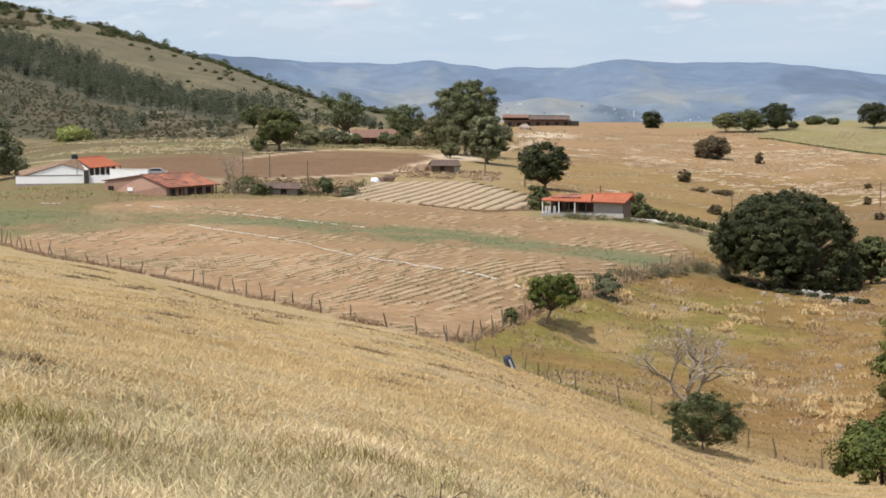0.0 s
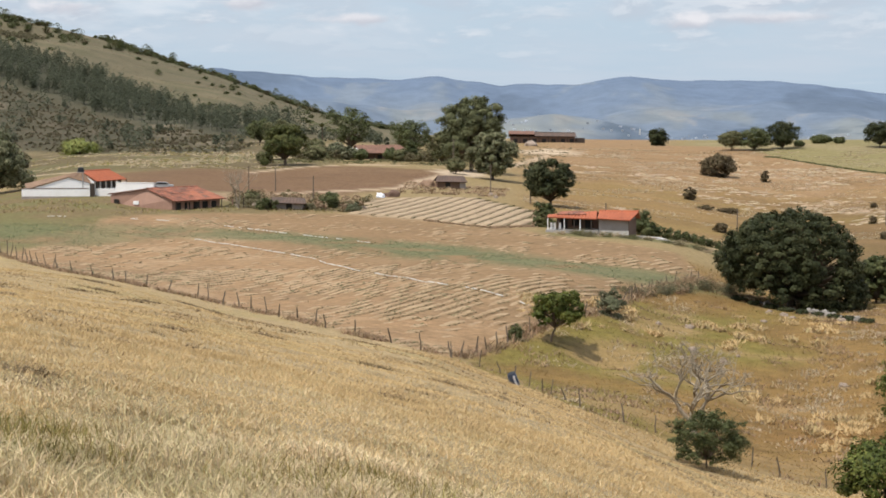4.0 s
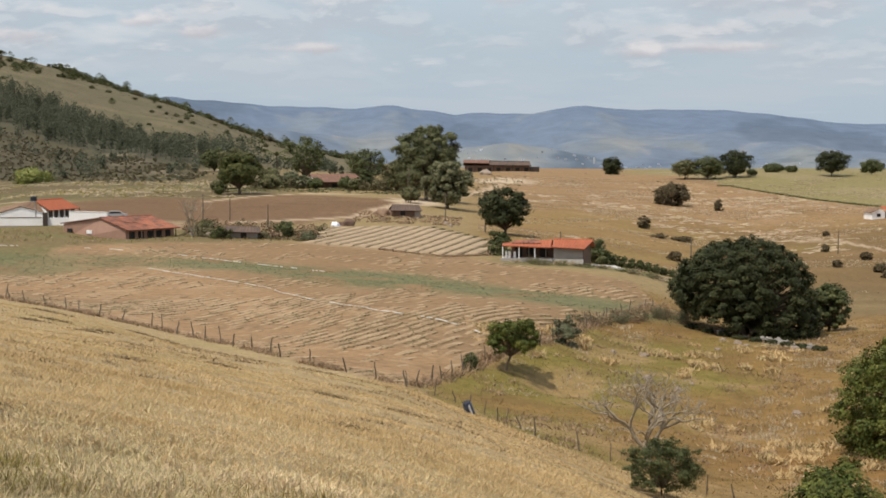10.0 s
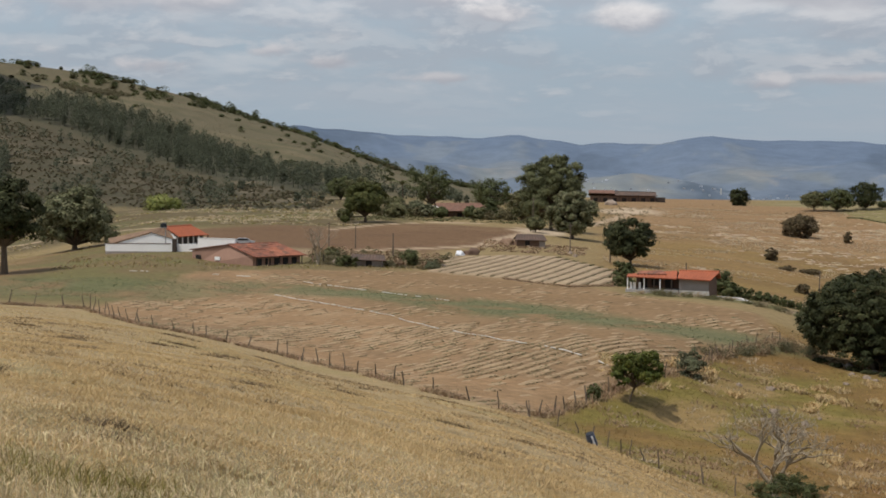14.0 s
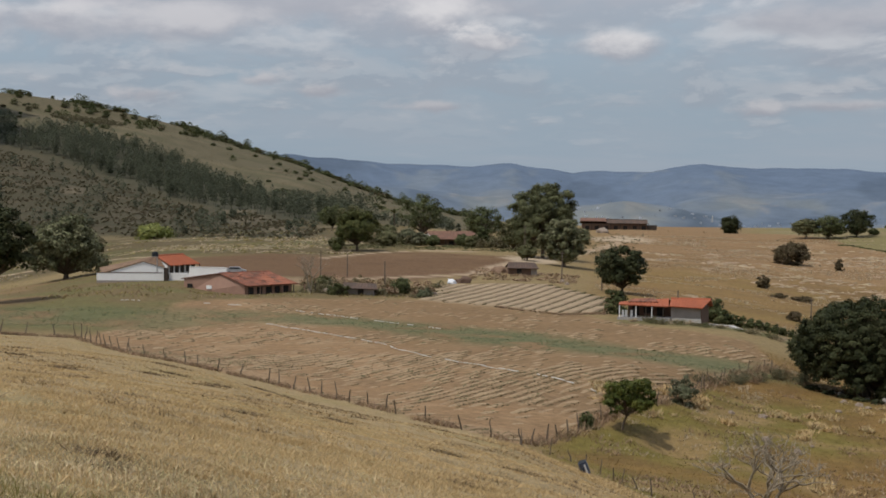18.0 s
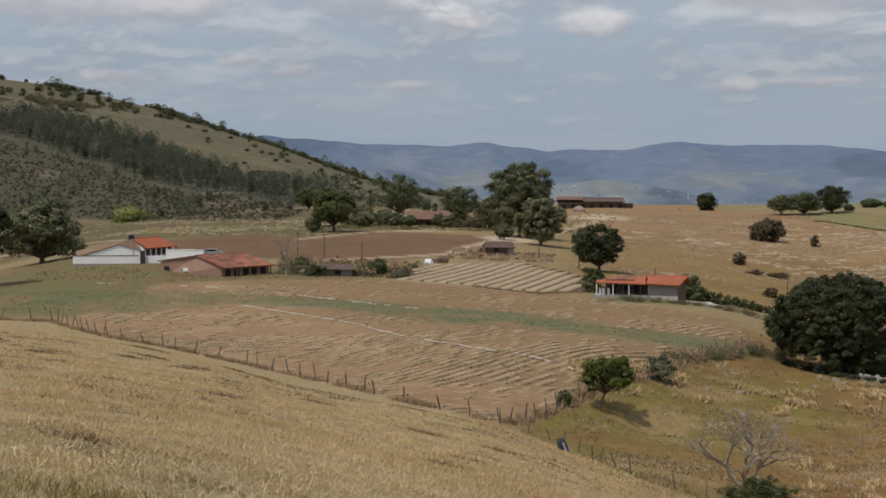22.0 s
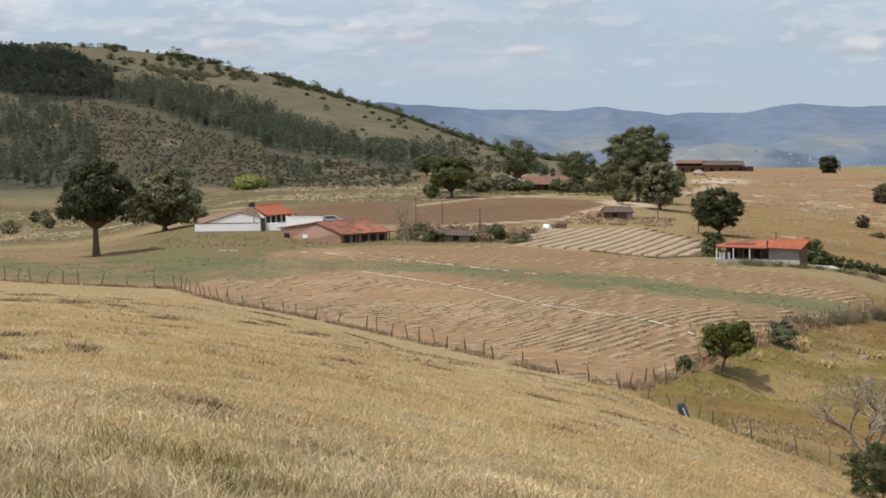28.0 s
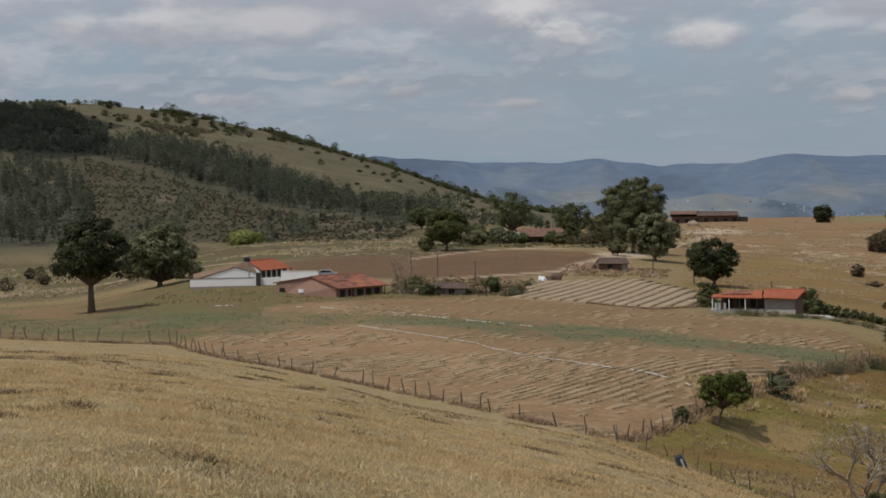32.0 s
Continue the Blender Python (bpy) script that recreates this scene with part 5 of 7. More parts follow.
for u, w, z0, z1, m, nm in ((0.10, 0.5, -0.1, 1.35, M_DARK, "door"), (0.42, 0.55, 0.55, 1.15, M_WHITE, "shutter")):
    c = quad[4].lerp(quad[3], u)
    bm = box(bmesh.new(), -w, w, -0.1, 0.05, z0, z1)
    bmesh.ops.transform(bm, matrix=Matrix.Translation((c.x, c.y, 0)) @ Euler((0, 0, math.atan2(gable.y, gable.x))).to_matrix().to_4x4(), verts=bm.verts)
    part(nm, bm, m, ph)
for k in range(5):
    c = quad[3] + RV * (0.12 + 0.18 * k) + Vector((0.06, -0.06, 0))
    bm = box(bmesh.new(), -0.05, 0.05, -0.55, 0.55, -0.2, 1.0)
    bmesh.ops.transform(bm, matrix=Matrix.Translation((c.x, c.y, 0)) @ Euler((0, 0, -math.atan2(RV.x, RV.y))).to_matrix().to_4x4(), verts=bm.verts)
    part("window", bm, M_DARK, ph)
for k in range(7):
    p = ER + RV * (0.02 + 0.23 * k) + Vector((-0.25, 0.25, 0))
    part("porch_post", join_tubes("porch_post", [tube([(p.x, p.y, -1.0), (p.x, p.y, p.z - 0.1)], [0.10, 0.10], 6)], M_PINK if k % 2 else M_TIMBER), None, ph)

# red-roofed house with a veranda
rh = thing("red_roofed_house", 24.4, 251, "grey house with a bright red-orange roof and a white-posted veranda", "house", turn=-17)
part("wall", prism(bmesh.new(), [(0, -1.0), (4.4, -1.0), (4.4, 2.3), (0, 2.3)], 6.2), M_GREY, rh)
bm = bmesh.new()
for x0, x1 in ((4.22, 4.4), (0.0, 0.18)):
    v = [bm.verts.new(q) for q in ((x0, 0.05, 2.2), (x0, 6.15, 2.2), (x0, 3.1, 3.12), (x1, 0.05, 2.2), (x1, 6.15, 2.2), (x1, 3.1, 3.12))]
    for f in ((0, 1, 2), (5, 4, 3), (0, 3, 4, 1), (1, 4, 5, 2), (2, 5, 3, 0)):
        bm.faces.new([v[i] for i in f])
part("gable", bm, M_GREY, rh)
part("plinth", box(bmesh.new(), -0.05, 4.48, -0.09, 0.0, -1.0, 0.65), M_PALE, rh, "pale render plinth")
# a darker brown sheet puts this side's shade into its colour
part("end_wall", box(bmesh.new(), 4.402, 4.48, 0.02, 6.2, -1.0, 2.2), M_BROWNWALL, rh, "end wall in brown darkened for its shade")
roof_sheet(rh, [Vector((-0.6, 3.1, 3.35)), Vector((5.4, 3.1, 3.35)), Vector((4.75, -0.7, 2.26)), Vector((-0.1, -0.7, 2.46))], M_TILE)
roof_sheet(rh, [Vector((5.4, 3.1, 3.35)), Vector((-0.6, 3.1, 3.35)), Vector((-0.6, 6.9, 2.2)), Vector((5.0, 6.9, 2.2))], M_TILE)
ridge_cap(rh, (-0.6, 3.1, 3.37), (5.4, 3.1, 3.37), M_TILE)
roof_sheet(rh, [Vector((-8.0, 1.0, 2.8)), Vector((-0.9, 3.1, 3.36)), Vector((-0.2, -0.95, 2.4)), Vector((-7.7, -0.95, 2.6))], M_TILE, "lower veranda slope of red tiles")
roof_sheet(rh, [Vector((-0.9, 3.1, 3.36)), Vector((-8.0, 1.0, 2.8)), Vector((-7.4, 6.4, 2.4)), Vector((-0.9, 6.4, 2.4))], M_TILE_OLD, "older brown tiles")
roof_sheet(rh, [Vector((-6.4, 2.0, 3.25)), Vector((-3.0, 2.4, 3.4)), Vector((-2.0, 0.6, 2.98)), Vector((-6.6, 0.6, 2.92))], M_TILE_OLD, "older brown tiles")
part("back_wall", box(bmesh.new(), -7.0, -0.02, 2.6, 6.2, -0.6, 2.35), M_BROWNWALL, rh)
part("veranda_floor", box(bmesh.new(), -7.9, -0.02, -0.9, 2.6, -1.0, 0.7), M_CONCRETE, rh)
for x, m in ((-7.6, M_WHITE), (-6.2, M_TIMBER), (-5.1, M_WHITE), (-3.6, M_TIMBER), (-2.7, M_WHITE), (-1.0, M_TIMBER)):
    part("porch_post", join_tubes("porch_post", [tube([(x, -0.75, 0.65), (x, -0.75, 2.15 - 0.065 * x)], [0.1, 0.09], 6)], m), None, rh)
for x in (-7.2, -6.7, -5.9):
    part("chair_back", box(bmesh.new(), x - 0.18, x + 0.18, -0.2, -0.12, 0.7, 1.7, 0.03), M_WHITE, rh)
for x0, x1, z0, z1, nm in ((-6.4, -5.4, 0.7, 2.2, "door"), (-4.6, -3.6, 1.1, 2.1, "window"), (-2.6, -1.6, 0.7, 2.2, "door")):
    opening(rh, nm, x0, x1, z0, z1, 2.58)
ramp = thing("concrete_ramp", 32.3, 251, "pale concrete retaining slab beside the house", "ramp", turn=-20)
part("slab", prism(bmesh.new(), [(-2.6, -0.8), (3.8, -1.6), (3.8, -0.75), (1.0, 0.15), (-2.6, 0.35)], 1.6), M_PALE, ramp)

# farmhouse on the rise, shed on the crest, hut by the road, far small house
fh = thing("farmhouse", -16.0, 484, "brown-roofed farmhouse half hidden by shrubs", "house", turn=4, sink=0.9)
part("wall", prism(bmesh.new(), [(-7, -1), (8, -1), (8, 2.9), (-7, 2.9)], 7), M_BROWNWALL, fh)
roof_sheet(fh, [Vector((-6.6, 3.5, 4.9)), Vector((6.4, 3.5, 4.9)), Vector((9.2, -1.6, 2.7)), Vector((-5.0, -1.6, 2.7))], M_TILE_DULL)
roof_sheet(fh, [Vector((6.4, 3.5, 4.9)), Vector((-6.6, 3.5, 4.9)), Vector((-7.6, 8.2, 2.8)), Vector((8.4, 8.2, 2.8))], M_TILE_DULL)
roof_sheet(fh, [Vector((-10.5, 2.5, 4.0)), Vector((-6.0, 2.5, 4.1)), Vector((-5.4, -1.4, 3.4)), Vector((-10.3, -1.4, 3.3))], M_PALE, "pale sheet-metal lean-to roof")
part("lean_to_wall", box(bmesh.new(), -10.2, -7.02, 0.2, 2.4, -1, 3.2), M_GREY, fh)
for x in (-4.6, -1.2, 2.2, 5.6, 8.8):
    part("porch_post", join_tubes("porch_post", [tube([(x, -1.3, -1), (x, -1.3, 2.75)], [0.12, 0.12], 6)], M_TIMBER), None, fh)
for x in (-3.4, 0.4, 4.2):
    opening(fh, "window", x - 0.6, x + 0.6, 0.9, 2.1, -0.02)

shed = thing("long_shed", 41, 628, "long low brown shed with dull red tiles on the crest", "shed", turn=-3, sink=0.9)
part("wall", prism(bmesh.new(), [(-13, -2), (11, -2), (11, 3.0), (-13, 3.0)], 7), M_BROWNWALL, shed)
roof_sheet(shed, [Vector((-13.6, 3.5, 5.2)), Vector((-4, 3.5, 5.0)), Vector((-4, -0.9, 3.9)), Vector((-13.6, -0.9, 4.1))], M_TILE_DULL)
roof_sheet(shed, [Vector((-4, 3.5, 4.6)), Vector((11.2, 3.5, 4.3)), Vector((11.4, -0.9, 3.1)), Vector((-4, -0.9, 3.3))], M_TILE_GREY)
roof_sheet(shed, [Vector((11.2, 3.5, 4.5)), Vector((-13.6, 3.5, 5.0)), Vector((-13.6, 7.6, 3.0)), Vector((11.2, 7.6, 3.0))], M_TILE_GREY)
part("annex", box(bmesh.new(), 11.05, 14.6, 0.4, 6, -2, 2.5), M_TIMBER, shed, "dark timber annex")
for x in (-11, -7.5, -4, -0.5, 3, 6.5, 9.8):
    opening(shed, "window", x - 0.7, x + 0.7, 0.9, 2.2, -0.02)
    part("porch_post", join_tubes("porch_post", [tube([(x + 1.7, -0.7, -2), (x + 1.7, -0.7, 3.3)], [0.11, 0.11], 6)], M_TIMBER), None, shed)

hut = thing("hut", 3.6, 362, "small weathered hut with a sagging dark roof", "hut", turn=6)
part("wall", prism(bmesh.new(), [(-3.0, -0.6), (3.0, -0.6), (3.0, 1.5), (-3.0, 1.5)], 3.6), M_BROWNWALL, hut)
roof_sheet(hut, [Vector((-2.8, 1.8, 2.7)), Vector((2.9, 1.8, 2.55)), Vector((3.4, -0.7, 1.35)), Vector((-3.5, -0.7, 1.5))], M_TILE_GREY)
roof_sheet(hut, [Vector((2.9, 1.8, 2.55)), Vector((-2.8, 1.8, 2.7)), Vector((-3.4, 4.3, 1.5)), Vector((3.3, 4.3, 1.4))], M_TILE_GREY)
part("end_wall", box(bmesh.new(), 1.8, 3.06, -0.1, 0.02, -0.6, 1.45), M_GREY, hut, "grey plaster end")
opening(hut, "door", -1.2, -0.3, -0.3, 1.3, -0.02)

low = thing("ruined_shed", -25.2, 293, "low tumbledown shed with dark broken tiles", "shed", turn=-5)
part("wall", prism(bmesh.new(), [(-2.6, -0.6), (2.4, -0.6), (2.4, 1.2), (-2.6, 1.3)], 3), M_GREY, low)
roof_sheet(low, [Vector((-3.2, 1.6, 2.1)), Vector((2.6, 1.6, 1.9)), Vector((3.1, -0.7, 1.05)), Vector((-3.6, -0.7, 1.2))], M_TILE_GREY)
opening(low, "door", -0.4, 0.5, -0.4, 1.0, -0.02)

sh = thing("small_house", 130.0, 442, "small white house with an orange roof below the far slope", "house", turn=12)
part("wall", prism(bmesh.new(), [(-4.2, -1), (0.6, -1), (0.6, 2.2), (-1.8, 3.3), (-4.2, 2.2)], 6), M_WHITE, sh)
part("side_wing", prism(bmesh.new(), [(0.62, -1), (9, -1), (9, 2.2), (0.62, 2.2)], 5), M_BROWNWALL, sh)
part("end_wall", box(bmesh.new(), 5.0, 9.05, -0.12, -0.01, -1, 2.1), M_WHITE, sh)
roof_sheet(sh, [Vector((0.3, 3, 4.1)), Vector((8.6, 3, 4.0)), Vector((9.4, -1.0, 2.4)), Vector((0.9, -1.0, 2.4))], M_TILE)
roof_sheet(sh, [Vector((-1.8, 6.2, 3.45)), Vector((-1.8, -0.3, 3.45)), Vector((-4.6, -0.3, 2.1)), Vector((-4.6, 6.2, 2.1))], M_TILE_BROWN)
opening(sh, "window", -2.4, -1.2, 0.6, 1.6, -0.02)
sh.scale = (0.78, 0.78, 0.78)

# utility poles
for x, y, h in ((-36.8, 335.6, 5.4), (-32, 341, 4.6), (-22.3, 311.4, 5.0), (11.5, 348.4, 6.2), (4.6, 413, 8.6), (18.2, 322, 5.2), (58.3, 325.7, 4.2), (96.9, 362.8, 5.0), (27.5, 272, 4.0)):
    ob = thing("utility_pole", x, y, "slim weathered wooden utility pole in dry grass", "pole", "utility poles")
    part("shaft", join_tubes("shaft", [tube([(0, 0, -0.5), (0.03, 0, h * 0.5), (0.05, 0, h)], [0.13, 0.12, 0.09], 7)], M_POST), None, ob)
    if h > 5:
        part("crossarm", box(bmesh.new(), -0.5, 0.6, -0.05, 0.05, h - 0.5, h - 0.4), M_POST, ob)

# blue drum lying tilted at the fence, white sheet heap by the terraces
drum = thing("blue_drum", 5.1, 106.0, "dented blue plastic drum leaning at the fence", "drum")
drum.rotation_euler = (radians(8), radians(-24), 0.3)
bm = bmesh.new()
for z0, z1, r0, r1 in ((0, 0.05, 0.26, 0.29), (0.05, 0.3, 0.29, 0.29), (0.3, 0.34, 0.305, 0.305), (0.34, 0.6, 0.29, 0.29), (0.6, 0.64, 0.305, 0.305), (0.64, 0.88, 0.29, 0.27)):
    bmesh.ops.create_cone(bm, cap_ends=True, segments=18, radius1=r0, radius2=r1, depth=z1 - z0, matrix=Matrix.Translation((0, 0, (z0 + z1) / 2)))
part("barrel", bm, M_BLUE, drum)
bm = bmesh.new()
bmesh.ops.create_cone(bm, cap_ends=True, segments=18, radius1=0.25, radius2=0.25, depth=0.03, matrix=Matrix.Translation((0, 0, 0.90)))
part("lid", bm, M_TANK, drum, "black lid")
part("stripe", box(bmesh.new(), -0.06, 0.06, -0.315, -0.285, 0.1, 0.8), M_PLASTIC, drum, "pale worn stripe")


def lump(name, x, y, w, d, h, label, category, mat, seed, group="", kind=""):
    rs = np.random.RandomState(seed)
    bm = bmesh.new()
    bmesh.ops.create_icosphere(bm, subdivisions=3, radius=1)
    off = rs.uniform(0, 50)
    for v in bm.verts:
        s = 1 + 0.5 * noise.noise(v.co * 1.7 + Vector((off, 0, 0))) + 0.2 * noise.noise(v.co * 4 + Vector((0, off, 0)))
        v.co = Vector((v.co.x * w / 2 * s, v.co.y * d / 2 * s, v.co.z * h * s * 0.9))
    me = bpy.data.meshes.new(name)
    bm.to_mesh(me)
    bm.free()
    me.materials.append(mat)
    for p in me.polygons:
        p.use_smooth = True
    ob = new(name, me)
    ob.matrix_world = pose(x, y, height(x, y), 0, 0, rs.uniform(0, 360))
    return tagged(ob, label, category, group, kind)


lump("plastic_sheet", -10.6, 331, 3.0, 1.6, 1.0, "crumpled white plastic sheet over a heap", "sheet", M_PLASTIC, 3)
lump("earth_heap", -8.6, 333, 3.6, 2.0, 1.3, "dark heap of earth beside the terraces", "heap", M_BROWNWALL, 4)
lump("earth_mound", 34, 600, 9, 4, 1.6, "pale mound of dug earth below the long shed", "heap", M_ROCK, 7)
lump("earth_heap", -1.5, 366, 6, 3, 1.6, "reddish bank of dug earth by the hut", "heap", M_TILE_BROWN, 6)
rs = np.random.RandomState(9)
for k in range(12):
    a, r = rs.uniform(7.5, 14), rs.uniform(135, 182)
    x, y = r * math.sin(radians(a)), r * math.cos(radians(a))
    w = rs.uniform(0.4, 1.0)
    lump("rock", x, y, w, w * 0.8, w * 0.4, "pale weathered field stone in dry grass", "rock", M_ROCK, 200 + k, "field stones")
for x, y in ((-31.5, 298), (-34.5, 297), (-15, 297), (-12.5, 300), (11.5, 346), (12.2, 338), (19, 300)):
    lump("rock", x, y, 1.3, 0.9, 0.6, "pale boulder at the plot edge", "rock", M_ROCK, int(500 + x), "field stones")


# a row of pale boulders on an eroded bank below the mango tree
rs = np.random.RandomState(19)
for k in range(13):
    u = k / 12
    a = 10.9 + 3.2 * u
    r = 187 - 13 * u
    x, y = r * math.sin(radians(a)), r * math.cos(radians(a))
    w = rs.uniform(0.6, 1.3)
    lump("boulder", x, y, w, w * 0.8, w * 0.5, "pale grey boulder on the bank below the mango tree", "rock", M_BOULDER, 700 + k, "boulders below the mango tree")
# dark bushes added where only a strip of shadow lies below the boulders
for k in range(9):
    u = k / 8
    a = 10.2 + 4.2 * u
    r = 186.5 - 14 * u
    x, y = r * math.sin(radians(a)), r * math.cos(radians(a))
    shrub("bush", x, y, 1.7, 0.45, "low dark bush standing in for shadow below the boulders", M_MANGO, 740 + k, leaves=420, leaf=0.16, group="bank bushes")


# ---- fences ----
def along(points, step, rs, jitter=0.8):
    """Places along a line of points, about every step metres, with the line's direction."""
    out, carry = [], 0.0
    for p, q in zip(points[:-1], points[1:]):
        d = math.dist(p, q)
        s = carry
        while s < d:
            u = min(max((s + rs.uniform(-jitter, jitter)) / d, 0), 1)
            out.append((p[0] + (q[0] - p[0]) * u, p[1] + (q[1] - p[1]) * u))
            s += step
        carry = s - d
    return out


POST_MESHES = []
for k in range(7):
    rs = np.random.RandomState(300 + k)
    h, r = rs.uniform(1.0, 1.75), rs.uniform(0.045, 0.07)
    bend = rs.normal(size=2) * 0.10
    POST_MESHES.append(join_tubes("post", [tube([(0, 0, -0.35), (bend[0] * 0.3, bend[1] * 0.3, h * 0.4), (bend[0], bend[1], h * 0.75), (bend[0] * rs.uniform(0.5, 2.2), bend[1], h)], [r, r * 0.95, r * 0.85, r * 0.7], 7)], M_POST))
POST_MESHES.append(join_tubes("post", [tube([(0, 0, -0.4), (0, 0, 1.0), (0.03, 0, 2.05)], [0.1, 0.09, 0.08], 7)], M_POST))


def fence(points, step, label, seed, tall=(), stretch=0.0, scale=1.0):
    rs = np.random.RandomState(seed)
    ob = thing("fence", points[0][0], points[0][1], label, "fence")
    inv = ob.matrix_world.inverted()
    spots = along(points, step, rs)
    tops = []
    for i, (x, y) in enumerate(spots):
        me = POST_MESHES[-1] if i in tall else POST_MESHES[rs.randint(len(POST_MESHES) - 1)]
        o = part("post", me, None, ob)
        lean = rs.normal(size=2) * (10 if rs.rand() < 0.25 else 4)
        z = height(x, y)
        o.matrix_local = inv @ pose(x, y, z, lean[0], lean[1], rs.uniform(0, 360)) @ Matrix.Scale(scale + stretch * float(smooth(170, 215, np.hypot(x, y))), 4)
        tops.append(Vector((x, y, z)))
    for level in (0.4, 0.85):
        run = []
        for p, q in zip(tops[:-1], tops[1:]):
            mid = (p + q) / 2 + Vector((0, 0, level - 0.04))
            run.append(tube([inv @ (p + Vector((0, 0, level))), inv @ mid, inv @ (q + Vector((0, 0, level)))], [0.0035] * 3, 3))
        part("wire", join_tubes("wire", run, M_WIRE), None, ob)
    return ob


fence(FENCE_LEFT, 3.4, "crooked wooden post fence with wire along the field", 1, tall=(44,), stretch=0.3)
fence(FENCE_RIGHT, 2.6, "crooked wooden post fence with wire up the field side", 2)
fence(FENCE_LOW, 3.0, "sparse wooden post fence along the gully edge", 3, scale=0.78)


# ---- plants by the thousand ----
def sprays(name, x, y, z, size, rs, mat, leaves, label, category, lift=0.6, spread=0.6):
    """Small plants of a few leaf blades each, as one object of stuff."""
    n = len(x)
    c = np.repeat(np.stack([x, y, z], 1), leaves, axis=0)
    s = np.repeat(size, leaves)[:, None] * rs.uniform(0.6, 1.2, (n * leaves, 1))
    a = rs.uniform(0, 6.283, n * leaves)
    d = np.stack([np.cos(a) * spread, np.sin(a) * spread, rs.uniform(0.3, 1.0, n * leaves) * lift], 1)
    d /= np.linalg.norm(d, axis=1)[:, None]
    t = np.stack([-np.sin(a), np.cos(a), np.zeros_like(a)], 1)
    foot = c + rs.normal(size=c.shape) * s * np.array([0.35, 0.35, 0.0])
    v = np.stack([foot - t * s * 0.16, foot + t * s * 0.16, foot + d * s], axis=1).reshape(-1, 3)
    f = np.arange(len(v)).reshape(-1, 3)
    return tagged(new(name, mesh_from(name, v, f, mat)), label, category, kind="stuff")


def blades(name, x, y, hgt, wid, rs, mat, label, near, bias=(0.0, 0.0), wild=0.42):
    """Grass blades: bent and tapering close by, single slivers further off."""
    n = len(x)
    z = heights(x, y)
    a = rs.uniform(0, 6.283, n)
    t = np.stack([np.cos(a), np.sin(a), np.zeros(n)], 1) * wid[:, None] / 2
    lean = rs.normal(size=(n, 2)) * wild + np.array(bias)
    p = np.stack([x, y, z - 0.02], 1)
    tip = p + np.stack([lean[:, 0] * hgt, lean[:, 1] * hgt, hgt * rs.uniform(0.75, 1.0, n)], 1)
    if near:
        kink = lean * 0.25 + rs.normal(size=(n, 2)) * 0.16
        mid = p + np.stack([kink[:, 0] * hgt, kink[:, 1] * hgt, hgt * 0.58], 1)
        v = np.stack([p - t, p + t, mid - t * 0.8, mid + t * 0.8, tip], axis=1).reshape(-1, 3)
        i = np.arange(n)[:, None] * 5
        f = np.concatenate([i + np.array([[0, 1, 2]]), i + np.array([[1, 3, 2]]), i + np.array([[2, 3, 4]])])
    else:
        v = np.stack([p - t, p + t, tip], axis=1).reshape(-1, 3)
        f = np.arange(n * 3).reshape(-1, 3)
    return tagged(new(name, mesh_from(name, v, f, mat)), label, "grass", kind="stuff")


# pale dry tussocks in the gully and along its upper bank
rs = np.random.RandomState(83)
tussocks = []
while len(tussocks) < 150:
    x, y = rs.uniform(8, 46), rs.uniform(98, 182)
    a, r = math.degrees(math.atan2(x, y)), math.hypot(x, y)
    bank = math.exp(-((r - 158 - 0.6 * (a - 8)) / 9) ** 2)
    slope = math.exp(-((r - 122) / 13) ** 2) * smooth(9.0, 12.0, a)
    if rs.rand() < max(bank, slope) and waves(np.array([x]), np.array([y]), 12, 84)[0] > -0.1:
        tussocks.append((x, y, rs.uniform(0.7, 1.7), rs.uniform(0.25, 0.6)))
for k, m in enumerate((M_STRAW, M_GRASS_FAR)):
    q = np.array(tussocks[k::2])
    px, py = np.repeat(q[:, 0], 14) + rs.normal(size=14 * len(q)) * 0.28, np.repeat(q[:, 1], 14) + rs.normal(size=14 * len(q)) * 0.5
    sprays("tussocks", px, py, heights(px, py), np.repeat(q[:, 3], 14) * 1.1, rs, m, 7, "pale dry tussocks on the gully slope", "grass", lift=0.7, spread=0.5)


def ring(rs, n, r0, r1, a0, a1):
    r = np.sqrt(rs.uniform(r0 * r0, r1 * r1, n))
    a = np.radians(rs.uniform(a0, a1, n))
    return r * np.sin(a), r * np.cos(a)


rs = np.random.RandomState(7)
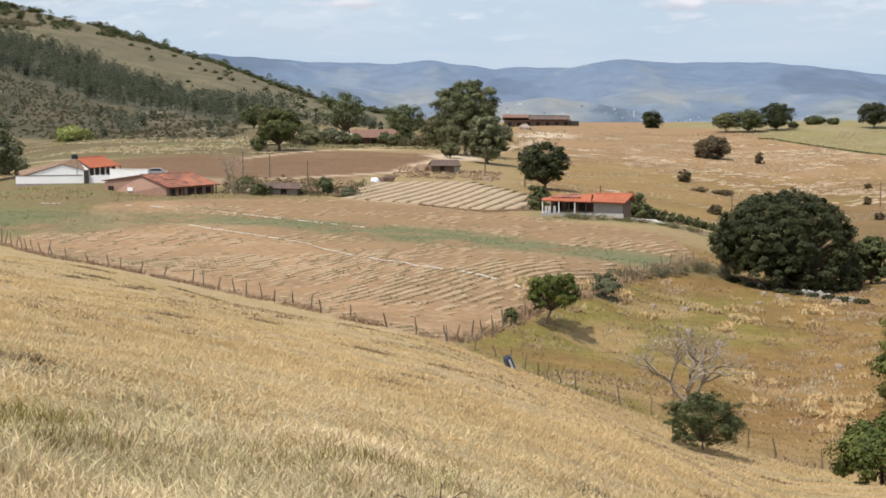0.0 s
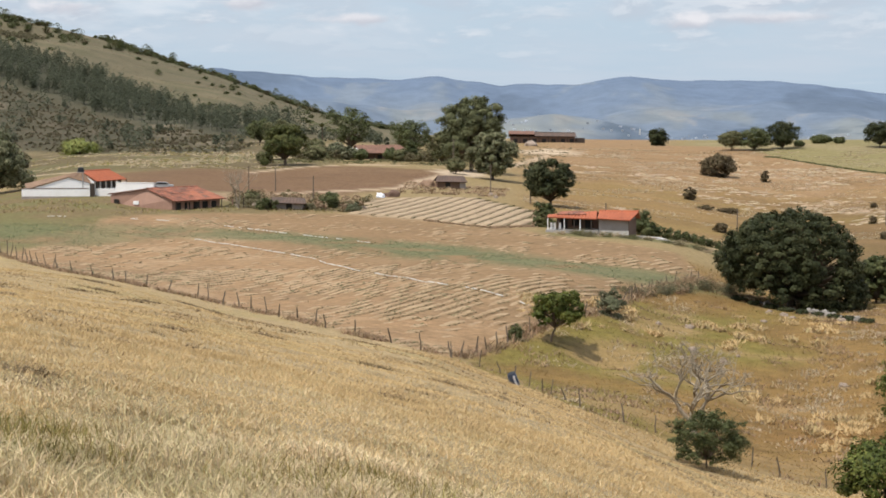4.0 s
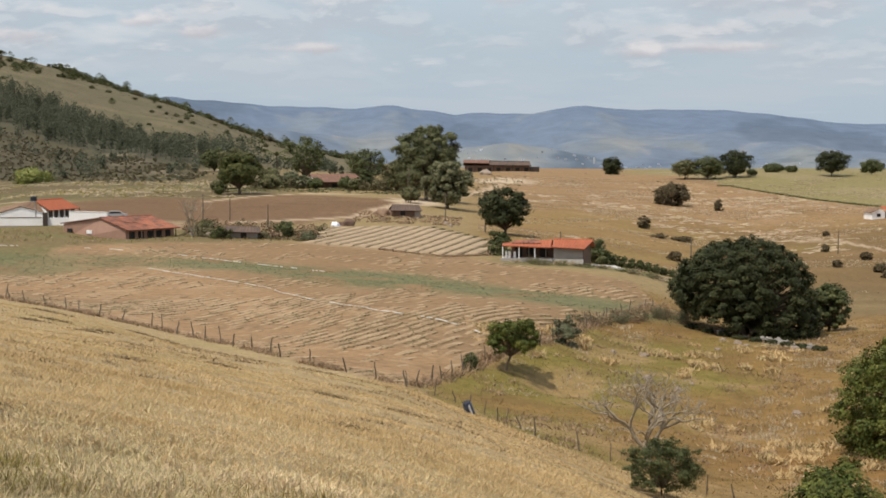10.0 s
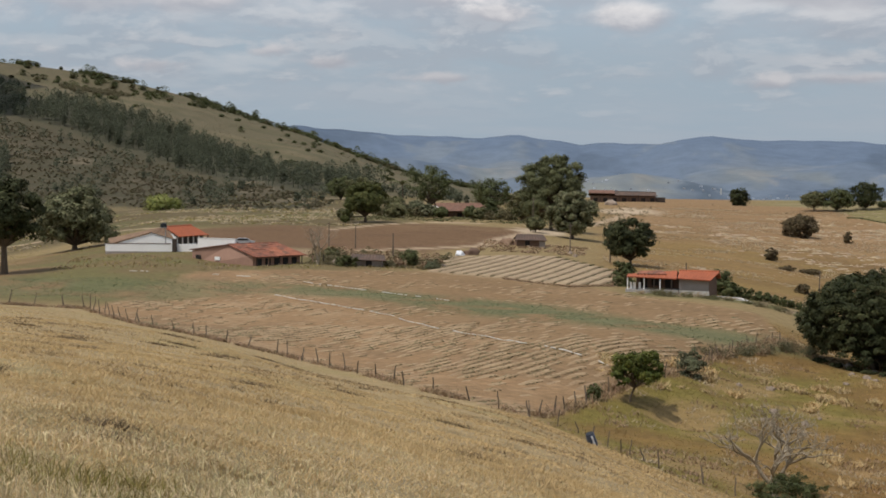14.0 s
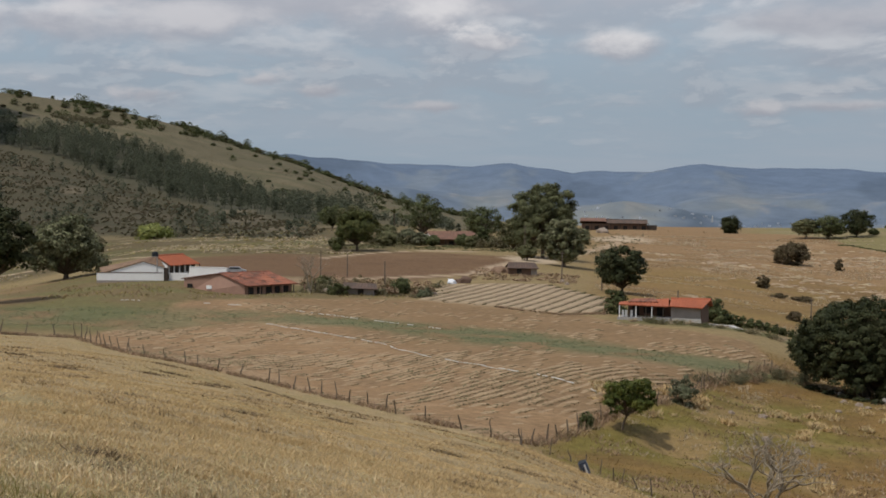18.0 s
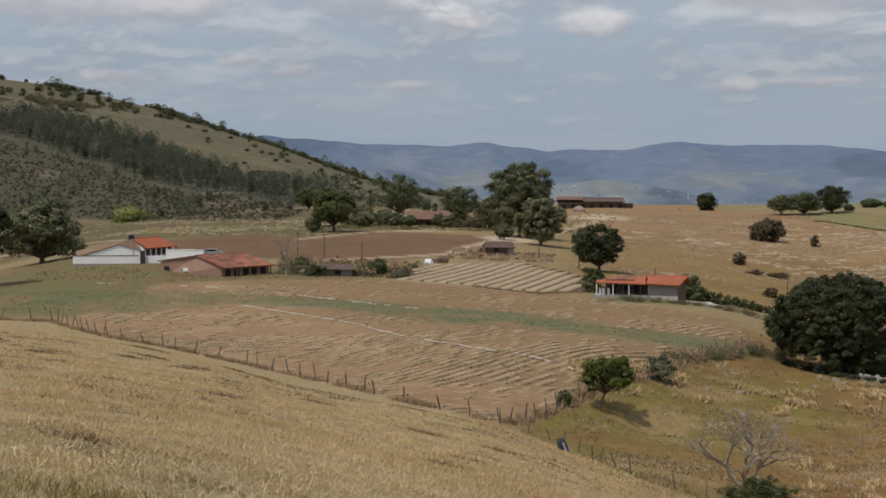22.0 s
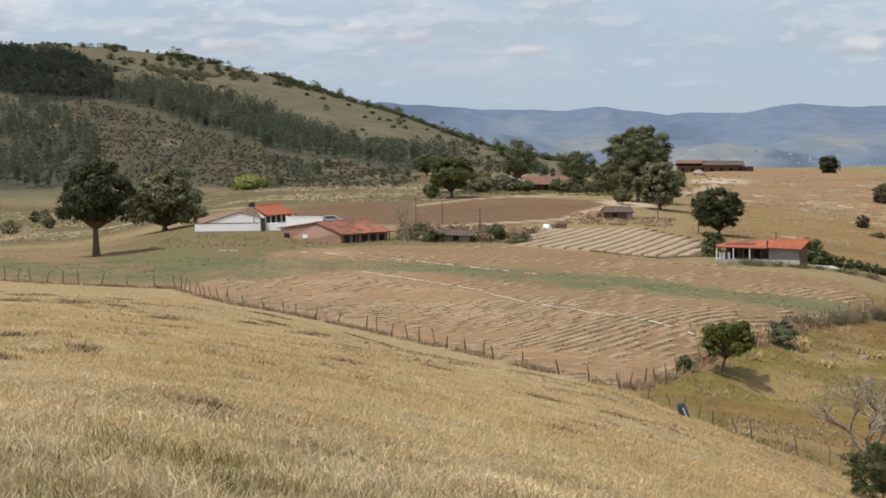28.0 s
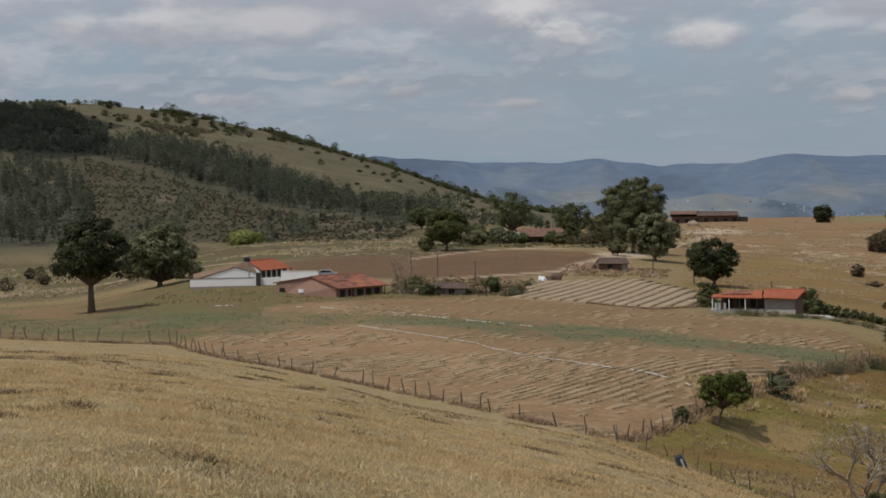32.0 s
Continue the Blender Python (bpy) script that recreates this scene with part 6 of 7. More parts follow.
# close by the stalks stand long and pale, further off the sward is short
GRASS_RINGS = ((6.5, 11, 1500, 18, 0.0105, True), (11, 17, 3600, 17, 0.013, True), (17, 26, 6500, 15, 0.017, True), (26, 42, 7500, 18, 0.024, False),
               (42, 75, 9500, 14, 0.040, False), (75, 125, 10000, 9, 0.07, False), (125, 236, 11000, 8, 0.11, False))
for r0, r1, tufts, per, wide, near in GRASS_RINGS:
    cx, cy = ring(rs, tufts, r0, r1, -25, 18)
    ok = inside(cx, cy, HILL_EDGE, 0.5) > 0.5
    cx, cy = cx[ok], cy[ok]
    cr = np.hypot(cx, cy)
    tall = np.interp(cr + 3 * waves(cx, cy, 8, 53), [6, 10, 14, 20, 30, 60], [0.27, 0.27, 0.25, 0.19, 0.135, 0.11])
    vigour = np.clip(0.8 + 0.5 * waves(cx, cy, 2.4, 51) + 0.2 * waves(cx, cy, 25, 52), 0.3, 1.7) * rs.uniform(0.7, 1.2, len(cx)) * tall
    pale = rs.rand(len(cx)) > smooth(9, 42, cr + 5 * waves(cx, cy, 7, 54))
    sp = 0.07 + 0.004 * r0
    for sel, mat in ((pale, M_GRASS), (~pale, M_GRASS_FAR)):
        n = sel.sum() * per
        if n == 0:
            continue
        x = np.repeat(cx[sel], per) + rs.normal(size=n) * sp
        y = np.repeat(cy[sel], per) + rs.normal(size=n) * sp
        h = np.repeat(vigour[sel], per) * rs.uniform(0.4, 1.15, n)
        blades("dry_grass", x, y, h, wide * rs.uniform(0.6, 1.3, n), rs, mat, "dry straw-coloured grass on the hillside", near, wild=float(np.interp(r0, [6, 12, 25], [0.36, 0.36, 0.55])))
# short undergrowth that fills between the tufts
for r0, r1, n, tall, wide in ((6.5, 16, 26000, 0.12, 0.012), (16, 34, 56000, 0.10, 0.02), (34, 70, 90000, 0.09, 0.036)):
    x, y = ring(rs, n, r0, r1, -25, 18)
    ok = inside(x, y, HILL_EDGE, 0.5) > 0.5
    x, y = x[ok], y[ok]
    blades("undergrowth", x, y, tall * rs.uniform(0.5, 1.3, len(x)), wide * rs.uniform(0.6, 1.4, len(x)), rs, M_GRASS if r0 < 10 else M_GRASS_FAR, "short matted straw between the tufts", False, wild=0.9)
x, y = ring(rs, 90000, 80, 124, -2, 17)
ok = (inside(x, y, HILL_EDGE, 0.6) > 0.4) & (np.hypot(x, y) > 96 - 0.9 * np.degrees(np.arctan2(x, y)))
x, y = x[ok], y[ok]
blades("dry_grass", x, y, rs.uniform(0.06, 0.2, len(x)), rs.uniform(0.04, 0.1, len(x)), rs, M_GRASS_FAR, "dry golden grass on the brow of the hill", False, wild=0.6)
# green shoots among the near tufts, trampled dark streaks across the slope
cx, cy = ring(rs, 1000, 7, 18, -25, 18)
ok = (inside(cx, cy, HILL_EDGE, 0.5) > 0.5) & (waves(cx, cy, 5, 61) > -0.1)
cx, cy = np.repeat(cx[ok], 18), np.repeat(cy[ok], 18)
blades("green_shoots", cx + rs.normal(size=len(cx)) * 0.12, cy + rs.normal(size=len(cx)) * 0.12, rs.uniform(0.08, 0.34, len(cx)), rs.uniform(0.006, 0.013, len(cx)), rs, M_GRASS_GREEN, "fresh green blades among dry grass", True)
cx, cy = ring(rs, 500, 9, 110, -25, 14)
ok = (inside(cx, cy, HILL_EDGE, 0.5) > 0.5) & (waves(cx, cy, 14, 62) > 0.0)
cx, cy = cx[ok], cy[ok]
reach = rs.uniform(0.2, 1.0, len(cx)) * (0.8 + np.hypot(cx, cy) / 45)
cx, cy, reach = np.repeat(cx, 60), np.repeat(cy, 60), np.repeat(reach, 60)
far = np.hypot(cx, cy)
slide = rs.uniform(-1, 1, len(cx)) * reach
way = np.repeat(rs.normal(size=len(cx) // 60) * 0.5 - 0.2, 60)
blades("trampled_streaks", cx + slide * np.cos(way), cy + slide * np.sin(way) + rs.normal(size=len(cx)) * 0.12, rs.uniform(0.05, 0.2, len(cx)), 0.012 + 0.0006 * far * rs.uniform(0.5, 1.2, len(cx)), rs, M_THATCH, "dark trampled streaks in the dry grass", False, wild=0.9)
cx, cy = ring(rs, 70, 14, 130, -24, 12)
ok = inside(cx, cy, HILL_EDGE, 0.5) > 0.5
cx, cy = np.repeat(cx[ok], 170), np.repeat(cy[ok], 170)
far = np.hypot(cx, cy)
slide, deep = rs.normal(size=len(cx)) * (0.12 + far / 260), rs.normal(size=len(cx)) * (0.08 + far / 200)
blades("trampled_hollows", cx + slide, cy - 0.3 * slide + deep, rs.uniform(0.08, 0.2, len(cx)), 0.012 + 0.0007 * far * rs.uniform(0.5, 1.2, len(cx)), rs, M_HOLLOW, "dark trodden hollows in the dry grass", False, wild=0.9)
# rank weeds between the crops and the houses
MARGIN = [(-75, 270), (-50, 266), (-34, 284), (-14, 290), (-13, 302), (-34, 300), (-44, 283), (-62, 290), (-78, 300)]
n = 6000
x, y = rs.uniform(-78, -12, n), rs.uniform(264, 304, n)
ok = (inside(x, y, MARGIN, 2.0) > 0.5) & (waves(x, y, 11, 68) + 0.5 * waves(x, y, 4, 69) > -0.1)
x, y = x[ok], y[ok]
half = rs.rand(len(x)) < 0.5
for sel, m, nm in ((half, M_HAY, "dry_weeds"), (~half, M_GRASS_GREEN, "green_weeds")):
    k = sel.sum()
    blades(nm, x[sel], y[sel], rs.uniform(0.2, 0.6, k), rs.uniform(0.1, 0.24, k), rs, m, "rank weeds on the margin before the houses", False, wild=0.6)
# brushwood round the huts and below the farm
for k, (poly, n) in enumerate(((((-36, 293), (-12, 291), (-9, 306), (-22, 316), (-36, 312)), 500), (((-8, 344), (14, 340), (16, 372), (-6, 376)), 380), (((-46, 452), (12, 450), (14, 505), (-46, 508)), 900), (((12, 470), (34, 470), (48, 590), (24, 590)), 260))):
    px, py = np.array(poly, float).T
    x, y = rs.uniform(px.min(), px.max(), n * 2), rs.uniform(py.min(), py.max(), n * 2)
    ok = (inside(x, y, poly, 2.0) > 0.5) & (waves(x, y, 12, 90 + k) > -0.35)
    x, y = x[ok], y[ok]
    sprays("brushwood", x, y, heights(x, y), rs.uniform(0.25, 0.75, len(x)), rs, (M_DUSTY, M_HAY, M_LEAF_OLIVE, M_DUSTY)[k], 14, "tangled dry brushwood round the farm buildings", "brush", lift=0.7)
az = np.radians(np.interp(rs.rand(1500), [0, 1], [11.0, 17.2]))
r = np.interp(np.degrees(az), [11.34, 12.8, 14.3, 16.3, 18], [570, 547, 524, 497, 470]) + rs.normal(size=1500) * 1.2
x, y = r * np.sin(az), r * np.cos(az)
sprays("hedge", x, y, heights(x, y), rs.uniform(0.2, 0.5, 1500), rs, M_LEAF, 8, "low dark hedge along the edge of a far green field", "hedge", lift=0.8)
# gully pasture
x, y = ring(rs, 60000, 86, 215, 0.5, 19)
ok = (inside(x, y, HILL_EDGE, 0.5) < 0.5) & (inside(x, y, FIELD, 0.5) < 0.5)
x, y = x[ok], y[ok]
green = waves(x, y, 60, 12) + 0.4 * waves(x, y, 22, 11) + 0.5 - (np.degrees(np.arctan2(x, y)) - 5) * 0.2 > rs.normal(size=len(x)) * 0.35
for sel, m, nm, lb in ((green, M_GRASS_GREEN, "green_grass", "short green pasture grass in the gully"), (~green, M_GRASS_GULLY, "dry_grass", "dry golden grass in the gully")):
    n = sel.sum()
    blades(nm, x[sel], y[sel], rs.uniform(0.06, 0.17, n), rs.uniform(0.05, 0.12, n), rs, m, lb, False, wild=0.6)
cx, cy = ring(rs, 2600, 100, 200, 3, 17)
ok = (inside(cx, cy, FIELD, 1.0) < 0.2) & (inside(cx, cy, HILL_EDGE, 1.0) < 0.2) & (waves(cx, cy, 20, 63) + 0.6 * waves(cx, cy, 6, 60) > 0.1)
cx, cy = np.repeat(cx[ok], 16), np.repeat(cy[ok], 16)
brown = waves(cx, cy, 9, 59) > -0.1
for sel, m in ((brown, M_HAY), (~brown, M_BLEACHED)):
    n = sel.sum()
    blades("grass_clumps", cx[sel] + rs.normal(size=n) * 0.4, cy[sel] + rs.normal(size=n) * 0.4, rs.uniform(0.12, 0.38, n), rs.uniform(0.06, 0.14, n), rs, m, "coarse dry grass clumps above the gully", False, wild=0.6)
# weeds along the fences
for line, n, tall in ((FENCE_LEFT, 13000, 0.5), (FENCE_RIGHT, 4600, 0.75), (FENCE_LOW, 500, 0.35)):
    k = rs.randint(0, len(line) - 1, n)
    u = rs.rand(n)
    p, q = np.array(line)[k], np.array(line)[k + 1]
    x, y = (p + (q - p) * u[:, None]).T
    keep = waves(x, y, 5, 64) + 0.4 * waves(x, y, 1.7, 65) > -0.15
    x, y = x[keep] + rs.normal(size=keep.sum()) * 0.4, y[keep] + rs.normal(size=keep.sum()) * 0.5
    blades("fence_weeds", x, y, tall * rs.uniform(0.3, 1.2, len(x)), rs.uniform(0.05, 0.14, len(x)), rs, M_HAY, "dry brown weeds grown up along the fence", False, wild=0.6)
# tufts over the pastures and the dry hill
x, y = ring(rs, 24000, 215, 650, -24, 19)
ok = (inside(x, y, FIELD, 1) < 0.1) & (inside(x, y, TERRACE, 1) < 0.1) & (inside(x, y, PLOUGH, 1) < 0.3) & (waves(x, y, 30, 66) + 0.5 * waves(x, y, 8, 67) > -0.2)
x, y = x[ok], y[ok]
dryer = np.degrees(np.arctan2(x, y)) + rs.normal(size=len(x)) * 2 > -4
x2, y2 = ring(rs, 80000, 270, 600, 3, 18)
ok = waves(x2 * 0.6, y2, 16, 81) + 0.8 * waves(x2, y2, 45, 82) + np.interp(np.hypot(x2, y2), [300, 420, 500, 600], [-0.5, 0.0, 0.3, 0.1]) > 0.4
x2, y2 = x2[ok], y2[ok]
blades("bleached_clumps", x2, y2, rs.uniform(0.12, 0.4, len(x2)), rs.uniform(0.12, 0.4, len(x2)), rs, M_BLEACHED, "bleached grass clumps streaked over the dry hill", False, wild=0.6)
dryer &= rs.rand(len(x)) < 0.5
x3, y3 = ring(rs, 3600, 330, 570, 4.5, 17.5)
lie = waves(x3, y3, 26, 83) + 0.7 * waves(x3, y3, 80, 84) + np.interp(np.hypot(x3, y3), [330, 420, 480, 560], [-1.0, 0.0, 0.25, -0.1])
x3, y3 = x3[lie > 0.35], y3[lie > 0.35]
field_end = np.interp(np.degrees(np.arctan2(x3, y3)), [10.5, 11.34, 12.8, 14.3, 16.3, 18], [600, 570, 547, 524, 497, 470])
x3, y3 = x3[np.hypot(x3, y3) < field_end - 4], y3[np.hypot(x3, y3) < field_end - 4]
z3, n3 = heights(x3, y3), len(x3)
long, deep, tall = rs.gamma(2.0, 0.5, n3) + 0.25, rs.uniform(0.25, 0.6, n3), rs.uniform(0.06, 0.24, n3)
turn = rs.normal(size=n3) * 0.6
cs, sn = np.cos(turn), np.sin(turn)
corner = []
for u, v, w in ((-1, -0.3, -0.3), (-0.3, -1, -0.3), (0.5, -0.9, -0.3), (1, 0.1, -0.3), (0.2, 1, -0.3), (-0.7, 0.7, -0.3), (-0.55, -0.35, 0.8), (0.35, -0.5, 1.0), (0.45, 0.35, 0.9), (-0.35, 0.4, 0.7)):
    j = rs.uniform(0.75, 1.25, (3, n3))
    px, py = long * u * j[0], deep * v * j[1]
    corner.append(np.stack([x3 + px * cs - py * sn, y3 + px * sn + py * cs, z3 + tall * w * j[2]], 1))
v3 = np.stack(corner, 1).reshape(-1, 3)
tri = np.array([(0, 1, 6), (1, 7, 6), (1, 2, 7), (2, 3, 7), (3, 8, 7), (3, 4, 8), (4, 9, 8), (4, 5, 9), (5, 0, 6), (5, 6, 9), (6, 7, 8), (6, 8, 9)])
f3 = (np.arange(n3)[:, None, None] * 10 + tri[None]).reshape(-1, 3)
tagged(new("stony_ledges", mesh_from("stony_ledges", v3, f3, M_LEDGE)), "pale stony ledges strewn across the dry hillside", "stones", kind="stuff")
for sel, m, nm in ((dryer, M_HAY, "dry_tufts"), (~dryer & (np.degrees(np.arctan2(x, y)) < -3), M_GRASS_GREEN, "green_tufts")):
    n = sel.sum()
    r = np.hypot(x[sel], y[sel])
    sprays(nm, x[sel], y[sel], heights(x[sel], y[sel]), 0.15 + 0.0007 * r * rs.rand(n), rs, m, 4, "scattered grass tufts over the pastures", "grass")

rs = np.random.RandomState(91)
x, y = ring(rs, 16000, 425, 620, -21, -4.2)
ok = (inside(x, y, PLOUGH, 2.0) < 0.2) & (waves(x * 0.5, y, 34, 14) + 0.6 * waves(x, y, 9, 92) > 0.25) & (np.hypot(x, y) < 560 + 12 * waves(x, y, 20, 93))
x, y = x[ok], y[ok]
pale = rs.rand(len(x)) < 0.65
for sel, m in ((pale, M_BLEACHED), (~pale, M_GRASS_GREEN)):
    sprays("pasture_clumps", x[sel], y[sel], heights(x[sel], y[sel]), rs.uniform(0.4, 1.1, sel.sum()), rs, m, 6, "straw and green clumps in the rough pasture", "grass", lift=0.6, spread=0.8)

# ---- crops ----
ROW_DIR, ROW_N = np.array([0.48, 0.877]), np.array([0.877, -0.48])
bed_v, bed_f, bed_n = [], [], 0
weed_x, weed_y, plant_x, plant_y = [], [], [], []
rs = np.random.RandomState(17)
for k in range(-200, 60):
    s = np.arange(40, 300, 0.8)
    off = ROW_N[0] * k * 1.35
    px = off + ROW_DIR[0] * s + 0.2 * np.sin(s * 0.05 + 0.6)
    py = ROW_N[1] * k * 1.35 + ROW_DIR[1] * s
    plot = (inside(px, py, FIELD, 0.5) > 0.95) & (inside(px, py, GREEN_BAND, 2.0) < 0.4)
    if plot.sum() < 4:
        continue
    # rows show best low in the field and fade towards the green strip
    show = np.interp(np.hypot(px, py), [125, 160, 200, 240, 280], [-0.05, 0.12, -0.1, -0.45, -0.7]) + 0.55 * waves(px, py, 26, 71) + 0.8 * waves(px + 9 * k, py + 5 * k, 5, 72)
    live = np.where(plot, np.clip(show * 2.2, 0, 1), 0)
    zz = heights(px, py)
    crest = live * (0.13 + 0.03 * np.sin(s * 1.3 + k))
    side = 0.30 + 0.07 * np.sin(s * 0.7 + 2 * k)
    run = np.where(live[:-1] + live[1:] > 0.02)[0]
    if len(run):
        ring_v = np.stack([np.stack([px + ROW_N[0] * side * w, py + ROW_N[1] * side * w, zz + crest * h - 0.03 * (1 - h)], 1) for w, h in ((-1.3, 0.0), (-0.55, 0.95), (0.35, 1.0), (1.1, 0.0))], 1)
        bed_v.append(ring_v.reshape(-1, 3))
        o = bed_n + 4 * run[:, None]
        bed_f.append(np.concatenate([o + np.array([[q, q + 1, q + 5, q + 4]]) for q in range(3)]))
        bed_n += 4 * len(s)
    for rep in range(10):
        j = live > rs.uniform(0.15, 0.9, len(s))
        weed_x.append(px[j] + ROW_N[0] * 0.52 + rs.normal(size=j.sum()) * 0.08)
        weed_y.append(py[j] + ROW_N[1] * 0.52 + rs.uniform(-0.4, 0.4, j.sum()))
    for rep in range(4):
        j = (live > 0.3) & (waves(px, py, 24, 73) + 0.7 * waves(px + 31 * k, py, 8, 74) > 0.25)
        plant_x.append(px[j] + rs.normal(size=j.sum()) * 0.16)
        plant_y.append(py[j] + rs.uniform(-0.4, 0.4, j.sum()))
M_BED = material("straw_strewn_beds", (0.36, 0.255, 0.145), (0.27, 0.177, 0.094), scale=0.25, fine=2.5, spread=0.3, amount=0.8, bump=0.04, bump_scale=4)
tagged(new("crop_beds", mesh_from("crop_beds", np.concatenate(bed_v), np.concatenate(bed_f), M_BED, True)), "low raised beds of straw-strewn soil in the field", "crop beds", kind="stuff")
# weeds coloured dark, partly in place of the shadow beside each bed
M_ROW_WEED = material("wilted_row_weeds", (0.125, 0.1, 0.05), (0.185, 0.145, 0.075), scale=0.1, fine=2, island=0.35)
x, y = np.concatenate(weed_x), np.concatenate(weed_y)
sprays("row_weeds", x, y, heights(x, y), rs.uniform(0.14, 0.28, len(x)), rs, M_ROW_WEED, 3, "dark withered weeds that also stand for shade in the furrows", "weeds", lift=0.35)
x, y = np.concatenate(plant_x), np.concatenate(plant_y)
sprays("crop_plants", x, y, heights(x, y) + 0.1, rs.uniform(0.1, 0.22, len(x)), rs, M_CROP, 4, "small wilted green crop plants along the beds", "crops", lift=0.5)
x, y = ring(rs, 48000, 185, 275, -23, 10)
ok = (inside(x, y + 0.8 * waves(x, y, 22, 11), GREEN_BAND, 4.0) > rs.uniform(0.25, 0.9, len(x))) & (waves(x, y, 9, 75) + rs.normal(size=len(x)) * 0.4 > -0.4)
x, y = x[ok], y[ok]
sprays("crop_plants", x, y, heights(x, y), rs.uniform(0.11, 0.25, len(x)), rs, M_CROP, 4, "green strip of leafy crops across the field", "crops", lift=0.5)

# terraces: long curved beds of pale soil with weedy furrows between them
M_TERRACE = material("pale_terrace_soil", (0.38, 0.28, 0.17), (0.28, 0.20, 0.12), scale=0.2, fine=2, spread=0.2, amount=0.7, bump=0.04, bump_scale=3)
plot = thing("terrace_beds", 2, 300, "curved raised beds of pale soil on the terraced plot", "garden beds")
inv = plot.matrix_world.inverted()
fx, fy = [], []
for k in range(-9, 12):
    y = np.arange(258, 338, 1.5)
    u = (y - 262) / 45
    x0 = -14 + 2.9 * k
    x = x0 + (12 - 0.12 * (x0 + 12)) * u + 1.1 * np.sin(u * 2.2)
    ok = inside(x, y, TERRACE, 0.3) > 0.9
    z = heights(x, y)
    if ok.sum() < 4:
        continue
    x, y, z = x[ok], y[ok], z[ok]
    ok = np.ones(len(y), bool)
    vs, fs = [], []
    for i in range(len(y)):
        for w, h in ((-1.05, 0.0), (-0.8, 0.24), (0.8, 0.26), (1.05, 0.0)):
            vs.append(tuple(inv @ Vector((x[i] + w, y[i], z[i] + (h if 0 < i < len(y) - 1 else 0.01)))))
        if i and ok[i] and ok[i - 1]:
            o = 4 * i
            fs += [(o - 4, o - 3, o + 1, o), (o - 3, o - 2, o + 2, o + 1), (o - 2, o - 1, o + 3, o + 2)]
    if len(fs) > 6:
        part("bed", mesh_from("bed", np.array(vs), np.array(fs), M_TERRACE), None, plot)
    for rep in range(14):
        j = ok & (rs.rand(len(y)) < 0.85)
        fx.append(x[j] + 1.45 + rs.normal(size=j.sum()) * 0.24)
        fy.append(y[j] + rs.uniform(-0.8, 0.8, j.sum()))
x, y = np.concatenate(fx), np.concatenate(fy)
M_FURROW = material("furrow_weeds", (0.10, 0.09, 0.042), (0.15, 0.12, 0.06), scale=0.1, fine=2, island=0.4)
sprays("furrow_weeds", x, y, heights(x, y), rs.uniform(0.25, 0.5, len(x)), rs, M_FURROW, 4, "dark low weeds in the furrows between the beds", "weeds", lift=0.4)
k = rs.randint(4, len(TERRACE) - 1, 2600)
ex, ey = np.array(TERRACE)[k].T
qx, qy = np.array(TERRACE)[k + 1].T
u = rs.rand(2600)
x, y = ex + (qx - ex) * u, ey + (qy - ey) * u + rs.normal(size=2600) * 0.6
sprays("edge_weeds", x, y, heights(x, y), rs.uniform(0.2, 0.5, 2600), rs, M_HAY, 4, "weedy dry edge below the terraced plot", "weeds")


def pipe_line(p, q, label, seed, gaps):
    """Lengths of pale irrigation pipe laid end to end on the soil."""
    rs = np.random.RandomState(seed)
    ob = thing("irrigation_pipe", p[0], p[1], label, "pipe")
    inv = ob.matrix_world.inverted()
    d = math.dist(p, q)
    s = 0.0
    while s < d:
        L = rs.choice([0.9, 1.2, 1.6, 2.2, 3.0])
        if rs.rand() > gaps:
            pts = []
            for u in np.linspace(s / d, min((s + L - 0.5) / d, 1), 4):
                x = p[0] + (q[0] - p[0]) * u + 0.15 * math.sin(u * 24)
                y = p[1] + (q[1] - p[1]) * u + 0.15 * math.sin(u * 17 + 1)
                pts.append(inv @ Vector((x, y, height(x, y) + 0.14)))
            part("pipe_length", join_tubes("pipe_length", [tube(pts, [0.05] * 4, 6)], M_PIPE), None, ob)
        s += L


pipe_line((-33.0, 232.7), (-15.6, 207.1), "pale irrigation pipe laid across the crop rows", 1, 0.08)
pipe_line((-15.6, 207.1), (-0.7, 168.2), "pale irrigation pipe in broken lengths among crops", 2, 0.16)
pipe_line((-0.7, 168.2), (8.6, 152.5), "pale irrigation pipe beside the lower crop rows", 6, 0.25)
pipe_line((-34.2, 256.7), (-8.3, 228.3), "pale irrigation pipe along the green crop strip", 3, 0.35)
pipe_line((-60, 262), (-40, 259), "pale irrigation pipe at the field edge", 4, 0.5)


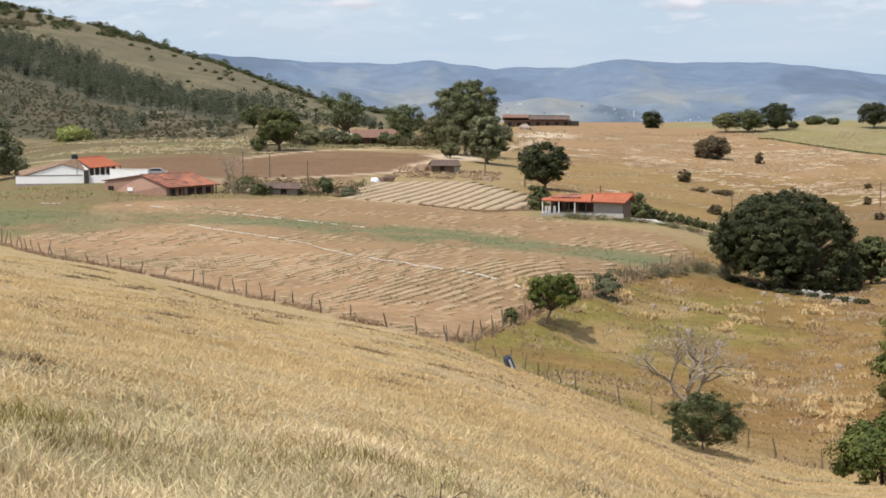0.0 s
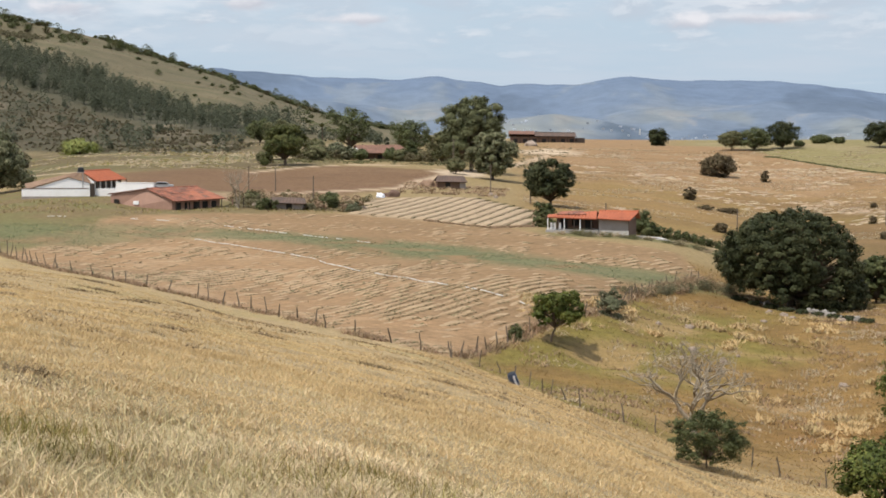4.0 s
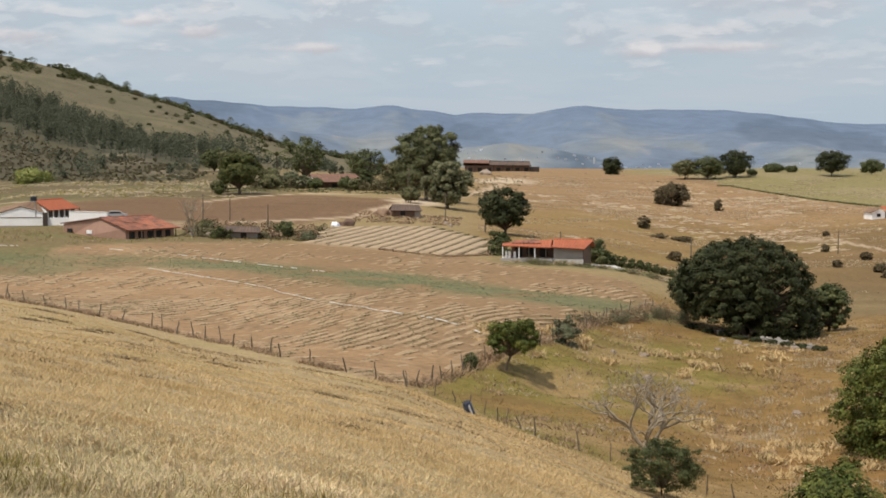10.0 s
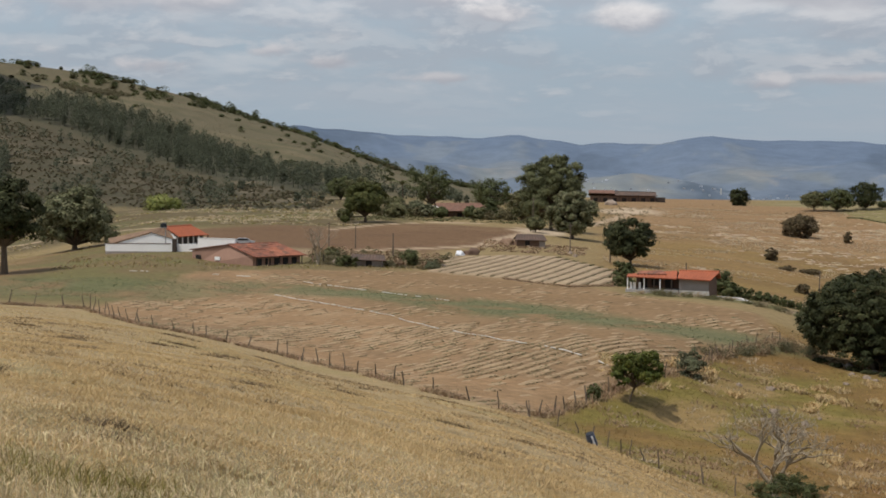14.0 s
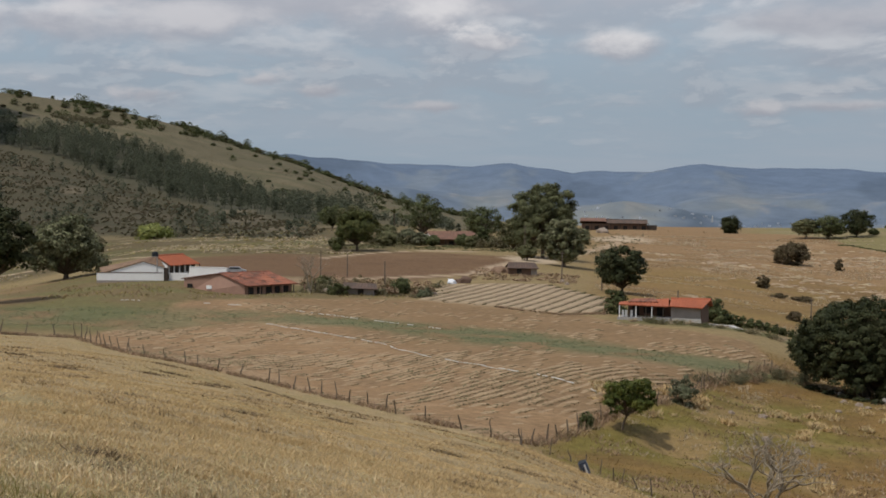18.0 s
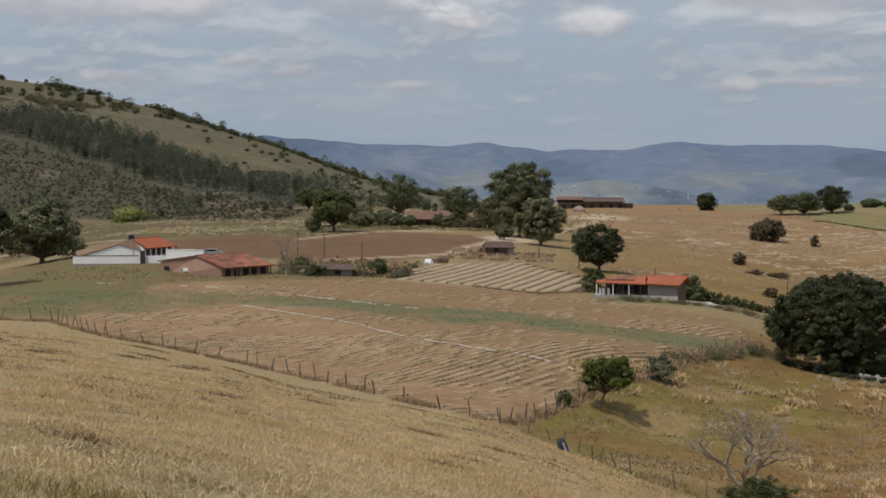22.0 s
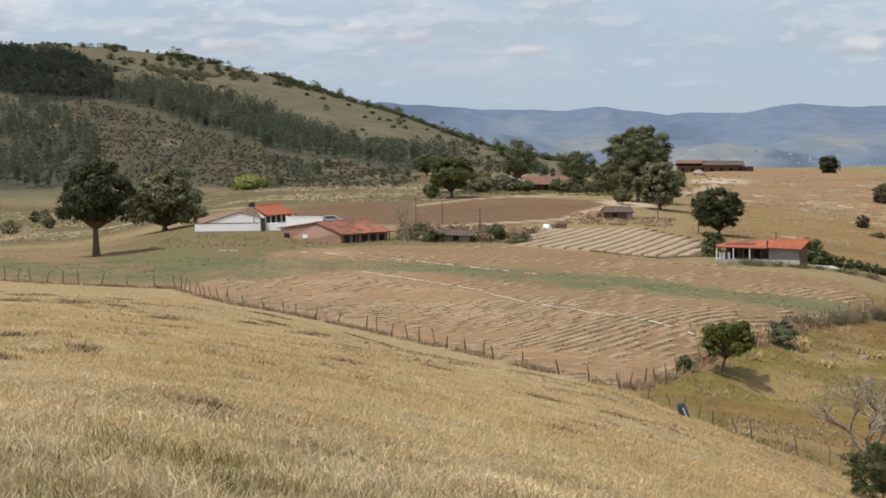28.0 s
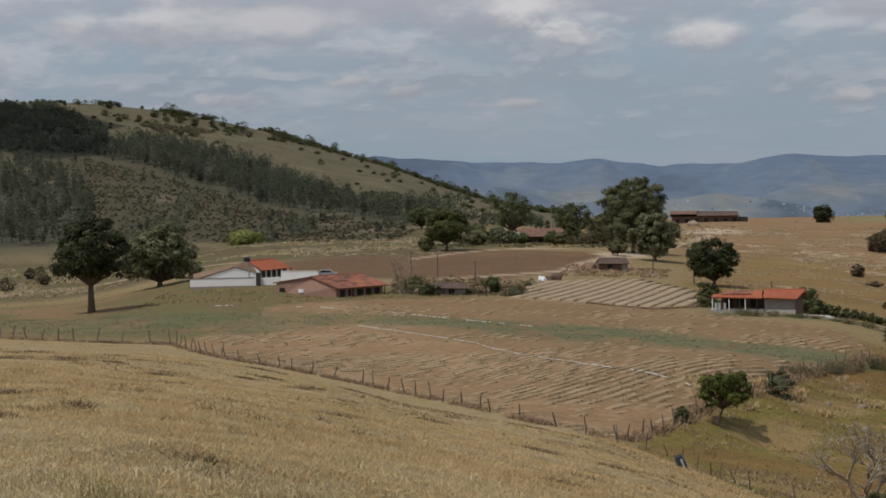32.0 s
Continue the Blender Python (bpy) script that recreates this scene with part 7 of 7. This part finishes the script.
# ---- the wooded hillside ----
def woodland(name, spots, tall, leaves, leaf, mat, label, seed, slim=0.30, trunk=True, category="woodland"):
    """Many far trees as one object of stuff: a stem and a loose crown of leaf sprays each."""
    rs = np.random.RandomState(seed)
    x, y = np.array(spots).T
    z = heights(x, y)
    n = len(x)
    h = tall * rs.uniform(0.55, 1.25, n)
    w = h * slim * rs.uniform(0.7, 1.4, n)
    u = rs.uniform(0.05 if not trunk else 0.22, 1.0, (n, leaves))
    prof = np.sqrt(np.clip(1 - (2 * u - 0.95) ** 2, 0.02, 1)) * np.sqrt(rs.rand(n, leaves))
    a = rs.uniform(0, 6.283, (n, leaves))
    c = np.stack([x[:, None] + np.cos(a) * prof * w[:, None], y[:, None] + np.sin(a) * prof * w[:, None], z[:, None] + u * h[:, None]], -1).reshape(-1, 3)
    m = len(c)
    nrm = rs.normal(size=(m, 3))
    nrm[:, 2] = np.abs(nrm[:, 2]) + 1.1
    nrm /= np.linalg.norm(nrm, axis=1)[:, None]
    t = np.cross(nrm, rs.normal(size=(m, 3)))
    t /= np.linalg.norm(t, axis=1)[:, None]
    b = np.cross(nrm, t)
    s = leaf * rs.uniform(0.6, 1.4, (m, 1))
    v = np.stack([c - t * s, c + b * s * 0.6, c + t * s, c - b * s * 0.6], 1).reshape(-1, 3)
    i = np.arange(m)[:, None] * 4
    f = np.concatenate([i + np.array([[0, 1, 3]]), i + np.array([[1, 2, 3]])])
    if trunk:
        o = len(v)
        q = np.stack([x, y, z], 1)
        up = np.stack([np.zeros(n), np.zeros(n), h * 0.7], 1)
        r = (0.012 * h)[:, None]
        ex = np.array([[1.0, 0, 0]])
        v = np.concatenate([v, np.stack([q - ex * r, q + ex * r, q + up], 1).reshape(-1, 3)])
        f = np.concatenate([f, o + np.arange(3 * n).reshape(-1, 3)])
    return tagged(new(name, mesh_from(name, v, f, mat)), label, category, kind="stuff")


def fill(poly, n, seed, clump=-9.0, size=60, pull=0.0):
    """Places inside a plot, thinned by a broad pattern."""
    rs = np.random.RandomState(seed)
    P = np.array(poly)
    lo, hi = P.min(0), P.max(0)
    x, y = rs.uniform(lo[0], hi[0], n), rs.uniform(lo[1], hi[1], n)
    ok = (inside(x, y, poly, 3.0) > rs.uniform(0.3, 0.7, n)) & (waves(x, y, size, seed + 5) > clump)
    return np.stack([x[ok], y[ok]], 1)


woodland("pine_belt", fill(BELT, 3600, 31, -0.9, 40), 9.5, 130, 0.45, M_WOODLAND, "dark belt of slim pines slanting down the hillside", 31, 0.24)
woodland("plantation", fill(WOOD, 2300, 32, -0.9, 50), 8.5, 90, 0.5, M_WOODLAND, "dense plantation of tall green trees at the hill's foot", 32, 0.24)
woodland("scrub", fill(SLOPE, 3600, 33, -1.2, 45), 0.8, 32, 0.38, M_SCRUB, "olive scrub that covers the lower hillside", 33, 0.85, False, "scrub")
woodland("scrub", fill(SLOPE, 4200, 47, -0.1, 60), 0.6, 30, 0.36, M_SCRUB_RUST, "rusty-brown scrub over the lower hillside", 47, 0.9, False, "scrub")
woodland("scrub", fill(STRIP, 900, 48, -0.3, 30), 1.8, 40, 0.42, M_SCRUB, "low olive scrub between the pine belt and the lower slope", 48, 0.8, False, "scrub")
woodland("scrub", fill(SLOPE, 700, 34, 0.1, 45), 5.5, 60, 0.6, M_WOODLAND, "darker green trees among the scrub", 34, 0.45, False, "scrub")
UPPER = [(-620, 1450), (-480, 1020), (-372, 990), (-330, 990), (-318, 1165), (-233, 1112), (-192, 1052), (-100, 790), (-60, 790), (-50, 1390), (-200, 1470), (-330, 1460)]
woodland("scattered_bushes", fill(UPPER, 460, 35, -0.1, 90), 2.5, 170, 0.5, M_LEAF, "scattered dark bushes on the open upper slope", 35, 0.95, False, "bushes")
P = fill(UPPER, 30000, 44, 0.0, 50)
rs = np.random.RandomState(45)
sprays("hill_tufts", P[:, 0], P[:, 1], heights(P[:, 0], P[:, 1]), rs.uniform(0.4, 1.2, len(P)), rs, M_SCRUB_RUST, 3, "coarse tufts and low scrub on the open slope", "scrub", lift=0.6)
THICKET = [(-352, 1300), (-318, 1352), (-292, 1290), (-290, 1236), (-318, 1215)]
woodland("thicket", fill(THICKET, 300, 46, -0.5, 25), 3.0, 60, 0.6, M_SCRUB, "brownish thicket on the upper slope", 46, 0.8, False, "scrub")
rs = np.random.RandomState(36)
crest = []
for k in range(680):
    a = rs.uniform(-16.5, -1.0) if k % 4 else rs.uniform(-24, -1)
    r = 1480 - rs.rand() ** 2 * 110 - max(0, a + 7) * 13
    crest.append((r * math.sin(radians(a)), r * math.cos(radians(a))))
crest = np.array(crest)
crest = crest[waves(crest[:, 0], crest[:, 1], 70, 37) + 0.6 * np.interp(np.degrees(np.arctan2(crest[:, 0], crest[:, 1])), [-24, -13, -8, -1], [-0.9, -0.2, 0.5, 0.4]) > -0.2]
woodland("ridge_bushes", crest, 3.6, 190, 0.45, M_LEAF, "dark bushes strung along the ridge", 36, 0.9, False, "bushes")
woodland("ridge_bushes", crest[1::3], 3.0, 190, 0.45, M_TWIG, "brown scrubby bushes strung along the ridge", 37, 1.0, False, "bushes")
woodland("ridge_trees", crest[3::8], 7.2, 260, 0.5, M_LEAF, "taller dark trees standing out along the ridge", 38, 0.5, False, "trees")
FOOT = [(-62, 720), (-20, 700), (10, 690), (10, 650), (-20, 600), (-70, 605), (-90, 640)]
woodland("scrub", fill(FOOT, 80, 38, -0.2, 40), 4.4, 120, 0.5, M_WOODLAND, "trees and scrub behind the farm on the rise", 38, 0.5, False, "scrub")
BRUSH = [(-46, 470), (-36, 500), (-12, 520), (6, 545), (14, 500), (6, 462), (-6, 468), (-12, 484), (-24, 480), (-34, 474)]
woodland("brush", fill(BRUSH, 150, 51, -0.4, 20), 2.6, 220, 0.26, M_DUSTY, "dusty brush round the farmhouse yard", 51, 0.7, False, "brush")
woodland("brush", fill(BRUSH, 120, 52, 0.0, 14), 3.0, 240, 0.26, M_LEAF_OLIVE, "green brush round the farmhouse yard", 52, 0.6, False, "brush")
YARD = [(-37, 300), (-38, 326), (-22, 326), (-12, 318), (-13, 293), (-26, 296)]
woodland("brush", fill(YARD, 90, 53, -0.6, 9), 1.3, 160, 0.16, M_HAY, "brown weedy brush round the tumbledown shed", 53, 0.8, False, "brush")
woodland("brush", fill(YARD, 60, 54, 0.0, 9), 1.5, 160, 0.16, M_DUSTY, "dusty green brush round the tumbledown shed", 54, 0.8, False, "brush")
PADDOCK = [(-190, 560), (-120, 520), (-110, 420), (-160, 430), (-220, 560)]
woodland("scrub", fill(PADDOCK, 60, 39, -0.3, 40), 3.6, 260, 0.45, M_SCRUB, "bushes in the paddock below the plantation", 39, 0.6, False, "scrub")

# wood added on the shoulder so that the cloud's shadow there turns darker
woodland("scrub", fill(SHOULDER, 4200, 43, -0.9, 50), 4.2, 30, 0.75, M_WOODLAND, "dark scrub wood added to deepen shadow on the hill's shoulder", 43, 0.5, False, "scrub")

# a cloud overhead, out of sight, whose shadow lies on the hill's shoulder
bm = bmesh.new()
for cx, cy, sx, sy in ((-382, 1215, 40, 95), (-345, 1085, 44, 70), (-420, 1225, 60, 110), (-330, 1045, 34, 46), (-395, 1090, 46, 60), (-470, 1180, 70, 120), (-540, 1130, 80, 120), (-450, 1090, 60, 70), (-610, 1150, 90, 150), (-470, 1290, 45, 50)):
    bmesh.ops.create_icosphere(bm, subdivisions=3, radius=1, matrix=Matrix.LocRotScale((cx + 480, cy - 1215, height(cx, cy) * 0.9 - 50), None, (sx, sy, 14)))
me = bpy.data.meshes.new("cloud")
bm.to_mesh(me)
bm.free()
me.materials.append(M_PLASTIC)
ob = tagged(new("cloud", me), "white fair-weather cloud drifting above the hill", "cloud", kind="structure")
ob.location = Vector((-480, 1215, 50)) + SUN_TO * 760
